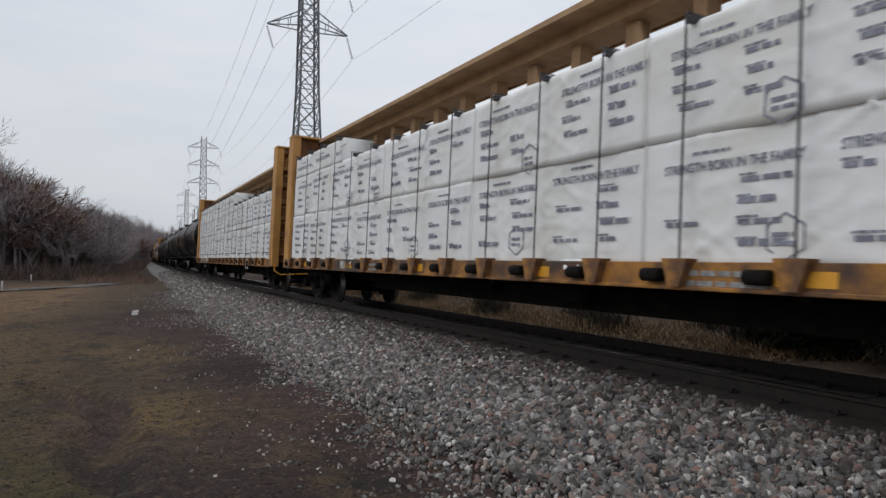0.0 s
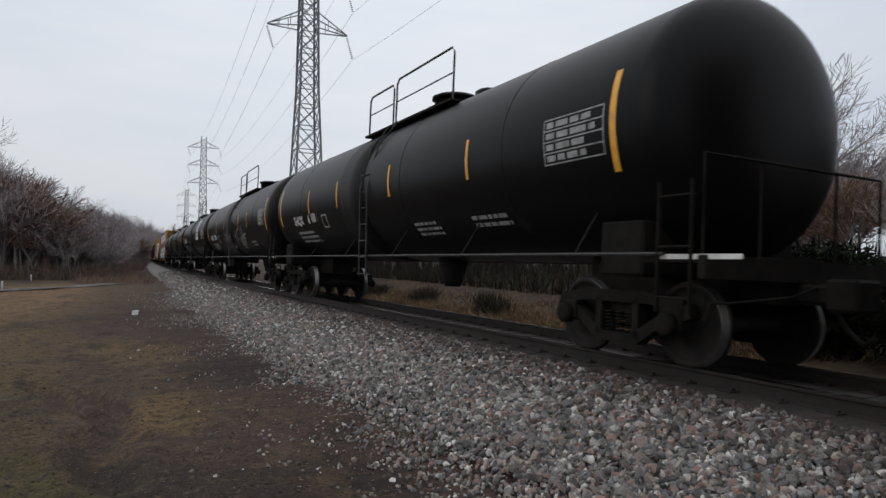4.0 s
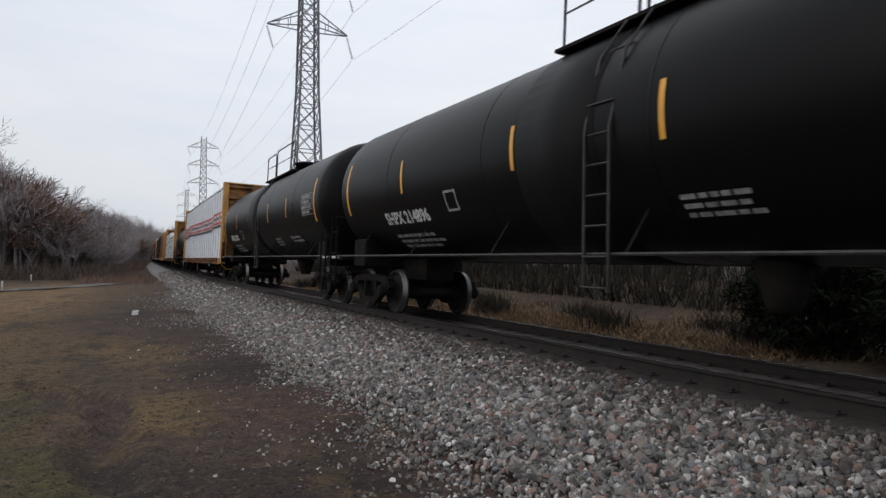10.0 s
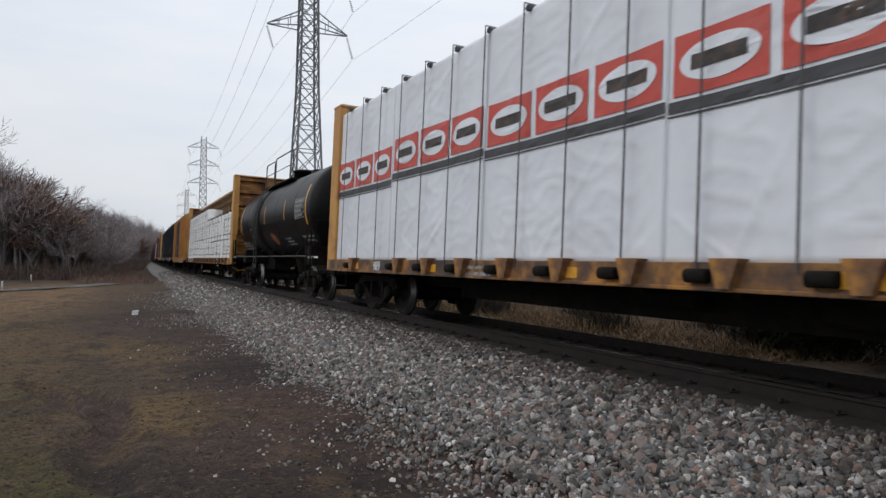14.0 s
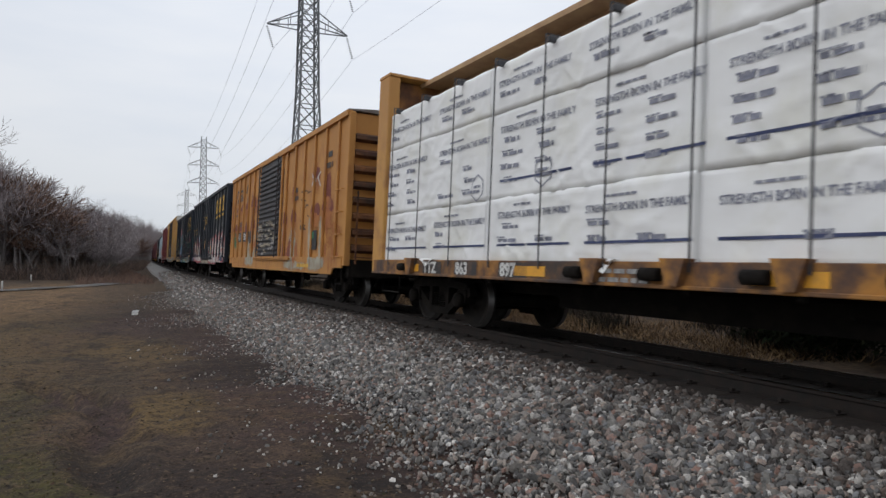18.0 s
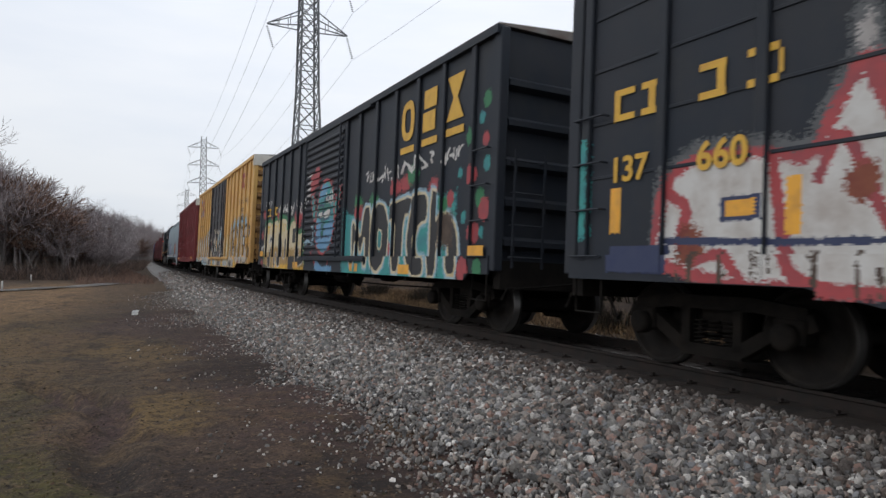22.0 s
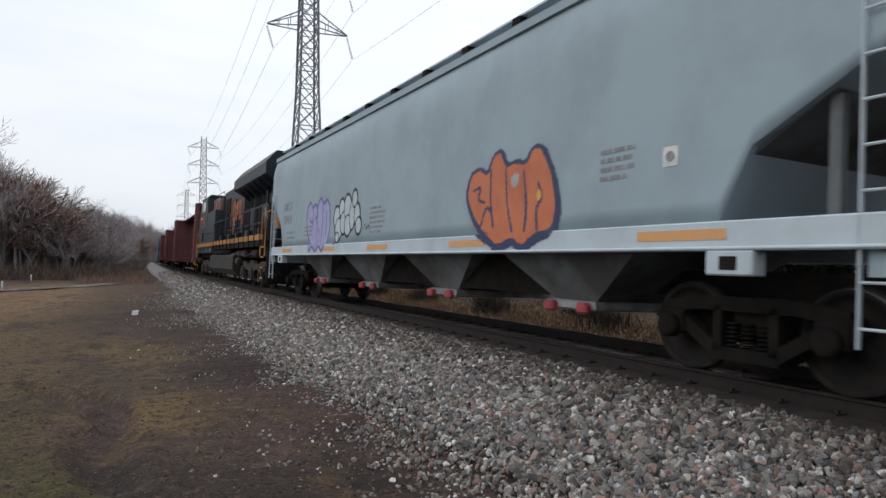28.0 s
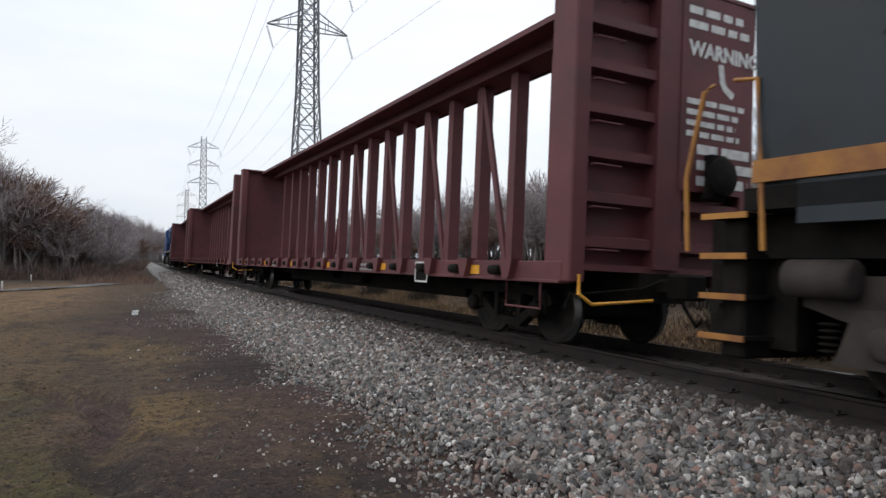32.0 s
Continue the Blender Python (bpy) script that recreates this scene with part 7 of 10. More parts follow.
PIECE = [[(-4.05, 0.8), (-4.1, 1.7), (-4.45, 2.15), (-5.1, 2.3), (-5.65, 2.42), (-5.95, 2.1), (-5.6, 1.9), (-4.9, 1.85), (-4.75, 1.5), (-5.5, 1.6), (-5.9, 1.4), (-5.8, 0.85)], [(-5.85, 0.85), (-5.9, 1.6), (-6.1, 2.3), (-6.7, 2.46), (-6.9, 2.0), (-6.6, 1.5), (-6.75, 0.85)],
         [(-6.7, 0.85), (-6.75, 1.9), (-7.0, 2.35), (-7.5, 2.25), (-7.6, 1.7), (-7.45, 0.85)], [(-7.5, 0.9), (-7.45, 2.2), (-8.0, 2.4), (-8.75, 2.3), (-8.8, 1.95), (-8.0, 1.9), (-8.05, 1.6), (-8.7, 1.5), (-8.7, 0.95)]]
for pts in PIECE:
    P.shape([(u - 0.06, v + 0.05) for u, v in pts], M_SPRAY_K, M_SPRAY_K, 0.1)
for pts in PIECE:
    P.shape(pts, M_BEIGE, M_SPRAY_K, 0.045)
for pts in ([(-4.5, 1.3), (-4.9, 1.75), (-5.3, 1.7)], [(-4.6, 1.7), (-4.8, 2.0), (-4.9, 1.9)], [(-6.2, 2.2), (-6.35, 1.6), (-6.2, 1.1)], [(-6.5, 2.3), (-6.6, 1.7), (-6.4, 1.2)], [(-7.0, 2.2), (-7.1, 1.6)], [(-7.7, 2.1), (-7.75, 1.3)], [(-5.2, 2.2), (-5.3, 1.95)], [(-5.0, 1.45), (-5.45, 1.4), (-5.2, 1.2), (-4.9, 1.3)]):
    P.line(pts, 0.07, M_SPRAY_K, 0.02)
for pts in ([(-6.0, 1.4), (-6.2, 1.9), (-6.3, 1.3)], [(-6.9, 1.2), (-7.15, 1.15), (-7.0, 0.9)], [(-7.6, 1.35), (-7.9, 1.3), (-7.8, 1.0)], [(-5.7, 1.75), (-5.9, 1.6), (-5.75, 1.2)]):
    P.fill(pts, M_GREYSPRAY, 0.03)
P.rect(-6.83, -7.52, 1.26, 1.98, M_OCHRE)
P.rect(-5.97, -6.6, 1.34, 1.55, M_OCHRE)
P.rect(-5.22, -5.72, 1.06, 1.18, M_REFLECT)
P.rect(-6.51, -6.72, 0.88, 1.02, M_PINKISH)
# over the door and the sill below it
q6 = random.Random(64)
for k in range(70):
    u, v, a = q6.uniform(-2.3, 2.2), 1.16 + 0.95 * q6.random() ** 1.3, q6.uniform(0.1, 0.45)
    P.fill([(u, v), (u + a * 0.3, v + q6.uniform(0.1, 0.4)), (u + a, v + q6.uniform(0.05, 0.4)), (u + a * 0.8, v - q6.uniform(0, 0.1))], (M_CREAM, M_SPRAY_W, M_GREYSPRAY, M_SPRAY_K, M_BEIGE, M_SKY, M_SPRAY_K, M_CREAM, M_MAROON)[k % 9], 0.04)
for k in range(14):
    u = q6.uniform(-2.2, 2.1)
    P.line([(u, q6.uniform(1.2, 1.6)), (u + q6.uniform(-0.2, 0.2), q6.uniform(1.7, 2.2))], 0.06, M_SPRAY_K if k % 3 else M_SPRAY_W, 0.03, 1)
P.tag(1.0, -0.4, 2.3, 2.65, M_PALE, 21, 0.08, 5)
P.tag(2.0, 1.2, 3.2, 3.6, M_DULL, 22, 0.04, 6)
P.tag(-0.8, -2.0, 2.35, 2.75, M_SPRAY_W, 23, 0.05, 5)
P.blob(-1.3, 2.2, 0.8, 0.3, M_SKY, 0.2, 0.3)
P.rect(-0.05, -0.17, 1.6, 2.12, M_REFLECT)
P.blob(-0.82, 2.35, 0.2, 0.2, M_SPRAY_W, 0.02, 0.05)
for k in range(16):
    P.blob(3.5 - k * 0.62, 0.88, 0.6, 0.26, (M_PALE, M_SPRAY_W, M_SKY, M_GOLD, M_GREYSPRAY, M_SPRAY_K)[k * 5 % 6], 0.1, 0.4)
P.streaks(-9, 9, 0.76, 1.5, M_DIRT, 0.14, 6)
P.finish(car, "grey-white graffiti letters edged in black on light blue")
lettering("car_mark", "TB OX", 0.44, side_at(7.9, 2.72, w - 0.05), M_LETTER, car, "black painted letters", 0.006)
lettering("car_number", "6 65 60 0", 0.40, side_at(8.4, 2.15, w - 0.05), M_LETTER, car, "black painted car number", 0.006)
lettering("door_words", "next", 0.28, side_at(8.1, 3.9, w - 0.05), M_LETTER, car, "small black words")
lettering("door_words", "load", 0.28, side_at(8.1, 3.65, w - 0.05), M_LETTER, car, "small black words")
bm, bm2 = bmesh.new(), bmesh.new()
for i, pts in enumerate(([(7.85, 3.72), (7.3, 4.0), (6.62, 4.55)], [(7.9, 4.3), (7.25, 4.1), (6.55, 3.85)])):
    stroke(bm, side_at(0, 0, w - 0.05 + 0.002 * i), [(-u, v) for u, v in pts], 0.17, 1)
part("painted_emblem", bm, M_PINKISH, car, "red part of a painted emblem")
for i, pts in enumerate(([(7.2, 4.62), (7.25, 4.1), (7.8, 3.5)], [(7.95, 4.58), (7.25, 4.1), (6.7, 3.5)])):
    stroke(bm2, side_at(0, 0, w - 0.045 + 0.002 * i), [(-u, v) for u, v in pts], 0.15, 1)
part("painted_emblem", bm2, M_EMBLEM, car, "blue part of a painted emblem")
stroke(stroke(bm := bmesh.new(), side_at(-6.5, 3.95, w - 0.05), [(0, 0.5), (0.6, 0.52)], 0.17, 0), side_at(-6.5, 3.95, w - 0.046), [(0.3, 0.5), (0.3, 0)], 0.15, 0)
stroke(bm, side_at(-6.5, 3.95, w - 0.044), [(0.6, 0), (1.25, 0.55)], 0.14, 0)
stroke(bm, side_at(-6.5, 3.95, w - 0.042), [(0.7, 0.52), (1.15, 0)], 0.14, 0)
part("painted_emblem", bm, M_PINKISH, car, "red part of a painted emblem")
bm = bmesh.new()
fine_print(bm, side_at(-6.63, 2.66, w - 0.05), 0, 0, 1, 1.0, 0.17, q)
lettering("slogan", "Railcar Pooling", 0.34, side_at(-6.15, 3.32, w - 0.05), M_LETTER, car, "black painted words")
lettering("slogan", "Experts", 0.34, side_at(-6.55, 3.0, w - 0.05), M_LETTER, car, "black painted words")
fine_print(bm, side_at(1.9, 4.2, w + 0.06), 0, 0, 5, 0.6, 0.06, q)
fine_print(bm, side_at(-0.6, 4.2, w + 0.06), 0, 0, 5, 0.6, 0.06, q)
part("fine_print", bm, M_LETTER, car)
part("reflective_stripe", sheet(sheet(sheet(bmesh.new(), side_at(-8.25, 1.35, w - 0.02), 0, 0.14, 0, 0.85), side_at(-7.55, 1.02, w - 0.02), 0, 0.5, 0, 0.2), side_at(-4.9, 1.05, w - 0.02), 0, 0.35, 0, 0.15), M_REFLECT, car, "yellow label")
part("notice_board", sheet(bmesh.new(), side_at(-7.5, 1.6, w - 0.03), 0, 0.5, 0, 0.42), M_LETTER, car, "framed notice board")
part("notice_label", sheet(bmesh.new(), side_at(-7.54, 1.64, w - 0.026), 0, 0.42, 0, 0.3), M_SPRAY_W, car)

# the red boxcar
car, w, h = boxcar(107.45, 123.3, "tall oxide-red boxcar with faint white stencils and a ribbed end", M_BOX_RED, (-1.5, 1.6), M_BOX_RED, 0.84, 4.95, end_mat=M_BOX_RED, white_cap=True, rib=1.05, door_style="plain")
lettering("car_mark", "NOKL", 0.42, side_at(6.35, 2.85, w - 0.05), M_WHITE, car, "white stencilled letters", 0.012)
lettering("car_number", "5606", 0.40, side_at(6.3, 2.15, w - 0.05), M_WHITE, car, "white stencilled car number", 0.012)
lettering("car_number", "64", 0.40, side_at(4.85, 2.2, w - 0.05), M_WHITE, car, "white stencilled car number", 0.012)
bm = bmesh.new()
fine_print(bm, side_at(6.4, 1.85, w - 0.05), 0, 0, 2, 1.3, 0.1, q)
fine_print(bm, side_at(-4.6, 2.7, w - 0.05), 0, 0, 6, 0.5, 0.05, q, 2.4)
fine_print(bm, side_at(-5.8, 2.7, w - 0.05), 0, 0, 6, 0.4, 0.05, q, 2.4)
stroke(bm, side_at(-1.8, 2.15, w - 0.05), [(0, 0), (0.2, 0.25), (0.35, 0), (0.55, 0.3), (0.7, 0.0), (1.2, 0.25), (1.4, 0.0)], 0.06, 0)
stroke(bm, side_at(-4.4, 2.2, w - 0.05), [(0, 0), (0.4, 0.15), (0.5, 0), (2.0, 0.15)], 0.07, 0)
for k in range(5):
    stroke(bm, side_at(6.3, 3.4, w - 0.05), [(q.uniform(0, 0.9), q.uniform(0, 0.8)) for _ in range(4)], 0.035)
part("chalk_marks", bm, M_DULL, car, "white chalked marks and stencil print")
part("reflective_stripe", sheet(sheet(sheet(bmesh.new(), side_at(6.4, 1.0, w + 0.0), 0, 1.4, 0, 0.14), side_at(-6.2, 1.05, w), 0, 0.6, 0, 0.16), side_at(6.0, 1.4, w), 0, 0.6, 0, 0.18), M_REFLECT, car, "yellow reflective stripe")
# ------------------------------------------------------------------ the covered hopper
def covered_hopper(s0, s1):
    L = s1 - s0
    h = L / 2
    car = thing("covered_hopper", "pale grey covered hopper car with orange and lilac graffiti", "hopper car")
    wheels = []
    zt, w = 4.42, 1.5
    # bulging side sheets: outline along the car, cut back below at both ends
    bm = bmesh.new()
    cols = np.linspace(-h - 0.1, h + 0.1, 60)
    zs = np.linspace(1.45, zt, 14)
    grid = {}
    for sgn in (-1, 1):
        for i, y in enumerate(cols):
            low = 1.45
            d = h + 0.1 - abs(y)
            if d < 0.1:
                low = 2.95
            elif d < (1.75 if y < 0 else 1.4):
                low = 2.95 - (d - 0.1) / (1.65 if y < 0 else 1.3) * 0.85
            for j, z in enumerate(zs):
                zz = low + (zt - low) * j / 13
                x = 1.5 - 0.16 * max(0, (zz - 3.7) / 0.72) ** 2
                grid[sgn, i, j] = bm.verts.new((sgn * x, y, zz))
    for sgn in (-1, 1):
        for i in range(59):
            for j in range(13):
                f = bm.faces.new((grid[sgn, i, j], grid[sgn, i + 1, j], grid[sgn, i + 1, j + 1], grid[sgn, i, j + 1]))
                f.smooth = True
    for i in range(59):
        bm.faces.new((grid[-1, i, 0], grid[1, i, 0], grid[1, i + 1, 0], grid[-1, i + 1, 0]))
    for i in (0, 59):
        for j in range(13):
            bm.faces.new((grid[-1, i, j], grid[1, i, j], grid[1, i, j + 1], grid[-1, i, j + 1]))
    bmesh.ops.recalc_face_normals(bm, faces=bm.faces[:])
    part("body", bm, M_GREY, car, "smooth pale grey side sheets")
    part("roof", extrude(bmesh.new(), [(-1.36, zt - 0.02), (-1.42, zt + 0.03), (-0.7, zt + 0.17), (0.7, zt + 0.17), (1.42, zt + 0.03), (1.36, zt - 0.02)], -h - 0.1, h + 0.1, "y"), M_GREY, car)
    part("eave_band", boxes((-1.44, -1.30, -h - 0.1, h + 0.1, zt - 0.12, zt + 0.0), (1.30, 1.44, -h - 0.1, h + 0.1, zt - 0.12, zt + 0.0)), M_GREY, car)
    part("running_board", boxes((-1.25, -0.8, -h - 0.1, h + 0.1, zt + 0.24, zt + 0.27), (0.8, 1.25, -h - 0.1, h + 0.1, zt + 0.24, zt + 0.27)), M_GREY_LIGHT, car)
    for y in np.arange(-h + 1.2, h - 0.8, 1.55):
        part("board_bracket", boxes((-1.28, -0.78, y - 0.1, y + 0.1, zt + 0.1, zt + 0.24)), M_UNDER, car)
    for k, y in enumerate(np.linspace(-h + 2.0, h - 2.0, 10)):
        part("roof_hatch", boxes((-0.4, 0.4, y - 0.55, y + 0.55, zt + 0.15, zt + 0.3), bevel=0.03), M_GREY, car)
    for e in (-1, 1):
        part("side_sill", boxes((e * 1.5 - 0.07, e * 1.5 + 0.07, -h + 0.4, h - 0.4, 1.2, 1.47), (e * 1.5 - 0.1, e * 1.5 + 0.1, -h + 0.4, h - 0.4, 1.2, 1.24), bevel=0.015), M_GREY_LIGHT, car, "broad pale side sill")
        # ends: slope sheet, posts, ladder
        # end sheet and posts take the grey that has shade painted in
        part("slope_sheet", extrude(bmesh.new(), [(e * (h - 0.05), 2.98), (e * (h - 2.6), 1.5), (e * (h - 2.65), 1.55), (e * (h - 0.1), 3.03)], -1.42, 1.42), M_BAY, car, "sloping end sheet with grime and shade in its colour")
        for x in (-1, 1):
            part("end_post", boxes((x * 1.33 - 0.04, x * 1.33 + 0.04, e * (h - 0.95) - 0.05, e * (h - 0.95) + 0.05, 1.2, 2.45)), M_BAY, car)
        part("end_sill", boxes((-1.5, 1.5, min(e * (h - 0.6), e * (h - 0.1)), max(e * (h - 0.6), e * (h - 0.1)), 1.0, 1.25)), M_GREY, car)
        part("crossover_platform", boxes((-1.45, 1.45, min(e * (h - 0.1), e * (h + 0.15)), max(e * (h - 0.1), e * (h + 0.15)), 1.2, 1.24)), M_SILVER, car)
        ladder(car, 1.5, e * (h - 0.4), 0.62, 2.98, 8, M_GREY_LIGHT, 0.46, 0.05, True)
        ladder(car, -1.2, e * (h + 0.2) - (0.0 if e < 0 else 0.1), 1.4, zt - 0.4, 8, M_GREY_LIGHT, 0.44, 0.04, True, "end_ladder", "end")
        part("jacking_pad", boxes((-1.6, -1.42, e * (h - 1.75) - 0.25, e * (h - 1.75) + 0.25, 0.98, 1.2), bevel=0.015), M_GREY_LIGHT, car)
        part("jacking_hole", boxes((-1.606, -1.59, e * (h - 1.75) - 0.09, e * (h - 1.75) + 0.09, 1.03, 1.15)), M_UNDER, car)
        bogie(car, e * (h - 2.0), wheels)
    part("brake_cylinder", lathe(bmesh.new(), [(-0.3, 0.08), (-0.28, 0.17), (0.3, 0.17), (0.34, 0.06)], "x", 14, (-0.4, -h + 0.75, 1.55)), M_UNDER, car)
    part("brake_wheel", lathe(bmesh.new(), [(0, 0.05), (-0.02, 0.25), (-0.06, 0.27), (-0.09, 0.05)], "y", 18, (0.9, -h + 0.1, 2.5)), M_UNDER, car)
    part("brake_pipe", rod(bmesh.new(), [(-1.0, -h + 0.5, 1.3), (-0.9, -h + 0.8, 1.7), (0.2, -h + 0.9, 1.8), (0.8, -h + 0.4, 2.2)], 0.025), M_SILVER, car)
    # four discharge bays, grime and shade both in their darker grey
    for y in (-5.4, -1.8, 1.8, 5.4):
        bm = bmesh.new()
        top = [bm.verts.new((x, y + yy, 1.46)) for x, yy in ((-1.4, -1.75), (1.4, -1.75), (1.4, 1.75), (-1.4, 1.75))]
        bot = [bm.verts.new((x, y + yy, 0.62)) for x, yy in ((-1.0, -0.42), (1.0, -0.42), (1.0, 0.42), (-1.0, 0.42))]
        for k in range(4):
            bm.faces.new((top[k], top[(k + 1) % 4], bot[(k + 1) % 4], bot[k]))
        bm.faces.new(bot)
        bm.faces.new(top[::-1])
        bmesh.ops.recalc_face_normals(bm, faces=bm.faces[:])
        part("discharge_bay", bm, M_BAY, car, "grey discharge bay darkened by grime and painted shade")
        part("outlet_gate", boxes((-1.1, 1.1, y - 0.5, y + 0.5, 0.5, 0.62), bevel=0.02), M_SILVER, car)
        for k in (-0.34, 0.34):
            part("gate_capstan", boxes((-1.2, -1.08, y + k - 0.1, y + k + 0.1, 0.46, 0.6), bevel=0.03), M_PINKISH, car, "red gate-opening gear")
    part("centre_sill", boxes((-0.25, 0.25, -h + 0.2, h - 0.2, 0.75, 1.05)), M_UNDER, car)
    # black boxes added between the bays, for the inner sheets and the shadow there
    for y in (-3.6, 0.0, 3.6):
        part("partition", boxes((-1.0, 1.0, y - 1.25, y + 1.25, 0.66, 1.44)), M_UNDER, car)
    # markings and paintings
    q = random.Random(77)
    # the side leans in at the top; the paintings keep to its flat lower part
    pl = side_at(0, 0, 1.5)

    SKIN.update(half=99, cut=0, z0=0.5, w=1.5, posts=[], door=(98, 99), style="plain", dz=(0, 1), sill=1.475, lip=0.073)
    P = Paint(-5.9, 5.95, 1.22, 2.8, 0.014, 40)
    FAN = [(-3.28, 2.09), (-3.4, 2.4), (-3.64, 2.48), (-3.9, 2.36), (-4.05, 2.62), (-4.25, 2.67), (-4.4, 2.42), (-4.66, 2.46), (-4.88, 2.4), (-5.05, 2.6), (-5.25, 2.58), (-5.5, 2.2), (-5.62, 1.8), (-5.56, 1.5), (-5.2, 1.4), (-4.95, 1.26), (-4.7, 1.4), (-4.35, 1.27), (-4.0, 1.45), (-3.8, 1.5), (-3.5, 1.75)]
    P.ring([(u - 0.03, v - 0.03) for u, v in FAN], 0.12, M_NAVY, 0.03)
    P.shape(FAN, M_ORANGE, M_NAVY, 0.06)
    for pts in ([(-3.5, 2.15), (-3.75, 2.2), (-3.62, 2.0), (-3.85, 1.95)], [(-4.0, 2.4), (-4.0, 2.0), (-4.1, 1.6)], [(-4.4, 2.4), (-4.45, 1.9), (-4.6, 1.5)], [(-4.85, 2.3), (-4.95, 1.8), (-4.9, 1.5)], [(-3.75, 1.6), (-3.9, 1.9), (-4.05, 1.8)], [(-5.2, 2.1), (-5.3, 1.9), (-5.15, 1.8), (-5.2, 1.5)]):
        P.line(pts, 0.045, M_NAVY, 0.02)
    P.blob(-4.63, 2.2, 0.22, 0.2, M_GREYSPRAY, 0.05, 0.3)
    P.blob(-5.22, 1.95, 0.1, 0.14, M_GOLD, 0.02, 0.1)
    LILAC = [(5.68, 1.9), (5.76, 2.3), (5.65, 2.55), (5.41, 2.64), (5.2, 2.45), (4.97, 2.57), (4.78, 2.45), (4.62, 2.62), (4.45, 2.69), (4.25, 2.5), (3.93, 2.62), (3.7, 2.4), (3.62, 1.9), (3.75, 1.6), (4.0, 1.27), (4.3, 1.45), (4.6, 1.27), (4.9, 1.45), (5.2, 1.27), (5.3, 1.55), (5.5, 1.65)]
    P.shape(LILAC, M_LILAC, M_VIOLET, 0.07)
    for pts in ([(5.45, 2.2), (5.3, 2.05), (5.1, 2.15)], [(5.2, 2.45), (5.1, 2.1), (5.25, 1.8), (5.1, 1.6)], [(4.78, 2.45), (4.7, 2.0), (4.75, 1.5)], [(4.95, 2.15), (4.85, 2.25), (4.82, 2.05)], [(4.3, 2.5), (4.25, 2.0), (4.35, 1.5)], [(3.95, 2.3), (3.95, 1.7)], [(4.6, 1.9), (4.5, 1.75), (4.55, 1.55)]):
        P.line(pts, 0.05, M_VIOLET, 0.02)
    BUBBLES = ((3.12, 2.1, 0.42, 0.5), (2.95, 1.82, 0.5, 0.5), (2.75, 2.3, 0.36, 0.4), (2.62, 1.95, 0.42, 0.5), (2.35, 2.3, 0.46, 0.56), (2.3, 1.88, 0.44, 0.46), (2.02, 2.1, 0.34, 0.66), (1.88, 2.46, 0.3, 0.36), (1.7, 2.1, 0.36, 0.46), (1.58, 1.85, 0.36, 0.36), (3.05, 1.62, 0.24, 0.24))
    for u, v, a, b in BUBBLES:
        P.blob(u, v, a + 0.12, b + 0.12, M_SPRAY_K, 0.01, 0.06)
    for u, v, a, b in BUBBLES:
        P.blob(u, v, a + 0.06, b + 0.06, M_SPRAY_K, 0.01, 0.05)
        P.blob(u, v, a - 0.02, b - 0.02, M_GREY_LIGHT, 0.01, 0.05)
    P.line([(1.3, 1.75), (1.15, 1.9), (1.1, 1.72), (0.95, 1.86), (0.9, 1.74)], 0.03, M_SPRAY_K, 0.01)
    P.finish(car, "orange, white and lilac bubble-shaped graffiti")
    lettering("car_mark", "AMCX", 0.36, side_at(8.42, 2.56, 1.5), M_STENCIL, car, "grey stencilled letters", 0.01)
    lettering("car_number", "109431", 0.36, side_at(8.42, 2.16, 1.5), M_STENCIL, car, "grey stencilled car number", 0.01)
    bm = bmesh.new()
    fine_print(bm, side_at(7.9, 1.85, 1.5), 0, 0, 2, 1.0, 0.07, q, 2.2)
    fine_print(bm, side_at(6.0, 1.95, 1.5), 0, 0, 3, 0.9, 0.05, q, 2.2)
    fine_print(bm, side_at(0.9, 2.15, 1.5), 0, 0, 6, 0.9, 0.05, q, 2.0)
    fine_print(bm, side_at(-6.4, 2.3, 1.5), 0, 0, 4, 0.55, 0.05, q, 2.0)
    part("fine_print", bm, M_STENCIL, car)
    part("label", sheet(bmesh.new(), side_at(-7.35, 2.05, 1.5), 0, 0.2, 0, 0.2), M_WHITE, car)
    part("label_dot", blob(bmesh.new(), side_at(-7.35, 2.05, 1.506), 0.1, 0.1, 0.11, 0.11, q, 12, 0), M_STENCIL, car)
    for y in (-7.6, -3.4, 0.3, 3.6, 7.6):
        part("reflective_stripe", sheet(bmesh.new(), side_at(y + 0.5, 1.3, 1.57), 0, 1.1, 0, 0.1), M_ORANGE_TAPE, car, "faded orange reflective stripe")
    couplers(car, L - 0.2)
    TRAIN.append((car, (s0 + s1) / 2, h - 2.0, wheels))


M_GREY_LIGHT = material("pale_grey_sill_paint", (0.44, 0.51, 0.55), 0.55, 0, (0.37, 0.42, 0.45), 1.5, 0.4, bump=0.04)
M_VIOLET = material("violet_spray_outline", (0.13, 0.12, 0.27), 0.6, 0, (0.10, 0.10, 0.22), 3, 0.4, bump=0.02)
M_STENCIL = material("grey_stencil_paint", (0.17, 0.18, 0.19), 0.65, 0, (0.26, 0.27, 0.28), 7, 0.4, bump=0.02)
M_ORANGE_TAPE = material("faded_orange_tape", (0.62, 0.30, 0.10), 0.5, 0, (0.5, 0.3, 0.16), 5, 0.4, bump=0.02)
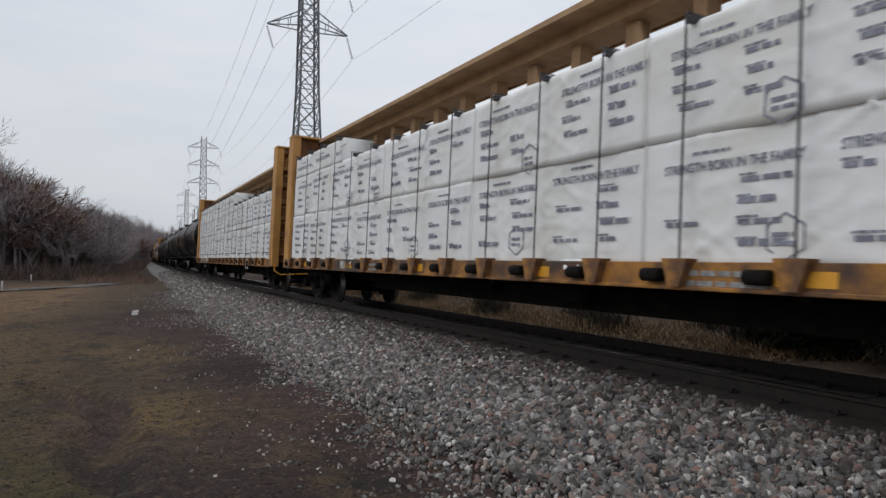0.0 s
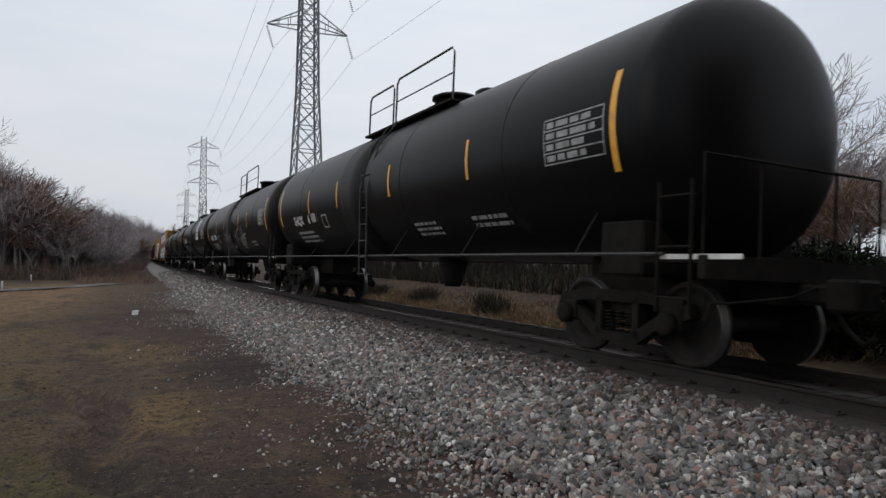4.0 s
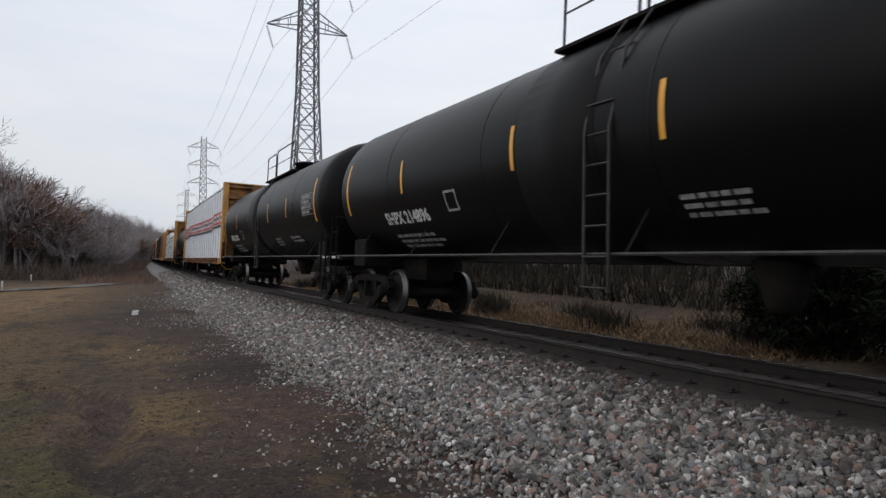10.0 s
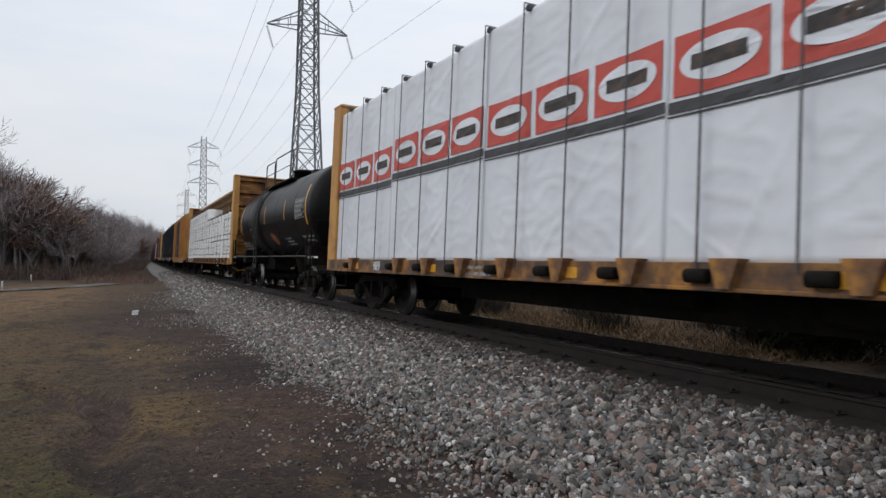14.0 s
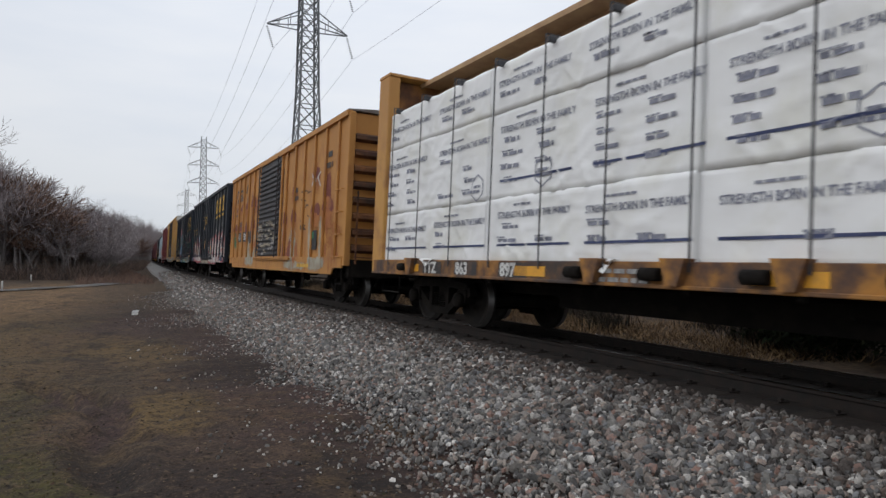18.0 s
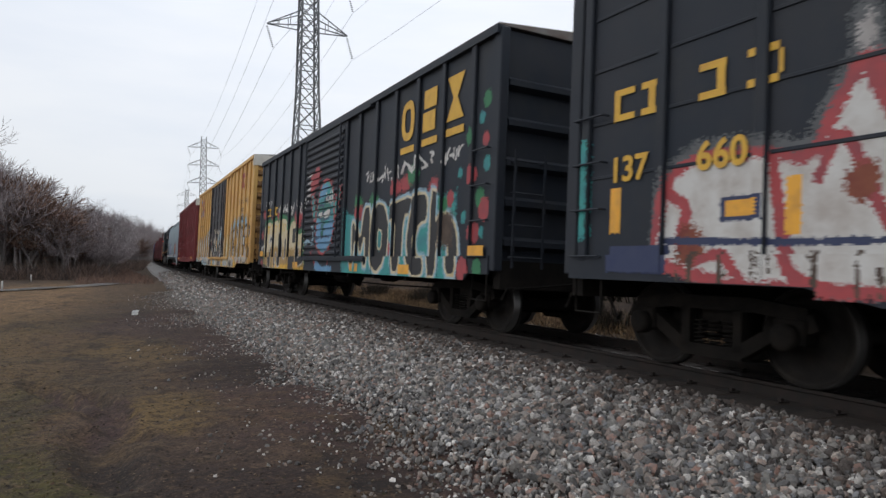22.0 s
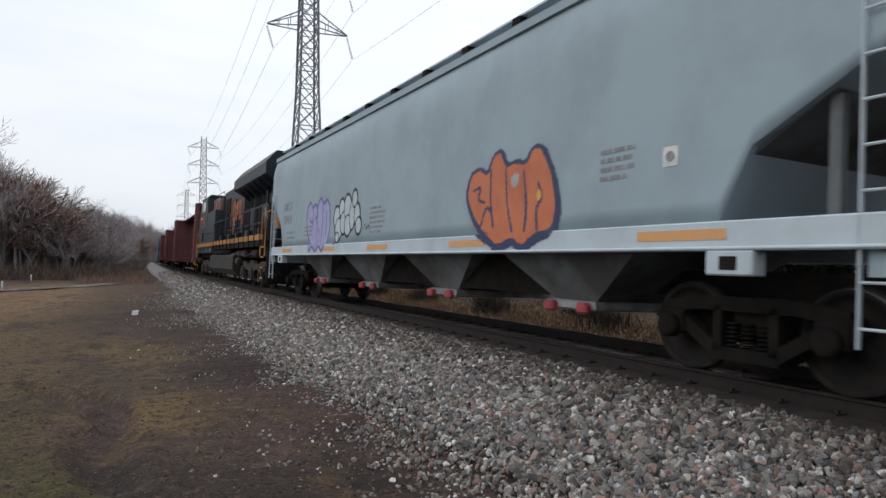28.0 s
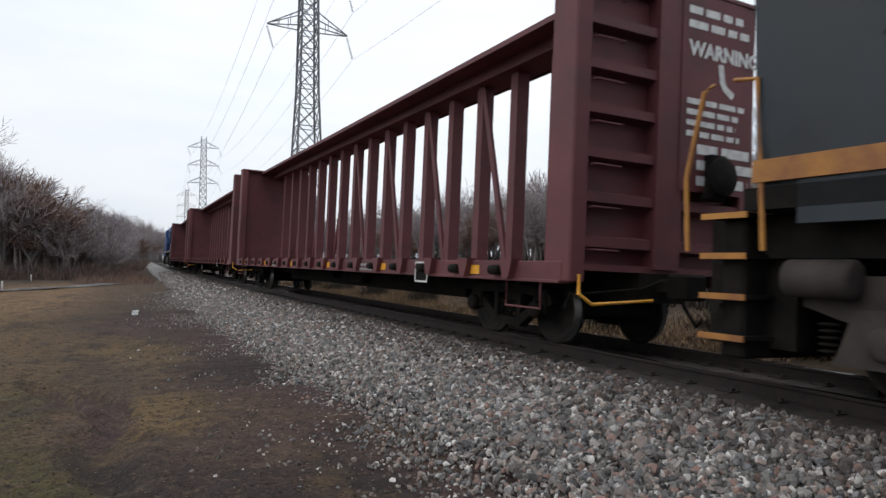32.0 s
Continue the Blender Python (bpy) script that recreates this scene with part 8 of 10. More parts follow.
# darker copy of the hopper grey: grime, and shade put into the colour
M_BAY = material("shaded_grimy_grey_paint", (0.12, 0.135, 0.14), 0.7, 0, (0.055, 0.052, 0.05), 1.4, 0.5, bump=0.08)
covered_hopper(125.15, 145.15)


# ------------------------------------------------------------------ locomotives
M_LOCO_GREY = material("grey_blue_cab_paint", (0.021, 0.030, 0.038), 0.5, 0, (0.016, 0.021, 0.026), 1.2, 0.45, (0.03, 0.034, 0.036), 0.5, 0.35, bump=0.06, spec=0.3)
M_LOCO_YEL = material("golden_yellow_loco_paint", (0.40, 0.175, 0.028), 0.6, 0, (0.22, 0.085, 0.022), 2.2, 0.46, bump=0.05)
M_BOGIE_BROWN = material("dusty_brown_bogie_frame", (0.042, 0.033, 0.028), 0.9, 0, (0.020, 0.016, 0.014), 3, 0.5, bump=0.2)
M_TANK_GREY = material("dusty_fuel_tank_paint", (0.027, 0.022, 0.0175), 0.85, 0, (0.016, 0.0135, 0.011), 1.1, 0.5, bump=0.1)
M_GLASS = material("dark_cab_glass", (0.02, 0.022, 0.025), 0.08, 0, bump=0.0)
M_SHINE = material("pale_glass_pane", (0.30, 0.32, 0.34), 0.1, 0, bump=0.0)
M_LAMP = bpy.data.materials.new("red_marker_light")
M_LAMP.use_nodes = True
M_LAMP.node_tree.nodes["Principled BSDF"].inputs["Base Color"].default_value = (0.8, 0.06, 0.03, 1)
M_LAMP.node_tree.nodes["Principled BSDF"].inputs["Emission Color"].default_value = (1.0, 0.12, 0.05, 1)
M_LAMP.node_tree.nodes["Principled BSDF"].inputs["Emission Strength"].default_value = 2.0


def loco_bogie(car, y, wheels):
    b = part("loco_bogie", boxes((-0.9, 0.9, -2.2, 2.2, 0.55, 0.8), bevel=0.03), M_UNDER, car, "three-axle locomotive bogie")
    b.location.y = y
    for x in (-1, 1):
        x0, x1 = sorted((x * 1.05, x * 1.2))
        part("side_frame", extrude(bmesh.new(), [(-2.75, 0.75), (-2.75, 1.0), (-1.9, 1.02), (-1.5, 0.92), (-0.5, 0.92), (-0.2, 1.05), (0.4, 1.05), (0.7, 0.92), (1.4, 0.92), (1.8, 1.02), (2.7, 1.0), (2.7, 0.75), (2.2, 0.6), (1.3, 0.72), (0.8, 0.62), (-0.4, 0.62), (-0.9, 0.72), (-1.5, 0.62), (-2.3, 0.6)], x0, x1), M_BOGIE_BROWN, b, "dusty brown cast frame")
        for yy in (-1.95, 0.05, 2.0):
            part("axle_box", extrude(bmesh.new(), [(yy - 0.42, 0.3), (yy + 0.42, 0.3), (yy + 0.36, 0.4), (yy + 0.24, 0.75), (yy - 0.24, 0.75), (yy - 0.36, 0.4)], min(x * 1.02, x * 1.27), max(x * 1.02, x * 1.27)), M_BOGIE_BROWN, b)
            part("bearing_cap", lathe(bmesh.new(), [(1.27, 0.13), (1.31, 0.13), (1.32, 0.09), (1.33, 0.02)], "x", 16, (0, yy, 0.5)) if x > 0 else lathe(bmesh.new(), [(-1.33, 0.02), (-1.32, 0.09), (-1.31, 0.13), (-1.27, 0.13)], "x", 16, (0, yy, 0.5)), M_BOGIE_BROWN, b)
            for k in (-0.5, 0.5):
                bm = bmesh.new()
                for n in range(5):
                    z = 0.38 + n * 0.055
                    lathe(bm, [(z, 0.06), (z + 0.014, 0.1), (z + 0.028, 0.06)], "z", 12, (x * 1.14, yy + k, 0))
                part("coil_spring", bm, M_UNDER, b)
        part("brake_cylinder", lathe(bmesh.new(), [(2.2, 0.1), (2.22, 0.16), (2.75, 0.16), (2.8, 0.08)], "y", 14, (x * 1.3, 0, 0.98)), M_BOGIE_BROWN, b)
        part("sand_pipe", rod(bmesh.new(), [(x * 1.1, -2.6, 1.1), (x * 1.1, -2.75, 0.6), (x * 0.9, -2.6, 0.2)], 0.025), M_UNDER, b)
    for yy in (-1.95, 0.05, 2.0):
        wset = part("wheelset", ME_WHEELS, None, b, "steel wheelset with bright worn treads")
        wset.location = (0, yy, 0.457)
        wheels.append((wset, yy, 0.457))


def locomotive(s0, s1, label, body, cabm, stripe, number="", nose=0.0):
    L = s1 - s0
    h = L / 2
    hn = h + nose  # the hood end reaches further from the middle than the cab end
    car = thing("locomotive", label, "locomotive", "locomotives of the train")
    wheels = []
    part("frame", boxes((-1.2, 1.2, -hn + 0.4, h - 0.4, 1.15, 1.5)), M_UNDER, car)
    part("walkway", boxes((-1.5, 1.5, -hn + 0.25, h - 0.4, 1.55, 1.74)), M_UNDER, car)
    for x in (-1, 1):
        part("sill_stripe", boxes((x * 1.5 - 0.02, x * 1.5 + 0.02, -hn + 0.6, 3.0, 1.78, 1.98)), stripe, car, "yellow painted sill band")
        part("cab_stripe", boxes((x * 1.5 - 0.03, x * 1.5 + 0.03, 3.0, h - 0.5, 1.78, 1.97)), stripe, car, "yellow painted sill band")
        part("cab_skirt", boxes((x * 1.47 - 0.03, x * 1.47 + 0.03, 3.0, h - 0.9, 1.42, 1.775)), cabm, car)
    for x in (-1, 1):
        for i, y in enumerate(np.arange(-hn + 0.9, 2.8, 1.18)):
            part("stripe_gap", boxes((x * 1.5 - 0.035, x * 1.5 + 0.035, y - 0.06, y + 0.06, 1.55, 2.0)), M_UNDER, car)
    # long hood with doors
    part("long_hood", boxes((-0.95, 0.95, -hn + 1.35, 3.0, 1.6, 4.68), bevel=0.05), body, car, "dark blue long hood")
    part("hood_top", boxes((-0.75, 0.75, -4.0, 2.4, 4.66, 4.84), bevel=0.05), body, car)
    for x in (-1, 1):
        for i, y in enumerate(np.arange(-hn + 2.1, 2.2, 0.86)):
            d = part("hood_door", boxes((x * 0.965 - 0.02, x * 0.965 + 0.02, y, y + 0.8, 1.75, 3.25), bevel=0.008), body if i % 3 == 1 else M_UNDER, car)
            part("latch", boxes((x * 0.99 - 0.015, x * 0.99 + 0.015, y + 0.68, y + 0.74, 2.35, 2.6)), M_UNDER, d)
        for y in (-9.0, -7.6, -6.2, -4.9):
            g = part("radiator_screen", boxes((x * 0.97 - 0.02, x * 0.97 + 0.02, y, y + 1.2, 3.3, 3.95)), M_UNDER, car, "black radiator screen")
        for y in np.arange(-hn + 2.6, 1.8, 2.58):
            part("hood_frame", boxes((x * 0.985 - 0.03, x * 0.985 + 0.03, y - 0.08, y + 0.08, 1.7, 4.0), (x * 0.985 - 0.03, x * 0.985 + 0.03, y + 0.08, y + 2.4, 2.52, 2.58)), body, car)
            part("equipment_box", boxes((min(x * 0.98, x * 1.22), max(x * 0.98, x * 1.22), y + 0.3, y + 0.95, 1.66, 2.3), bevel=0.03), body, car)
        part("air_intake", boxes((x * 0.98 - 0.04, x * 0.98 + 0.04, 0.3, 1.9, 3.4, 4.2), bevel=0.02), M_UNDER, car)
        part("handrail", rod(bmesh.new(), [(x * 1.46, -hn + 0.75, 1.6), (x * 1.46, -hn + 0.75, 2.75), (x * 1.46, -hn + 1.1, 2.98), (x * 1.46, -4, 2.98), (x * 1.46, 2.6, 2.98), (x * 1.46, 2.75, 2.8)], 0.022), M_RAILING, car)
        for y in np.arange(-hn + 2.0, 2.7, 1.55):
            part("stanchion", boxes((x * 1.46 - 0.012, x * 1.46 + 0.012, y - 0.05, y + 0.05, 1.6, 2.5), (x * 1.46 - 0.012, x * 1.46 + 0.012, y - 0.02, y + 0.02, 2.5, 2.97)), M_UNDER, car)
        # cab: a full-width lower body and an upper part set back
    part("equipment_cab", boxes((-1.45, 1.45, 2.7, 6.2, 1.6, 3.74), bevel=0.04), cabm, car, "grey-blue equipment body")
    part("equipment_top", boxes((-1.05, 1.05, 2.7, 6.4, 3.74, 4.45), bevel=0.05), body, car)
    part("cab", extrude(bmesh.new(), [(6.2, 1.6), (h - 0.5, 1.6), (h - 0.42, 3.45), (h - 0.55, 3.62), (9.0, 4.68), (6.2, 4.68)], -1.45, 1.45), cabm, car, "grey-blue cab with a sloping nose")
    part("cab_roof", extrude(bmesh.new(), [(-1.48, 4.66), (-1.3, 4.82), (1.3, 4.82), (1.48, 4.66)], 6.1, 9.05, "y"), body, car)
    for x in (-1, 1):
        for a, b in ((7.15, 8.3), (8.45, 8.86)):
            wn = part("side_window", boxes((x * 1.452 - 0.012, x * 1.452 + 0.012, a, b, 3.92, 4.48)), M_GLASS, car, "dark cab window")
            part("window_frame", boxes((x * 1.46 - 0.016, x * 1.46 + 0.016, a - 0.04, a, 3.88, 4.52), (x * 1.46 - 0.016, x * 1.46 + 0.016, b, b + 0.04, 3.88, 4.52), (x * 1.46 - 0.016, x * 1.46 + 0.016, a, b, 4.48, 4.52), (x * 1.46 - 0.016, x * 1.46 + 0.016, a, b, 3.88, 3.92)), M_SILVER, wn)
        # pale strip over the dark glass, daylight through the window painted on
        part("window_pane", boxes((x * 1.47 - 0.01, x * 1.47 + 0.01, 7.2, 7.5, 3.94, 4.46)), M_SHINE, car)
        part("panel_seam", boxes((x * 1.453 - 0.006, x * 1.453 + 0.006, 3.0, 6.7, 2.47, 2.5), (x * 1.453 - 0.006, x * 1.453 + 0.006, 6.93, 9.2, 2.79, 2.82)), M_UNDER, car)
        part("door_seam", boxes((x * 1.453 - 0.006, x * 1.453 + 0.006, 6.1, 6.14, 2.9, 3.7)), M_UNDER, car)
        part("battery_louvre", boxes((x * 1.455 - 0.02, x * 1.455 + 0.02, 7.72, 8.26, 2.08, 2.64)), M_UNDER, car, "black louvre")
        part("marker_lamp", lathe(bmesh.new(), [(x * 1.45, 0.05), (x * 1.49, 0.05), (x * 1.5, 0.02)] if x > 0 else [(-1.5, 0.02), (-1.49, 0.05), (-1.45, 0.05)], "x", 12, (0, 8.92, 3.53)), M_LAMP if number else M_UNDER, car, "small red marker lamp")
        part("fuel_tank", extrude(bmesh.new(), [(x * 0.3, 0.35), (x * 1.2, 0.35), (x * 1.45, 0.62), (x * 1.45, 1.2), (x * 1.3, 1.36), (x * 0.3, 1.36)], -4.3, 3.9, "y"), M_TANK_GREY, car, "dusty grey fuel tank")
        part("air_reservoir", lathe(bmesh.new(), [(-4.0, 0.05), (-3.95, 0.16), (-1.0, 0.17), (1.95, 0.16), (2.0, 0.05)], "y", 14, (x * 1.3, 1.0, 1.42)), M_UNDER, car)
        # steps at both ends
        for e in (-1, 1):
            y = h - 0.2 if e > 0 else 0.45 - hn
            part("step_well", boxes((min(x * 0.9, x * 1.1), max(x * 0.9, x * 1.1), y - 0.45, y + 0.45, 0.35, 1.55)), M_UNDER, car)
            for k in range(4):
                part("step", boxes((min(x * 1.08, x * 1.5), max(x * 1.08, x * 1.5), y - 0.24, y + 0.24, 0.42 + k * 0.36, 0.46 + k * 0.36)), M_UNDER, car)
                part("step_edge", boxes((min(x * 1.5, x * 1.515), max(x * 1.5, x * 1.515), y - 0.24, y + 0.24, 0.41 + k * 0.36, 0.465 + k * 0.36)), stripe, car, "yellow step edge")
            for k in (-0.4, 0.4):
                part("grab_rail", rod(bmesh.new(), [(x * 1.5, y + k, 1.2), (x * 1.5, y + k + 0.04, 1.9), (x * 1.47, y + k * 0.7, 2.7), (x * 1.3, y + k * 0.3 + e * 0.2, 2.8)], 0.024), stripe, car, "yellow grab rail")
    # radiator wings over the near end
    part("radiator_wing", extrude(bmesh.new(), [(-0.95, 3.75), (-1.54, 4.1), (-1.54, 4.5), (-1.2, 4.92), (1.2, 4.92), (1.54, 4.5), (1.54, 4.1), (0.95, 3.75)], -hn + 0.35, -4.2, "y"), body, car, "broad overhanging radiator wing")
    for y in np.arange(-hn + 1.0, -4.4, 1.1):
        part("wing_rib", extrude(bmesh.new(), [(-1.0, 3.55), (-1.5, 4.02), (-1.5, 4.06), (-0.95, 3.8)], y - 0.02, y + 0.02, "y"), body, car)
    for x in (-1, 1):
        for k_, y in enumerate((-9.3, -6.9, -5.6)):
            part("air_tank", lathe(bmesh.new(), [(y, 0.04), (y + 0.03, 0.13), (y + 0.9, 0.13), (y + 0.93, 0.04)], "y", 12, (x * 1.25, 0, 1.32)), M_BOGIE_BROWN, car)
        part("brake_pipe", rod(bmesh.new(), [(x * 1.35, -9.6, 1.38), (x * 1.38, -7, 1.2), (x * 1.35, -4.6, 1.36)], 0.03), M_BOGIE_BROWN, car)
    # end of the hood, painted yellow above
    part("hood_end", boxes((-0.97, 0.97, -hn + 0.75, -hn + 1.36, 2.2, 4.05), bevel=0.04), stripe, car, "yellow painted hood end")
    part("hood_end_base", boxes((-0.97, 0.97, -hn + 0.76, -hn + 1.36, 1.6, 2.2)), body, car)
    part("end_window", boxes((-0.985, -0.96, -hn + 0.85, -hn + 1.25, 3.35, 3.9)), M_GLASS, car)
    part("number_board", boxes((-0.8, -0.2, -hn + 0.735, -hn + 0.76, 3.3, 3.95)), M_GLASS, car)
    for x in (-0.12, 0.12):
        part("headlight", lathe(bmesh.new(), [(-hn + 0.66, 0.09), (-hn + 0.72, 0.1), (-hn + 0.78, 0.1)], "y", 14, (x, 0, 3.95)), M_SHINE, car, "round sealed headlight")
    part("end_rail", rod(rod(bmesh.new(), [(-1.2, -hn + 0.3, 1.6), (-1.2, -hn + 0.3, 2.7), (-0.4, -hn + 0.3, 2.7), (-0.4, -hn + 0.3, 1.6)], 0.022), [(0.4, -hn + 0.3, 1.6), (0.4, -hn + 0.3, 2.7), (1.2, -hn + 0.3, 2.7), (1.2, -hn + 0.3, 1.6)], 0.022), stripe, car)
    part("pilot", boxes((-1.4, 1.4, -hn + 0.05, -hn + 0.3, 0.25, 1.5), bevel=0.03), M_UNDER, car)
    part("pilot", boxes((-1.4, 1.4, h - 0.35, h - 0.1, 0.25, 1.5), bevel=0.03), M_UNDER, car)
    part("roof_fan", lathe(bmesh.new(), [(4.82, 0.6), (4.94, 0.62), (4.96, 0.5)], "z", 24, (0, -1.5, 0)), M_UNDER, car)
    part("exhaust_stack", boxes((-0.4, 0.4, 0.3, 1.2, 4.82, 5.0), bevel=0.03), M_UNDER, car)
    for y in (3.2, 4.2, 5.2):
        part("dynamic_brake_grid", boxes((-1.09, -1.04, y, y + 0.8, 3.82, 4.36)), M_MAROON if number else M_UNDER, car)
        part("grid_post", boxes((-1.12, -1.03, y + 0.82, y + 0.94, 3.78, 4.5)), M_SILVER, car)
    part("roof_rail", rod(bmesh.new(), [(-1.0, 3.0, 4.45), (-1.0, 3.0, 4.75), (-1.0, 6.6, 4.75), (-1.0, 8.0, 4.76)], 0.02), M_RAILING, car)
    if number:
        # painted emblem on the hood: plain shapes between two brackets
        bm = bmesh.new()
        pl, pl2 = side_at(0, 0, 0.965, 0.052), side_at(0, 0, 0.965, 0.055)
        for a in ([(0.36, 4.12), (0.08, 4.12), (0.12, 2.76), (0.4, 2.76)], [(3.25, 4.12), (3.55, 4.12), (3.55, 2.76), (3.25, 2.76)]):
            stroke(bm, pl, a, 0.15, 0)
        stroke(bm, pl, [(1.05, 3.82), (0.78, 3.7), (0.68, 3.35), (0.8, 3.05), (1.1, 2.95), (1.36, 3.1), (1.44, 3.45), (1.3, 3.75), (1.05, 3.82)], 0.26, 1)
        blob(bm, pl, 1.98, 3.6, 0.74, 0.46, R, 18, 0.08)
        blob(bm, pl2, 1.94, 3.14, 0.74, 0.46, R, 18, 0.08)
        for z in (3.84, 2.96):
            bm.faces.new([bm.verts.new(pl(*p)) for p in ((2.42, z), (3.2, z), (2.94, 3.4), (2.68, 3.4))])
        for u in (0.62, 0.98):
            blob(bm, pl, u, 2.53, 0.26, 0.26, R, 14, 0.0)
        part("painted_emblem", bm, M_ORANGE_LOCO, car, "orange painted emblem")
        lettering("loco_number", number, 0.60, side_at(8.72, 3.22, 1.45), M_ORANGE_LOCO, car, "orange locomotive number", 0.012)
        stroke(bm := bmesh.new(), side_at(8.72, 3.0, 1.45), [(0, 0.02), (0.75, 0.1), (0.6, 0.0), (1.35, 0.14)], 0.06, 0)
        part("number_underline", bm, M_ORANGE_LOCO, car)
        lettering("end_number", number, 0.34, lambda u, v: (-1.2 + u, -hn + 0.345, 4.2 + v), M_ORANGE_LOCO, car, "orange locomotive number", 0.008)
        bm = bmesh.new()
        for a, z in ((-8.95, 2.92),):
            ring = [(-a + 0.36 * math.cos(k * math.tau / 20), z + 0.36 * math.sin(k * math.tau / 20)) for k in range(21)]
            stroke(bm, side_at(0, 0, 0.985, 0.012), ring, 0.05, 0)
            blob(bm, side_at(0, 0, 0.985, 0.012), -a, z, 0.42, 0.5, R, 16, 0.2)
        part("round_badge", bm, M_DULL, car, "pale round badge")
        for y, z in ((-1.0, 2.7), (-3.6, 2.7), (3.8, 1.5), (5.6, 1.48)):
            part("small_label", sheet(bmesh.new(), side_at(y, z, 1.5 if z < 2 else 0.99, 0.012), 0, 0.2, 0, 0.14), M_WHITE, car)
    for e in (-1, 1):
        loco_bogie(car, 7.25 if e > 0 else -7.25 - nose * 0.45, wheels)
    couplers(car, L - 0.5, None, nose)
    TRAIN.append((car, (s0 + s1) / 2, 7.25, wheels))


M_ORANGE_LOCO = material("orange_loco_lettering", (0.34, 0.088, 0.024), 0.6, 0, (0.24, 0.068, 0.028), 4, 0.35, bump=0.03)
M_LOCO_BRIGHT = material("bright_blue_loco_paint", (0.02, 0.07, 0.22), 0.5, 0, (0.03, 0.08, 0.2), 1.5, 0.4, bump=0.04)
locomotive(146.9, 168.35, "dark blue and yellow diesel locomotive with a grey cab", M_BLUE, M_LOCO_GREY, M_LOCO_YEL, "3272", 0.95)
locomotive(242.4, 263.4, "blue diesel locomotive far back in the train", M_LOCO_BRIGHT, M_LOCO_BRIGHT, M_SILVER)
#CARS_END

#BACK_BEGIN
# ------------------------------------------------------------------ loose stones of the ballast
M_STONE = material("crushed_stone", (0.2, 0.2, 0.2), 0.9, 0, (0.10, 0.10, 0.10), 30, 0.35, bump=0.5, bump_scale=60,
                   island=((0.17, 0.16, 0.148), (0.27, 0.25, 0.23), (0.08, 0.073, 0.069), (0.21, 0.172, 0.145), (0.44, 0.415, 0.38), (0.12, 0.112, 0.106), (0.25, 0.15, 0.118), (0.18, 0.17, 0.152), (0.60, 0.57, 0.53), (0.11, 0.10, 0.088), (0.17, 0.172, 0.176), (0.29, 0.22, 0.18), (0.05, 0.045, 0.042), (0.32, 0.275, 0.235)))
# darker brown stones: brake dust, and the train's shade put into their colour
M_STONE_DARKENED = material("dusty_shaded_stone", (0.1, 0.08, 0.07), 0.95, 0, (0.06, 0.05, 0.045), 30, 0.35, bump=0.5, bump_scale=60, spec=0.2,
                        island=((0.085, 0.073, 0.066), (0.13, 0.115, 0.105), (0.05, 0.043, 0.04), (0.105, 0.083, 0.07), (0.20, 0.185, 0.17), (0.07, 0.06, 0.056), (0.12, 0.085, 0.068)))
rng = np.random.default_rng(7)
PHI = (1 + 5 ** 0.5) / 2
ICO_V = np.array([(-1, PHI, 0), (1, PHI, 0), (-1, -PHI, 0), (1, -PHI, 0), (0, -1, PHI), (0, 1, PHI), (0, -1, -PHI), (0, 1, -PHI), (PHI, 0, -1), (PHI, 0, 1), (-PHI, 0, -1), (-PHI, 0, 1)], float) / 1.902
ICO_F = np.array([(0, 11, 5), (0, 5, 1), (0, 1, 7), (0, 7, 10), (0, 10, 11), (1, 5, 9), (5, 11, 4), (11, 10, 2), (10, 7, 6), (7, 1, 8), (3, 9, 4), (3, 4, 2), (3, 2, 6), (3, 6, 8), (3, 8, 9), (4, 9, 5), (2, 4, 11), (6, 2, 10), (8, 6, 7), (9, 8, 1)])
PROFILE = ((1.0, -0.165), (1.3, -0.165), (2.0, -0.23), (4.6, -0.71))


def bed_z(a):
    return float(np.interp(a, [p[0] for p in PROFILE], [p[1] for p in PROFILE]))


def stone_shape(n):
    """n stones as displaced twenty-faced bodies of size one."""
    v = ICO_V[None] * rng.uniform(0.62, 1.3, (n, 12, 1))
    v = v * rng.uniform(0.55, 1.4, (n, 1, 3)) * np.array([1, 1, 0.62])
    a = rng.uniform(0, math.tau, (n, 3))
    for k, (i, j) in enumerate(((0, 1), (1, 2), (0, 2))):
        c, s = np.cos(a[:, k, None] * (1 if k == 0 else 0.25)), np.sin(a[:, k, None] * (1 if k == 0 else 0.25))
        p, q_ = v[:, :, i].copy(), v[:, :, j].copy()
        v[:, :, i], v[:, :, j] = p * c - q_ * s, p * s + q_ * c
    return v


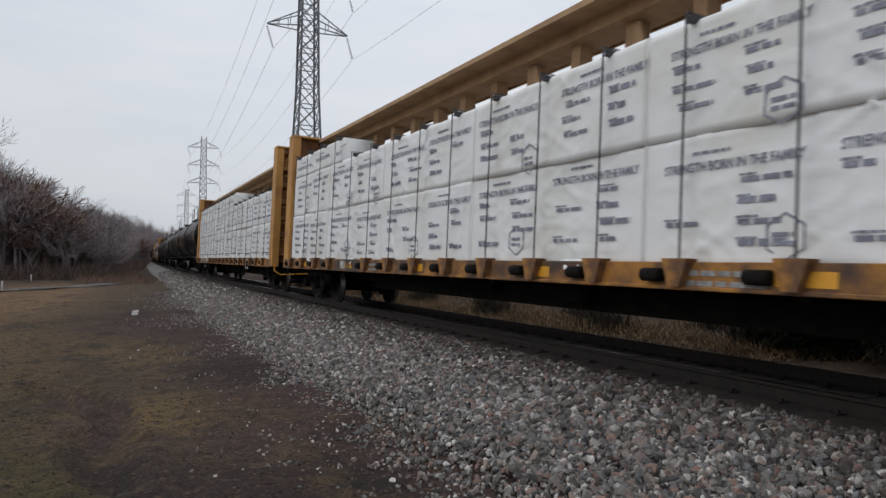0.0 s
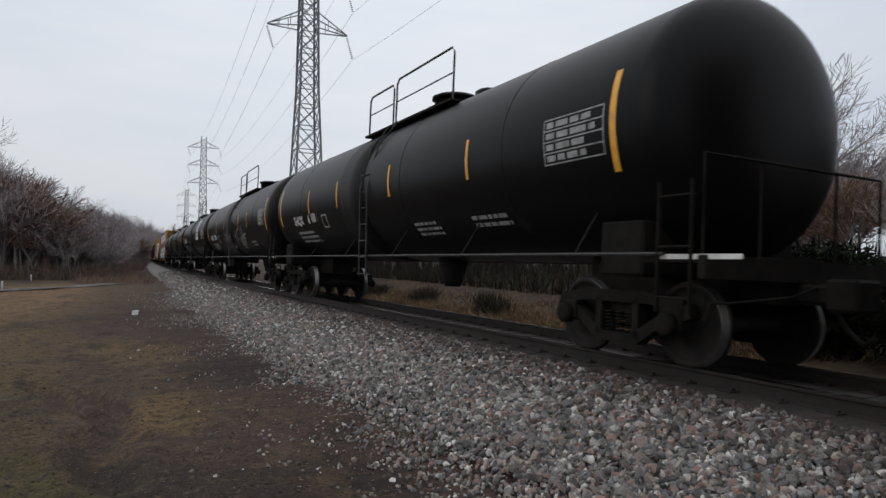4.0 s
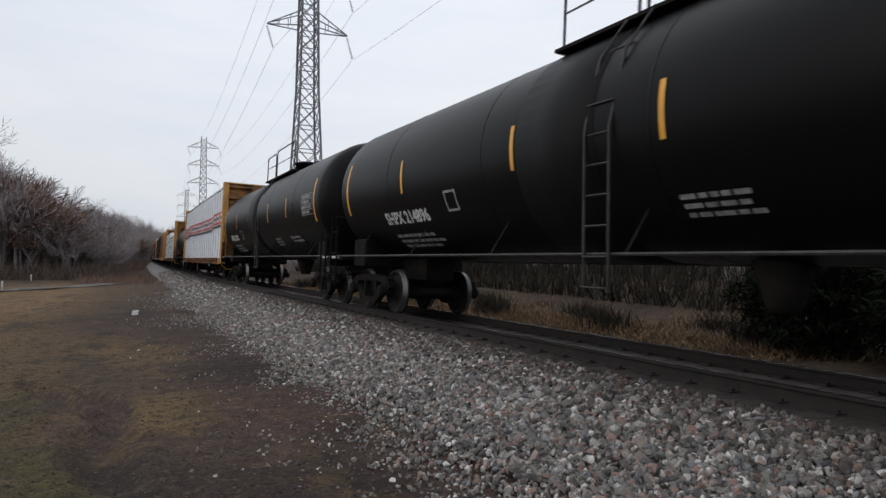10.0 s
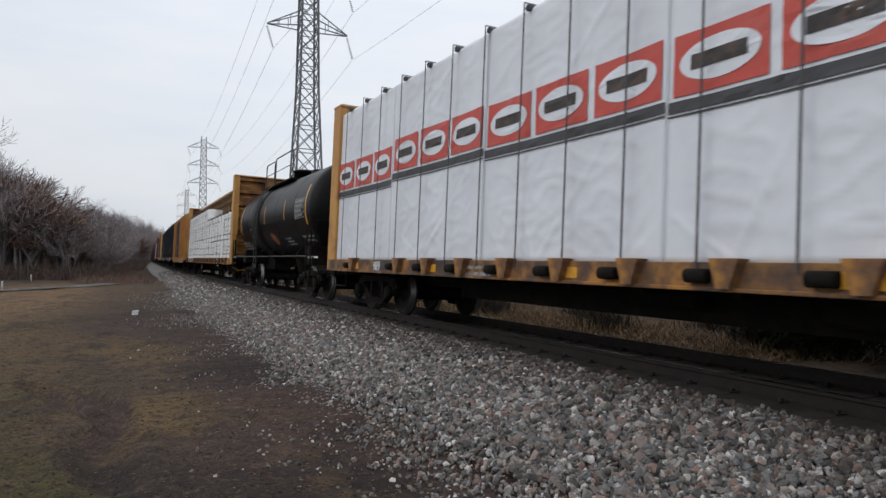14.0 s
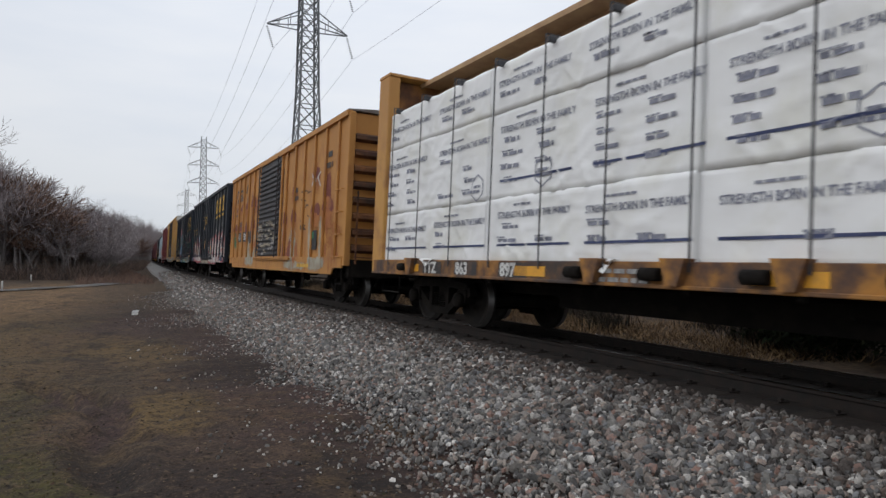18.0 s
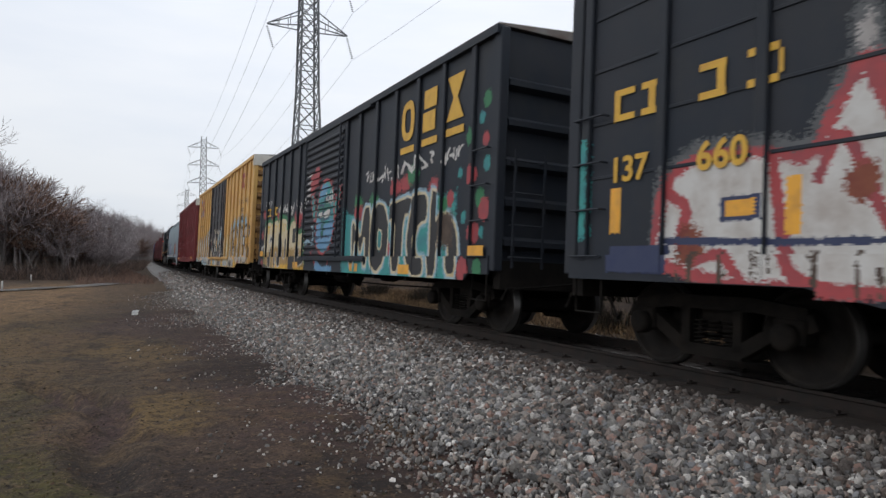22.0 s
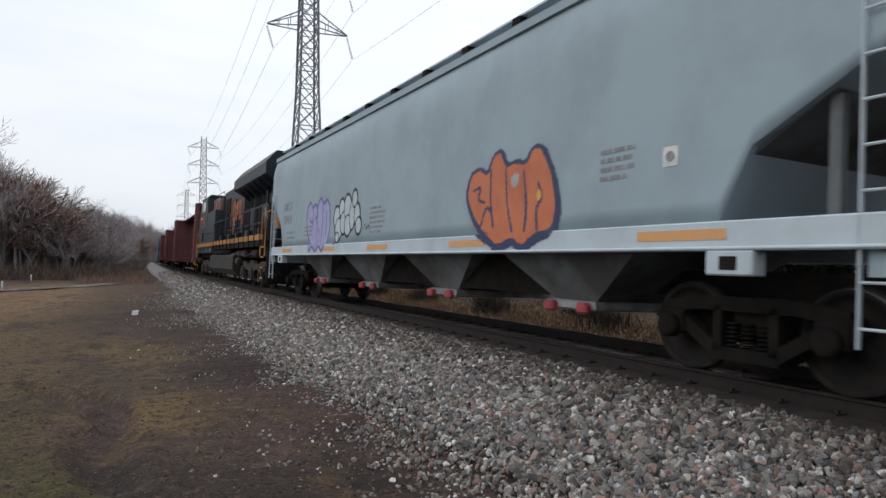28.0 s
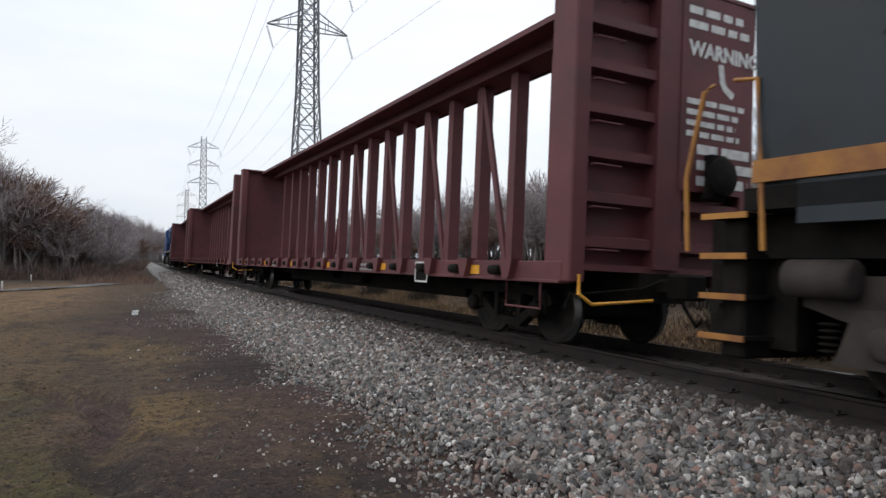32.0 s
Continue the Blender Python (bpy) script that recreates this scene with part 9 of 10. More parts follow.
def scatter_stones():
    places, sizes, dust = [], [], []

    def add(s, a, r, lift=0.3):
        p = on_line(s, -a, bed_z(a))
        z = max(p.z, GROUND_Z + 0.0) if a > 3.4 else p.z
        places.append((p.x, p.y, z + r * lift))
        sizes.append(r)
        # darkened stones grow likelier towards the rails, following dust and the train's shade
        dust.append(rng.uniform(0, 1) * 0.5 + 0.5 * (rng.uniform() < (2.7 - a) / 1.5))

    for s0, s1, n, r0, r1 in ((-2, 12, 36000, 0.018, 0.042), (12, 26, 24000, 0.024, 0.046), (26, 70, 20000, 0.04, 0.065)):
        for _ in range(n):
            s = rng.uniform(s0, s1)
            edge = 4.6 - 0.026 * s + 0.45 * noise.noise(Vector((s * 0.5, 1, 4))) + 0.2 * noise.noise(Vector((s * 2.1, 3, 4)))
            a = 1.22 + (edge - 1.22) * rng.uniform(0, 1) ** 0.92
            if a > edge - 1.4 and rng.uniform() < (a - edge + 1.4) / 1.4 * 0.95:
                continue
            if a < 1.5 and rng.uniform() < (1.5 - a) / 0.28:
                continue
            add(s, a, rng.uniform(r0, r1) * rng.uniform(0.7, 1.15) * (1 - 0.3 * min(1, max(0, (a - 3.0) / 1.2))), rng.uniform(0.0, 0.6))
    for _ in range(17000):
        s = rng.uniform(0, 34)
        a = 3.1 + abs(rng.normal(0, 0.85))
        add(s, a, rng.uniform(0.006, 0.02), 0.2)
    for _ in range(260):
        s = rng.uniform(2, 22)
        add(s, rng.uniform(3.6, 5.8), rng.uniform(0.01, 0.028), 0.1)
    for _ in range(5000):
        s, a = rng.uniform(-2, 40), rng.uniform(-4.0, -1.0)
        p = on_line(s, -a, -0.19 - max(0, -a - 1.7) * 0.2)
        places.append((p.x, p.y, p.z))
        sizes.append(rng.uniform(0.03, 0.05))
        dust.append(1.0)
    places, sizes, dusty = np.array(places), np.array(sizes), np.array(dust)
    for pick, mat, label in ((dusty < 0.5, M_STONE, "grey, white and brown crushed stones along the rails"), (dusty >= 0.5, M_STONE_DARKENED, "crushed stones darkened towards the rails for brake dust and train shade")):
        n = int(pick.sum())
        v = stone_shape(n) * sizes[pick][:, None, None] + places[pick][:, None, :]
        f = (ICO_F[None] + 12 * np.arange(n)[:, None, None]).reshape(-1, 3)
        me = mesh_from_arrays("loose_stones", v.reshape(-1, 3), f, mat)
        me.shade_flat()
        tagged(new("loose_stones", me), label, "ballast stones", kind="stuff")


scatter_stones()

# the stones nearest to the path, each one loose
ONE_STONE = []
for i, tone in enumerate(((0.26, 0.25, 0.24), (0.15, 0.145, 0.14), (0.40, 0.385, 0.37), (0.20, 0.16, 0.14), (0.11, 0.105, 0.105), (0.30, 0.275, 0.25))):
    m = material("single_crushed_stone", tone, 0.9, 0, tuple(c * 0.55 for c in tone), 25, 0.35, bump=0.5, bump_scale=60, per_object=0.25)
    me = mesh_from_arrays("stone", stone_shape(1)[0], ICO_F, m)
    me.shade_flat()
    ONE_STONE.append(me)
for i in range(300):
    s, a = rng.uniform(3.2, 8.5), rng.uniform(2.0, 3.7)
    p, r = on_line(s, -a, bed_z(a)), rng.uniform(0.03, 0.05)
    o = part("stone", ONE_STONE[i % 6], None, bed)
    o.matrix_basis = pose(p.x, p.y, max(p.z, GROUND_Z) + r * 0.55, 0, 0, rng.uniform(0, 360)) @ Matrix.Scale(r, 4)

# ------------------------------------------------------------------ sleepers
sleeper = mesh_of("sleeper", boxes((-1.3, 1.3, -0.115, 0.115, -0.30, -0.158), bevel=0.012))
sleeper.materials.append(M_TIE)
plate = mesh_of("tie_plate", boxes((-0.19, 0.19, -0.09, 0.09, -0.16, -0.145), (-0.13, -0.09, -0.07, -0.03, -0.16, -0.12), (0.09, 0.13, 0.03, 0.07, -0.16, -0.12)))
plate.materials.append(M_RAIL)
for i in range(150):
    s = -6 + i * 0.53
    o = part("sleeper", sleeper, None, bed, "" if i else "dark creosoted timber sleeper")
    o.matrix_basis = car_pose(s, 0.2)
    if i < 60:
        for x in (-0.755, 0.755):
            part("tie_plate", plate, None, o).location.x = x

# ------------------------------------------------------------------ grass and litter
M_GRASS = material("dry_winter_grass", (0.16, 0.115, 0.055), 0.9, 0, bump=0.0, island=((0.14, 0.098, 0.042), (0.085, 0.066, 0.026), (0.17, 0.12, 0.055), (0.055, 0.058, 0.019), (0.11, 0.078, 0.036), (0.06, 0.045, 0.024)))
M_STRAW = material("dead_straw_grass", (0.2, 0.13, 0.07), 0.95, 0, bump=0.0, spec=0.1, island=((0.24, 0.155, 0.082), (0.10, 0.066, 0.042), (0.30, 0.205, 0.115), (0.055, 0.04, 0.03), (0.17, 0.115, 0.066), (0.11, 0.07, 0.045)))
M_LITTER = material("leaf_litter", (0.07, 0.05, 0.035), 0.95, 0, bump=0.0, spec=0.1, island=((0.05, 0.034, 0.026), (0.028, 0.021, 0.018), (0.085, 0.06, 0.038), (0.018, 0.015, 0.013), (0.06, 0.036, 0.026), (0.03, 0.028, 0.016), (0.12, 0.088, 0.06), (0.024, 0.018, 0.016)))


def blades(name, label, n, where, h0, h1, w, mat, lean=0.5):
    base = np.array([where() for _ in range(n)])
    ang = rng.uniform(0, math.tau, n)
    hgt = rng.uniform(h0, h1, n) * rng.uniform(0.6, 1, n)
    d = np.stack([np.cos(ang), np.sin(ang), np.zeros(n)], 1) * (w / 2)
    tip = base + np.stack([rng.normal(0, lean, n) * hgt, rng.normal(0, lean, n) * hgt, hgt], 1)
    v = np.stack([base - d, base + d, tip], 1).reshape(-1, 3)
    me = mesh_from_arrays(name, v, np.arange(3 * n).reshape(-1, 3), mat)
    return tagged(new(name, me), label, "grass", kind="stuff")


def near_grass():
    while True:
        y = 1.2 + 26 * rng.uniform() ** 1.7
        x = rng.uniform(-4 - y * 0.4, 3.0)
        k = noise.noise(Vector((x * 0.35, y * 0.35, 11))) + 0.5 * noise.noise(Vector((x * 1.1, y * 1.1, 5)))
        if k + 0.3 - max(0, x - 0.05 * y + 0.5) * 1.1 > rng.uniform(-0.2, 0.7) and not (5 < y < 10 and abs(x - 1.25 + 0.14 * y) < 0.35):
            return (x, y, ground_height(x, y) - 0.004)


TUFTS = [(float(rng.uniform(9.7, 13.0)), float(rng.uniform(2.0, 44.0)), float(rng.uniform(0.25, 0.8))) for _ in range(150)]


def far_grass():
    x0, y0, r0 = TUFTS[rng.integers(0, len(TUFTS))]
    x, y = x0 + rng.normal(0, r0), y0 + rng.normal(0, r0)
    x = max(x, 9.2 + y * 0.03)
    return (x, y, ground_height(x, y) - 0.02)


blades("short_grass", "thin short dry grass on the bare earth", 60000, near_grass, 0.008, 0.035, 0.007, M_GRASS, 1.1)


def scatter_litter(n):
    """Crumpled leaf scraps and crumbs of earth lying on the ground."""
    y = 2.0 + 26 * rng.uniform(0, 1, n) ** 1.8
    x = rng.uniform(0, 1, n) * (6.6 + y * 0.42) - (3.4 + y * 0.4)
    z = np.array([ground_height(a, b) for a, b in zip(x, y)])
    r = rng.uniform(0.005, 0.014, n) * (1 + y / 20)
    a = rng.uniform(0, math.tau, n)
    c = np.stack([x, y, z], 1)
    corners = []
    for k in range(4):
        t = a + k * math.tau / 4 + rng.uniform(-0.3, 0.3, n)
        corners.append(c + np.stack([np.cos(t) * r, np.sin(t) * r, rng.uniform(-0.1, 0.75, n) * r], 1))
    v = np.stack(corners, 1).reshape(-1, 3)
    f = (np.array([(0, 1, 2), (0, 2, 3)])[None] + 4 * np.arange(n)[:, None, None]).reshape(-1, 3)
    me = mesh_from_arrays("leaf_litter", v, f, M_LITTER)
    tagged(new("leaf_litter", me), "brown leaf scraps and crumbs strewn over the earth", "leaf litter", kind="stuff")


scatter_litter(16000)
blades("straw_grass", "matted tan straw-coloured dead grass on the bank beyond the track", 46000, far_grass, 0.08, 0.34, 0.022, M_STRAW, 1.0)
bm = bmesh.new()
g = [[bm.verts.new((1.04 + i * 0.055 + 0.03 * j, 20.3 + j * 0.22, GROUND_Z + 0.03 + 0.03 * ((i * j) % 2) + 0.05 * j)) for i in range(4)] for j in range(3)]
for j in range(2):
    for i in range(3):
        bm.faces.new((g[j][i], g[j][i + 1], g[j + 1][i + 1], g[j + 1][i]))
bmesh.ops.solidify(bm, geom=bm.faces[:], thickness=0.01)
tagged(part("paper_scrap", bm, M_WHITE), "crumpled white scrap of paper on the ground", "litter")

# ------------------------------------------------------------------ bare trees
# bark and twigs lightened and greyed, distance haze put into their colour
M_BARK = material("haze_greyed_bark", (0.20, 0.18, 0.178), 0.95, 0, (0.26, 0.235, 0.228), 6, 0.35, bump=0.4, bump_scale=25)
M_TWIG = material("haze_greyed_twigs", (0.16, 0.135, 0.13), 0.95, 0, bump=0.0, island=((0.26, 0.225, 0.228), (0.34, 0.29, 0.285), (0.20, 0.175, 0.18)))
M_BRUSH = material("reddish_brown_brush", (0.09, 0.05, 0.038), 0.95, 0, bump=0.0, island=((0.15, 0.09, 0.066), (0.21, 0.13, 0.092), (0.10, 0.066, 0.056)))


def branch_mesh(segs, sides, name, mat):
    """Tapered bars for a list of (from, to, thick, thin)."""
    A = np.array([s[0] for s in segs], float)
    B = np.array([s[1] for s in segs], float)
    ra, rb = np.array([s[2] for s in segs])[:, None], np.array([s[3] for s in segs])[:, None]
    t = B - A
    t /= np.linalg.norm(t, axis=1, keepdims=True) + 1e-9
    u = np.where(np.abs(t[:, 2:3]) < 0.9, np.array([[0, 0, 1.0]]), np.array([[0, 1.0, 0]]))
    x = np.cross(t, u)
    x /= np.linalg.norm(x, axis=1, keepdims=True)
    y = np.cross(x, t)
    rings = []
    for P, r in ((A, ra), (B, rb)):
        for k in range(sides):
            a = k * math.tau / sides
            rings.append(P + (x * math.cos(a) + y * math.sin(a)) * r)
    v = np.stack(rings, 1)
    n = len(segs)
    f = []
    for k in range(sides):
        k2 = (k + 1) % sides
        f += [(k, k2, sides + k2), (k, sides + k2, sides + k)]
    f = (np.array(f)[None] + 2 * sides * np.arange(n)[:, None, None]).reshape(-1, 3)
    return mesh_from_arrays(name, v.reshape(-1, 3), f, mat)


def grow(q, height, spread, depth, stems=1, twig=0.008):
    limbs, twigs = [], []

    def go(p, d, length, r, level):
        n = 3
        for i in range(n):
            d = (d + Vector((q.gauss(0, 0.13), q.gauss(0, 0.13), q.gauss(0.03, 0.06)))).normalized()
            e = p + d * length / n
            r2 = r * 0.82
            (limbs if level < 2 else twigs).append((tuple(p), tuple(e), max(r, twig), max(r2, twig * 0.8)))
            p, r = e, r2
            if level < depth and (level > 0 or i > 0):
                for _ in range(2 if level < 2 else q.choice((1, 2, 2))):
                    a = q.uniform(0, math.tau)
                    side = d.orthogonal().normalized()
                    side.rotate(Matrix.Rotation(a, 3, d))
                    go(p, (d * q.uniform(0.5, 1.0) + side * spread * q.uniform(0.6, 1.1)).normalized(), length * q.uniform(0.5, 0.72), r * q.uniform(0.45, 0.65), level + 1)
        if level < depth:
            go(p, d, length * 0.62, r * 0.75, level + 1)

    for k in range(stems):
        go(Vector((q.uniform(-0.4, 0.4) * (stems > 1), q.uniform(-0.4, 0.4) * (stems > 1), -0.1)), Vector((q.gauss(0, 0.12), q.gauss(0, 0.12), 1)).normalized(), height * 0.42, height * 0.018, 0)
    return limbs, twigs


TALL = {}  # how high each kind stands at size one


def make_tree(name, label, category, seed, height, spread, depth, stems=1, twig=0.012, mat=None):
    q = random.Random(seed)
    limbs, twigs = grow(q, height, spread, depth, stems, twig)
    t = thing(name, label, category)
    TALL[t.name] = max(s[1][2] for s in twigs)
    part("trunk", branch_mesh(limbs, 5, "trunk", M_BARK), None, t)
    part("crown", branch_mesh(twigs, 3, "crown", mat or M_TWIG), None, t, "leafless crown of fine twigs")
    return t


HOUSE_OF_TREES = [make_tree("bare_tree", "leafless grey-brown tree at the edge of the wood", "tree", 31 + i, (9.5, 8.0, 7.0, 8.6)[i], (0.62, 0.7, 0.8, 0.66)[i], 4, (1, 2, 2, 1)[i], 0.010) for i in range(4)]
BUSHES = [make_tree("bush", "leafless brown thicket bush", "bush", 61 + i, (4.2, 3.6, 3.0)[i], 0.75, 3, 6, 0.011, M_BRUSH if i == 2 else M_TWIG) for i in range(3)]
q = random.Random(5)


def plant(kinds, x, y, scale, first):
    k = q.randrange(len(kinds))
    m = Matrix.Translation((x, y, ground_height(x, y))) @ pose(0, 0, 0, 0, 0, q.uniform(0, 360))
    if kinds[k] not in first:
        o = kinds[k]
        o.matrix_basis = m
        first.append(o)
    else:
        o = copy_thing(kinds[k], m)
    o.scale = (scale * q.uniform(0.85, 1.15), scale * q.uniform(0.85, 1.15), scale)
    tagged(o, group="bare trees" if kinds is HOUSE_OF_TREES else "bushes")
    return o


used = []
SKYLINE = ((-9, -5.8, -3.7, -2.4, -1.2, 0.75, 1.5, 3.5, 4.7, 8), (0.145, 0.135, 0.098, 0.08, 0.089, 0.065, 0.046, 0.0436, 0.043, 0.04))


def by_bearing(kinds, bearing, far, share):
    """Plants a tree on a bearing (degrees from the line's start) so that it rises to a share of the wood's skyline."""
    k = q.randrange(len(kinds))
    x, y = far * math.sin(radians(bearing)), far * math.cos(radians(bearing))
    high = 1.6 + far * float(np.interp(bearing, *SKYLINE))
    plant(kinds[k:k + 1] if kinds is not HOUSE_OF_TREES else kinds, x, y, max(0.35, high * share / 8.3 if kinds is HOUSE_OF_TREES else high * share / TALL[kinds[k].name]), used)


# the wood at the edge of the open ground, thin in front and taller behind
for i in range(34):
    by_bearing(HOUSE_OF_TREES, -9 + 10.3 * (i + q.random()) / 34, 66 + (i % 4) * 7 + q.uniform(-3, 3), q.uniform(0.86, 1.15))
for i in range(64):
    by_bearing(BUSHES, -9 + 10.4 * (i + q.random()) / 64, q.uniform(57, 74), q.uniform(0.5, 0.92))
# the wood runs on beside the line into the distance
for i in range(40):
    f = i / 39
    by_bearing(HOUSE_OF_TREES, 1.2 + 2.9 * f + q.uniform(-0.5, 0.25), 95 + 190 * f + q.uniform(-6, 6), q.uniform(0.85, 1.2))
for i in range(40):
    f = i / 39
    by_bearing(BUSHES, 1.0 + 2.6 * f + q.uniform(-0.4, 0.2), 85 + 150 * f + q.uniform(-4, 4), q.uniform(0.5, 0.8))
for i in range(34):
    by_bearing(HOUSE_OF_TREES, q.uniform(3.2, 8.5), q.uniform(330, 400), q.uniform(0.85, 1.2))
for i in range(16):
    by_bearing(BUSHES, 2.6 + 2.4 * i / 15, q.uniform(330, 410), q.uniform(0.6, 0.9))
# beyond the train
for i in range(30):
    y = 1 + i * 2.2 + q.uniform(-1, 1)
    plant(BUSHES, 17 + q.uniform(-2, 5) + y * 0.03, y, q.uniform(0.8, 1.35), used)
for i in range(22):
    y = -4 + i * 4 + q.uniform(-1.5, 1.5)
    plant(HOUSE_OF_TREES, 24 + q.uniform(-3, 8) + y * 0.04, y, q.uniform(0.65, 0.95), used)
for i in range(34):
    plant(BUSHES, q.uniform(24, 46), -6 + i * 2.6 + q.uniform(-1, 1), q.uniform(1.1, 1.7), used)
for i in range(46):
    y = 14 + i * 1.7 + q.uniform(-1, 1)
    plant(BUSHES, 25 + q.uniform(-2, 5) + y * 0.05, y, q.uniform(1.2, 1.75), used)


def brush_place():
    y = rng.uniform(44, 92)
    x = rng.uniform(-0.8, 3.6) + (y - 44) * 0.012
    return (x, y, ground_height(x, y) - 0.02)


def under_wood():
    b, far = radians(rng.uniform(-9, 1.6)), rng.uniform(54, 72)
    if rng.uniform() < 0.35:
        b, far = radians(rng.uniform(1.0, 4.4)), rng.uniform(90, 260)
        b *= 0.75 + 0.25 * min(1, far / 260)
    x, y = far * math.sin(b), far * math.cos(b)
    return (x, y, ground_height(x, y) - 0.02)


def beyond_place():
    y = rng.uniform(0, 60)
    x = 13.5 + 36 * rng.uniform() ** 1.6 + y * 0.05
    return (x, y, ground_height(x, y) - 0.02)


def clump_place():
    k = rng.integers(0, 26)
    return (10.6 + (k * 7919 % 23) / 8 + rng.normal(0, 0.28), 1.5 + k * 1.55 + rng.normal(0, 0.3), ground_height(11, 1.5 + k * 1.55) - 0.02)


M_DARK_SCRUB = material("dark_brown_scrub", (0.03, 0.024, 0.02), 0.95, 0, bump=0.0, spec=0.1, island=((0.03, 0.024, 0.02), (0.05, 0.038, 0.03), (0.018, 0.016, 0.014), (0.04, 0.04, 0.028)))
M_UNDERWOOD = material("dim_undergrowth", (0.1, 0.08, 0.07), 0.95, 0, bump=0.0, spec=0.1, island=((0.16, 0.118, 0.10), (0.095, 0.076, 0.068), (0.22, 0.155, 0.12), (0.07, 0.058, 0.054)))
blades("rough_scrub", "rough brown scrub on the ground beyond the train", 34000, beyond_place, 0.3, 1.4, 0.06, M_DARK_SCRUB, 0.35)
blades("dark_scrub", "dark tufts of scrub at the foot of the far slope", 9000, clump_place, 0.25, 0.8, 0.03, M_DARK_SCRUB, 0.45)
blades("reddish_brush", "low reddish-brown dead brush beside the line", 9000, brush_place, 0.12, 0.75, 0.025, M_BRUSH, 0.7)
blades("undergrowth", "tangled grey-brown undergrowth at the foot of the wood", 26000, under_wood, 0.3, 2.0, 0.04, M_UNDERWOOD, 0.7)

M_EVERGREEN = material("dark_evergreen_needles", (0.012, 0.018, 0.010), 0.9, 0, bump=0.0, spec=0.1, island=((0.010, 0.015, 0.008), (0.018, 0.026, 0.012), (0.007, 0.010, 0.007), (0.022, 0.026, 0.014)))


def evergreen(x, y, r, high, n):
    """A low dense evergreen shrub: a short stem and a crown of needle sprays."""
    t = thing("evergreen_shrub", "dense dark green evergreen shrub on the bank beyond the track", "shrub", "evergreen shrubs")
    z = ground_height(x, y)
    part("trunk", branch_mesh([((x, y, z - 0.1), (x, y, z + high * 0.7), 0.06, 0.03)], 6, "trunk", M_BARK), None, t)
    d = rng.normal(0, 1, (n, 3))
    d /= np.linalg.norm(d, axis=1, keepdims=True)
    k = rng.uniform(0.35, 1.0, (n, 1)) ** 0.5 * (1 + 0.22 * np.sin(d[:, :1] * 5 + d[:, 1:2] * 7) + 0.12 * np.sin(d[:, 2:3] * 11))
    c = d * k * np.array([r, r, high * 0.52]) + np.array([x, y, z + high * 0.5])
    c[:, 2] = np.maximum(c[:, 2], z)
    d = d + rng.normal(0, 0.9, (n, 3))
    d /= np.linalg.norm(d, axis=1, keepdims=True)
    side = np.cross(d, rng.normal(0, 1, (n, 3)))
    side /= np.linalg.norm(side, axis=1, keepdims=True) + 1e-9
    v = np.stack([c - side * 0.025, c + side * 0.025, c + d * rng.uniform(0.08, 0.2, (n, 1)) + rng.normal(0, 0.03, (n, 3))], 1).reshape(-1, 3)
    part("crown", mesh_from_arrays("crown", v, np.arange(3 * n).reshape(-1, 3), M_EVERGREEN), None, t, "dark green needle sprays")


for place in ((11.6, 7.6, 1.15, 1.9, 16000), (11.4, 5.3, 1.0, 1.6, 13000)):
    evergreen(*place)

# ------------------------------------------------------------------ left edge: gravel drive, posts, a far building
M_DRIVE = material("pale_gravel_drive", (0.24, 0.23, 0.22), 0.95, 0, (0.16, 0.15, 0.14), 4, 0.45, bump=0.4, bump_scale=20)
bm = bmesh.new()
n_ = 30
row = [[bm.verts.new((-10.7 + 11.9 * i / n_ + 0.5 * j + 0.15 * math.sin(i * 1.7), 26.2 + 19.6 * i / n_ - 0.45 * j + 0.2 * math.sin(i * 2.3 + j), ground_height(-10.7 + 11.9 * i / n_, 26.2 + 19.6 * i / n_) + 0.035 + 0.02 * ((i * 7 + j * 3) % 5) / 5)) for i in range(n_ + 1)] for j in range(3)]
for j in range(2):
    for i in range(n_):
        bm.faces.new((row[j][i], row[j][i + 1], row[j + 1][i + 1], row[j + 1][i]))
bmesh.ops.solidify(bm, geom=bm.faces[:], thickness=0.2)
tagged(part("gravel_drive", bm, M_DRIVE), "pale gravel drive along the edge of the wood", "drive", kind="structure")
for x, y in ((-3.55, 36.9), (-3.3, 50.5)):
    tagged(part("marker_post", lathe(bmesh.new(), [(GROUND_Z - 0.1, 0.04), (GROUND_Z + 0.42, 0.04), (GROUND_Z + 0.45, 0.025)], "z", 10, (x, y, 0)), M_WHITE), "short white marker post beside the drive", "post", "marker posts")

# a flat-roofed building behind the wood
M_FAR_WALL = material("dark_brick_wall", (0.10, 0.085, 0.08), 0.9, 0, (0.14, 0.115, 0.105), 0.5, 0.4, bump=0.1)
far_house = thing("flat_roofed_building", "dark flat-roofed building half hidden behind the bare wood", "building")
far_house.matrix_basis = pose(-0.4, 128, GROUND_Z, 0, 0, -6)
part("wall", boxes((-4.5, 3.0, 0, 12, -0.2, 8.3)), M_FAR_WALL, far_house)
part("roof", boxes((-4.7, 3.2, -0.2, 12.2, 8.3, 8.6)), M_UNDER, far_house, "dark flat roof edge")
for i in range(2, 4):
    for z in (1.2, 3.9, 6.4):
        w_ = part("window", boxes((-7.9 + i * 2.8, -6.5 + i * 2.8, -0.06, 0.1, z, z + 1.5)), M_FAR_WALL, far_house)
        part("pane", boxes((-7.8 + i * 2.8, -6.6 + i * 2.8, -0.075, -0.05, z + 0.1, z + 1.4)), M_UNDER, w_)

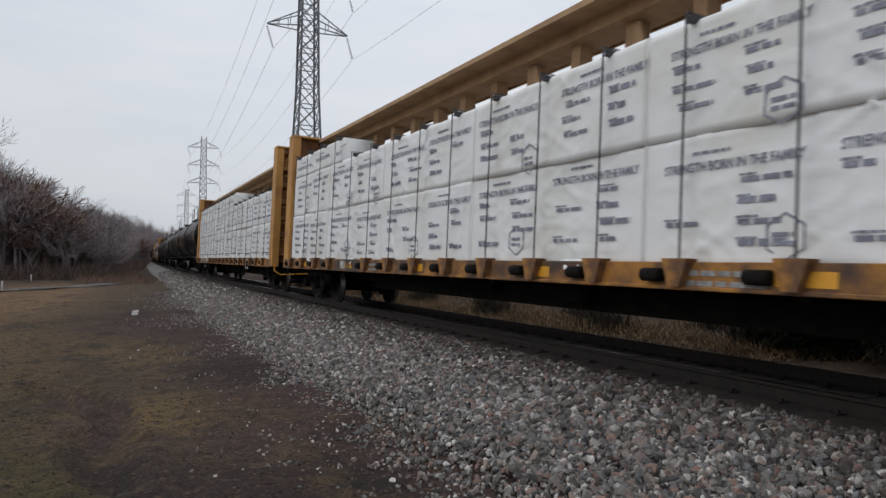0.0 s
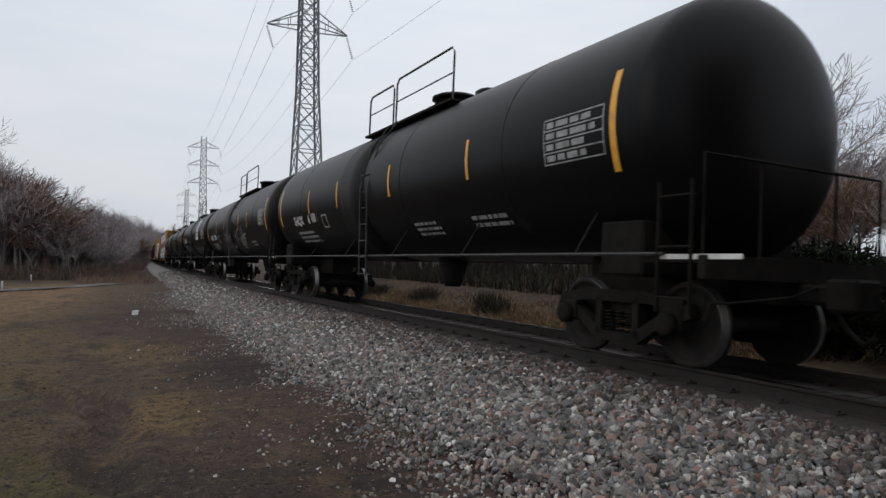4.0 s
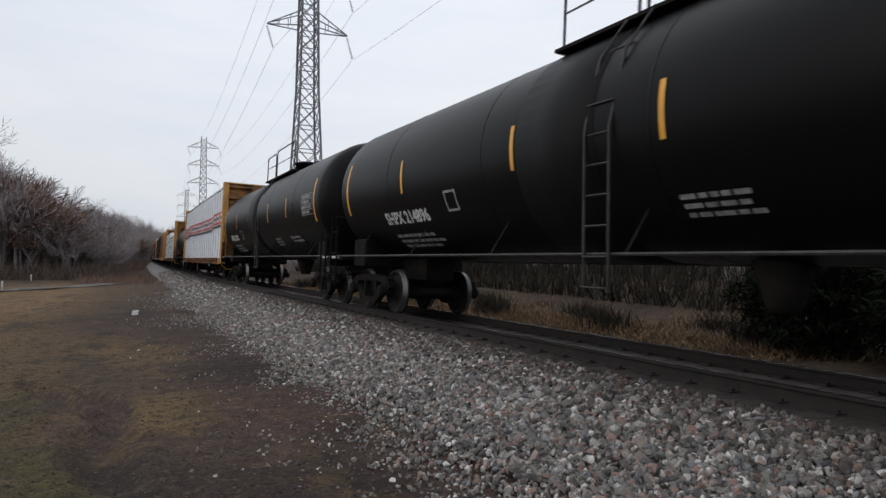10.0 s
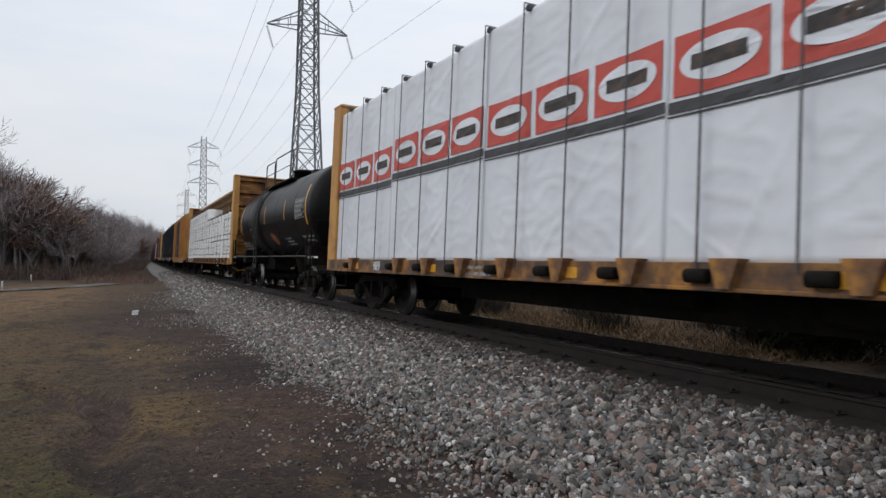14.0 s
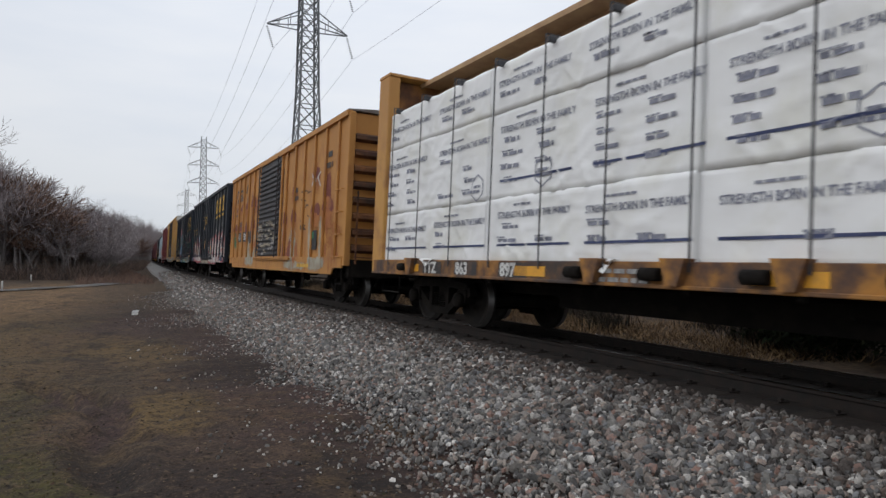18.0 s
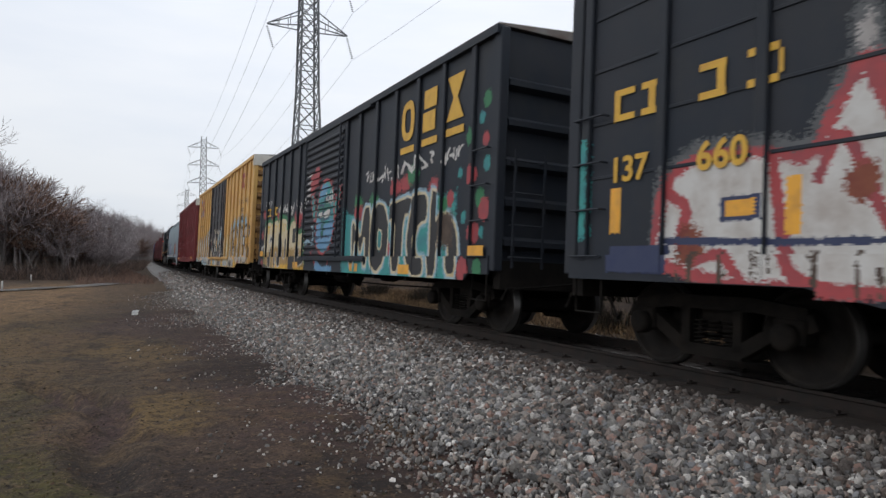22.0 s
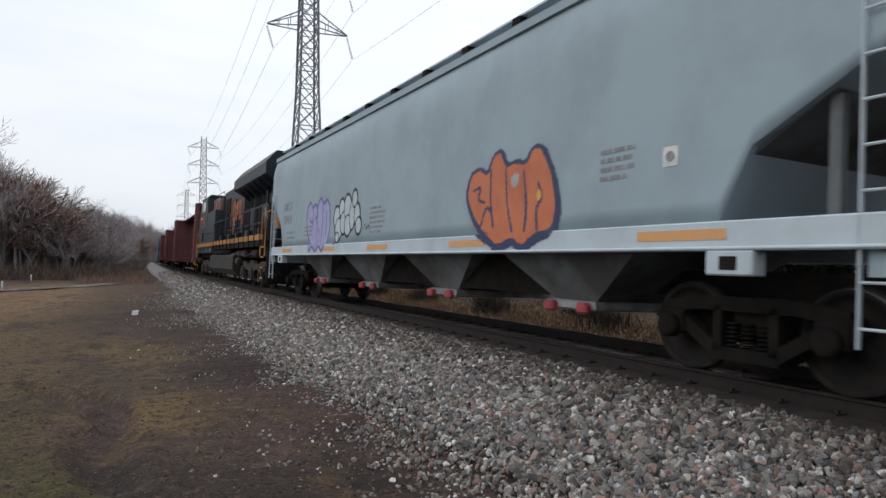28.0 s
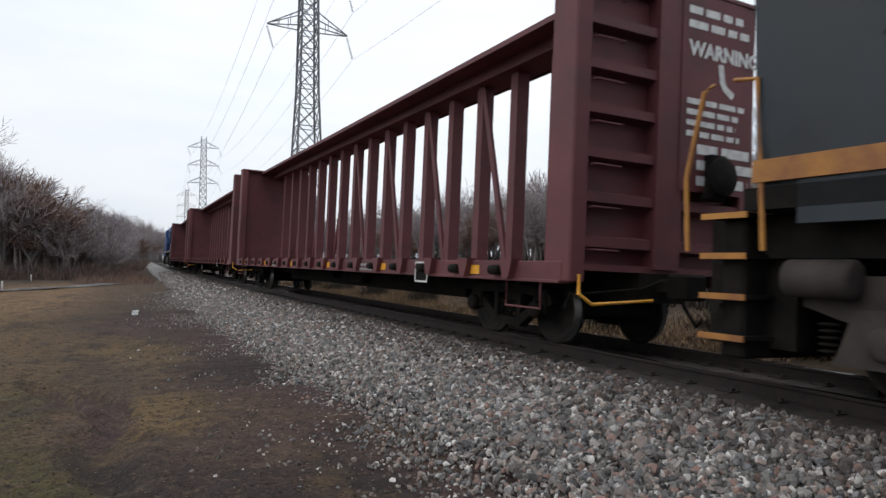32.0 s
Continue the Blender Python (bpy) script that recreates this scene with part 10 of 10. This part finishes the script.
# ------------------------------------------------------------------ power line
M_STEEL = material("grey_galvanised_lattice", (0.17, 0.18, 0.19), 0.7, 0.3, (0.12, 0.125, 0.13), 2, 0.4, bump=0.05)
M_INSULATOR = material("dark_glazed_insulator", (0.05, 0.05, 0.055), 0.35, 0, bump=0.0)
M_WIRE = material("dull_aluminium_wire", (0.42, 0.43, 0.44), 0.6, 0.3, bump=0.0)
ARMS = (21.6, 26.0, 30.4)
TOP = 33.0


def tower():
    t = thing("pylon", "grey steel lattice pylon carrying power lines", "pylon", "pylons of the power line")
    wid = lambda z: 3.0 - 1.35 * min(1, z / 16) if z < 16 else 1.65 - 0.5 * (z - 16) / 17
    for sx in (-1, 1):
        for sy in (-1, 1):
            bm = bmesh.new()
            for a, b in ((0, 16), (16, TOP)):
                bar(bm, (sx * wid(a) / 2, sy * wid(a) / 2, a), (sx * wid(b - 1e-6) / 2, sy * wid(b - 1e-6) / 2, b), 0.15)
            part("leg", bm, M_STEEL, t)
    zs = [0]
    while zs[-1] < TOP - 1.0:
        zs.append(zs[-1] + max(1.35, wid(zs[-1]) * 1.0))
    for a, b in zip(zs, zs[1:]):
        wa, wb = wid(a) / 2, wid(b) / 2
        bm = bmesh.new()
        for (x0, y0), (x1, y1) in (((-1, -1), (1, -1)), ((1, -1), (1, 1)), ((1, 1), (-1, 1)), ((-1, 1), (-1, -1))):
            bar(bm, (x0 * wa, y0 * wa, a), (x1 * wb, y1 * wb, b), 0.07)
            bar(bm, (x1 * wa, y1 * wa, a), (x0 * wb, y0 * wb, b), 0.07)
            bar(bm, (x0 * wb, y0 * wb, b), (x1 * wb, y1 * wb, b), 0.07)
        part("lattice_panel", bm, M_STEEL, t)
    for i, z in enumerate(ARMS):
        for sx in (-1, 1):
            reach, w = 3.65, wid(z) / 2
            bm = bmesh.new()
            for sy in (-1, 1):
                bar(bm, (sx * w, sy * w, z), (sx * reach, 0, z - 0.12), 0.08)
                bar(bm, (sx * w, sy * w, z + 1.35), (sx * reach, 0, z - 0.05), 0.08)
                for k in (0.33, 0.66):
                    bar(bm, (sx * (w + (reach - w) * k), sy * w * (1 - k), z - 0.12 * k), (sx * (w + (reach - w) * k), sy * w * (1 - k), z + 1.35 * (1 - k)), 0.05)
            part("cross_arm", bm, M_STEEL, t)
            ins = bmesh.new()
            for k in range(11):
                zz = z - 0.3 - k * 0.165
                lathe(ins, [(zz - 0.08, 0.03), (zz - 0.05, 0.12), (zz, 0.03)], "z", 8, (sx * reach + 0.055 * k, 0.02 * k, 0))
            part("insulator", ins, M_INSULATOR, t, "string of dark insulator discs")
    return t


BASES = [(17.05, 59.0, 0.35), (24.5, 174.5, -1.7), (34.7, 292.0, -3.3)]
first = tower()
towers = [first]
first.matrix_basis = pose(*BASES[0], 0, 0, -2)
for b in BASES[1:]:
    towers.append(copy_thing(first, pose(*b, 0, 0, -8)))


def hang(base, turn, sx, z):
    m = pose(*base, 0, 0, turn)
    return m @ Vector((sx * 3.65 + 0.6, 0.2, z - 2.15))


LINE = [((10.4, -58, 0.6), -6)] + [(b, t) for b, t in zip(BASES, (-2, -8, -8))] + [((46, 410, -5), -8)]
for (b0, t0), (b1, t1) in zip(LINE, LINE[1:]):
    for z in ARMS:
        for sx in (-1, 1):
            a, b = hang(b0, t0, sx, z), hang(b1, t1, sx, z)
            pts = [a.lerp(b, k / 20) - Vector((0, 0, 4 * 2.6 * (k / 20) * (1 - k / 20))) for k in range(21)]
            tagged(part("power_line_wire", rod(bmesh.new(), pts, 0.016, 4), M_WIRE), "thin power line wire hung between pylons", "wire", "power line wires")
#BACK_END


# ------------------------------------------------------------------ what moves
def motions():
    for entry in TRAIN:
        car, s, half, wheels = entry
        rows = [(t, car_pose(s - gone(t), half)) for t in np.arange(0, 32.01, 0.5)]
        walk(car, rows)
        for load, e in LOADS:
            if e is entry:
                walk(load, rows)
        # wheels turn while their car is near enough for it to be seen
        near = [t for t in np.arange(0, 32.001, 1 / 30) if -16 < s - gone(t) < 75]
        for axle, y, r in wheels:
            if not near:
                walk(axle, [(0, pose(0, y, r)), (32, pose(0, y, r))])
                continue
            a = [(t, math.degrees((gone(t) - gone(near[0])) / r)) for t in near]
            if near[0] > 0:
                a.insert(0, (0, a[0][1]))
            if near[-1] < 31.99:
                a.append((32, a[-1][1]))
            walk(axle, [(t, pose(0, y, r, k)) for t, k in a])


motions()
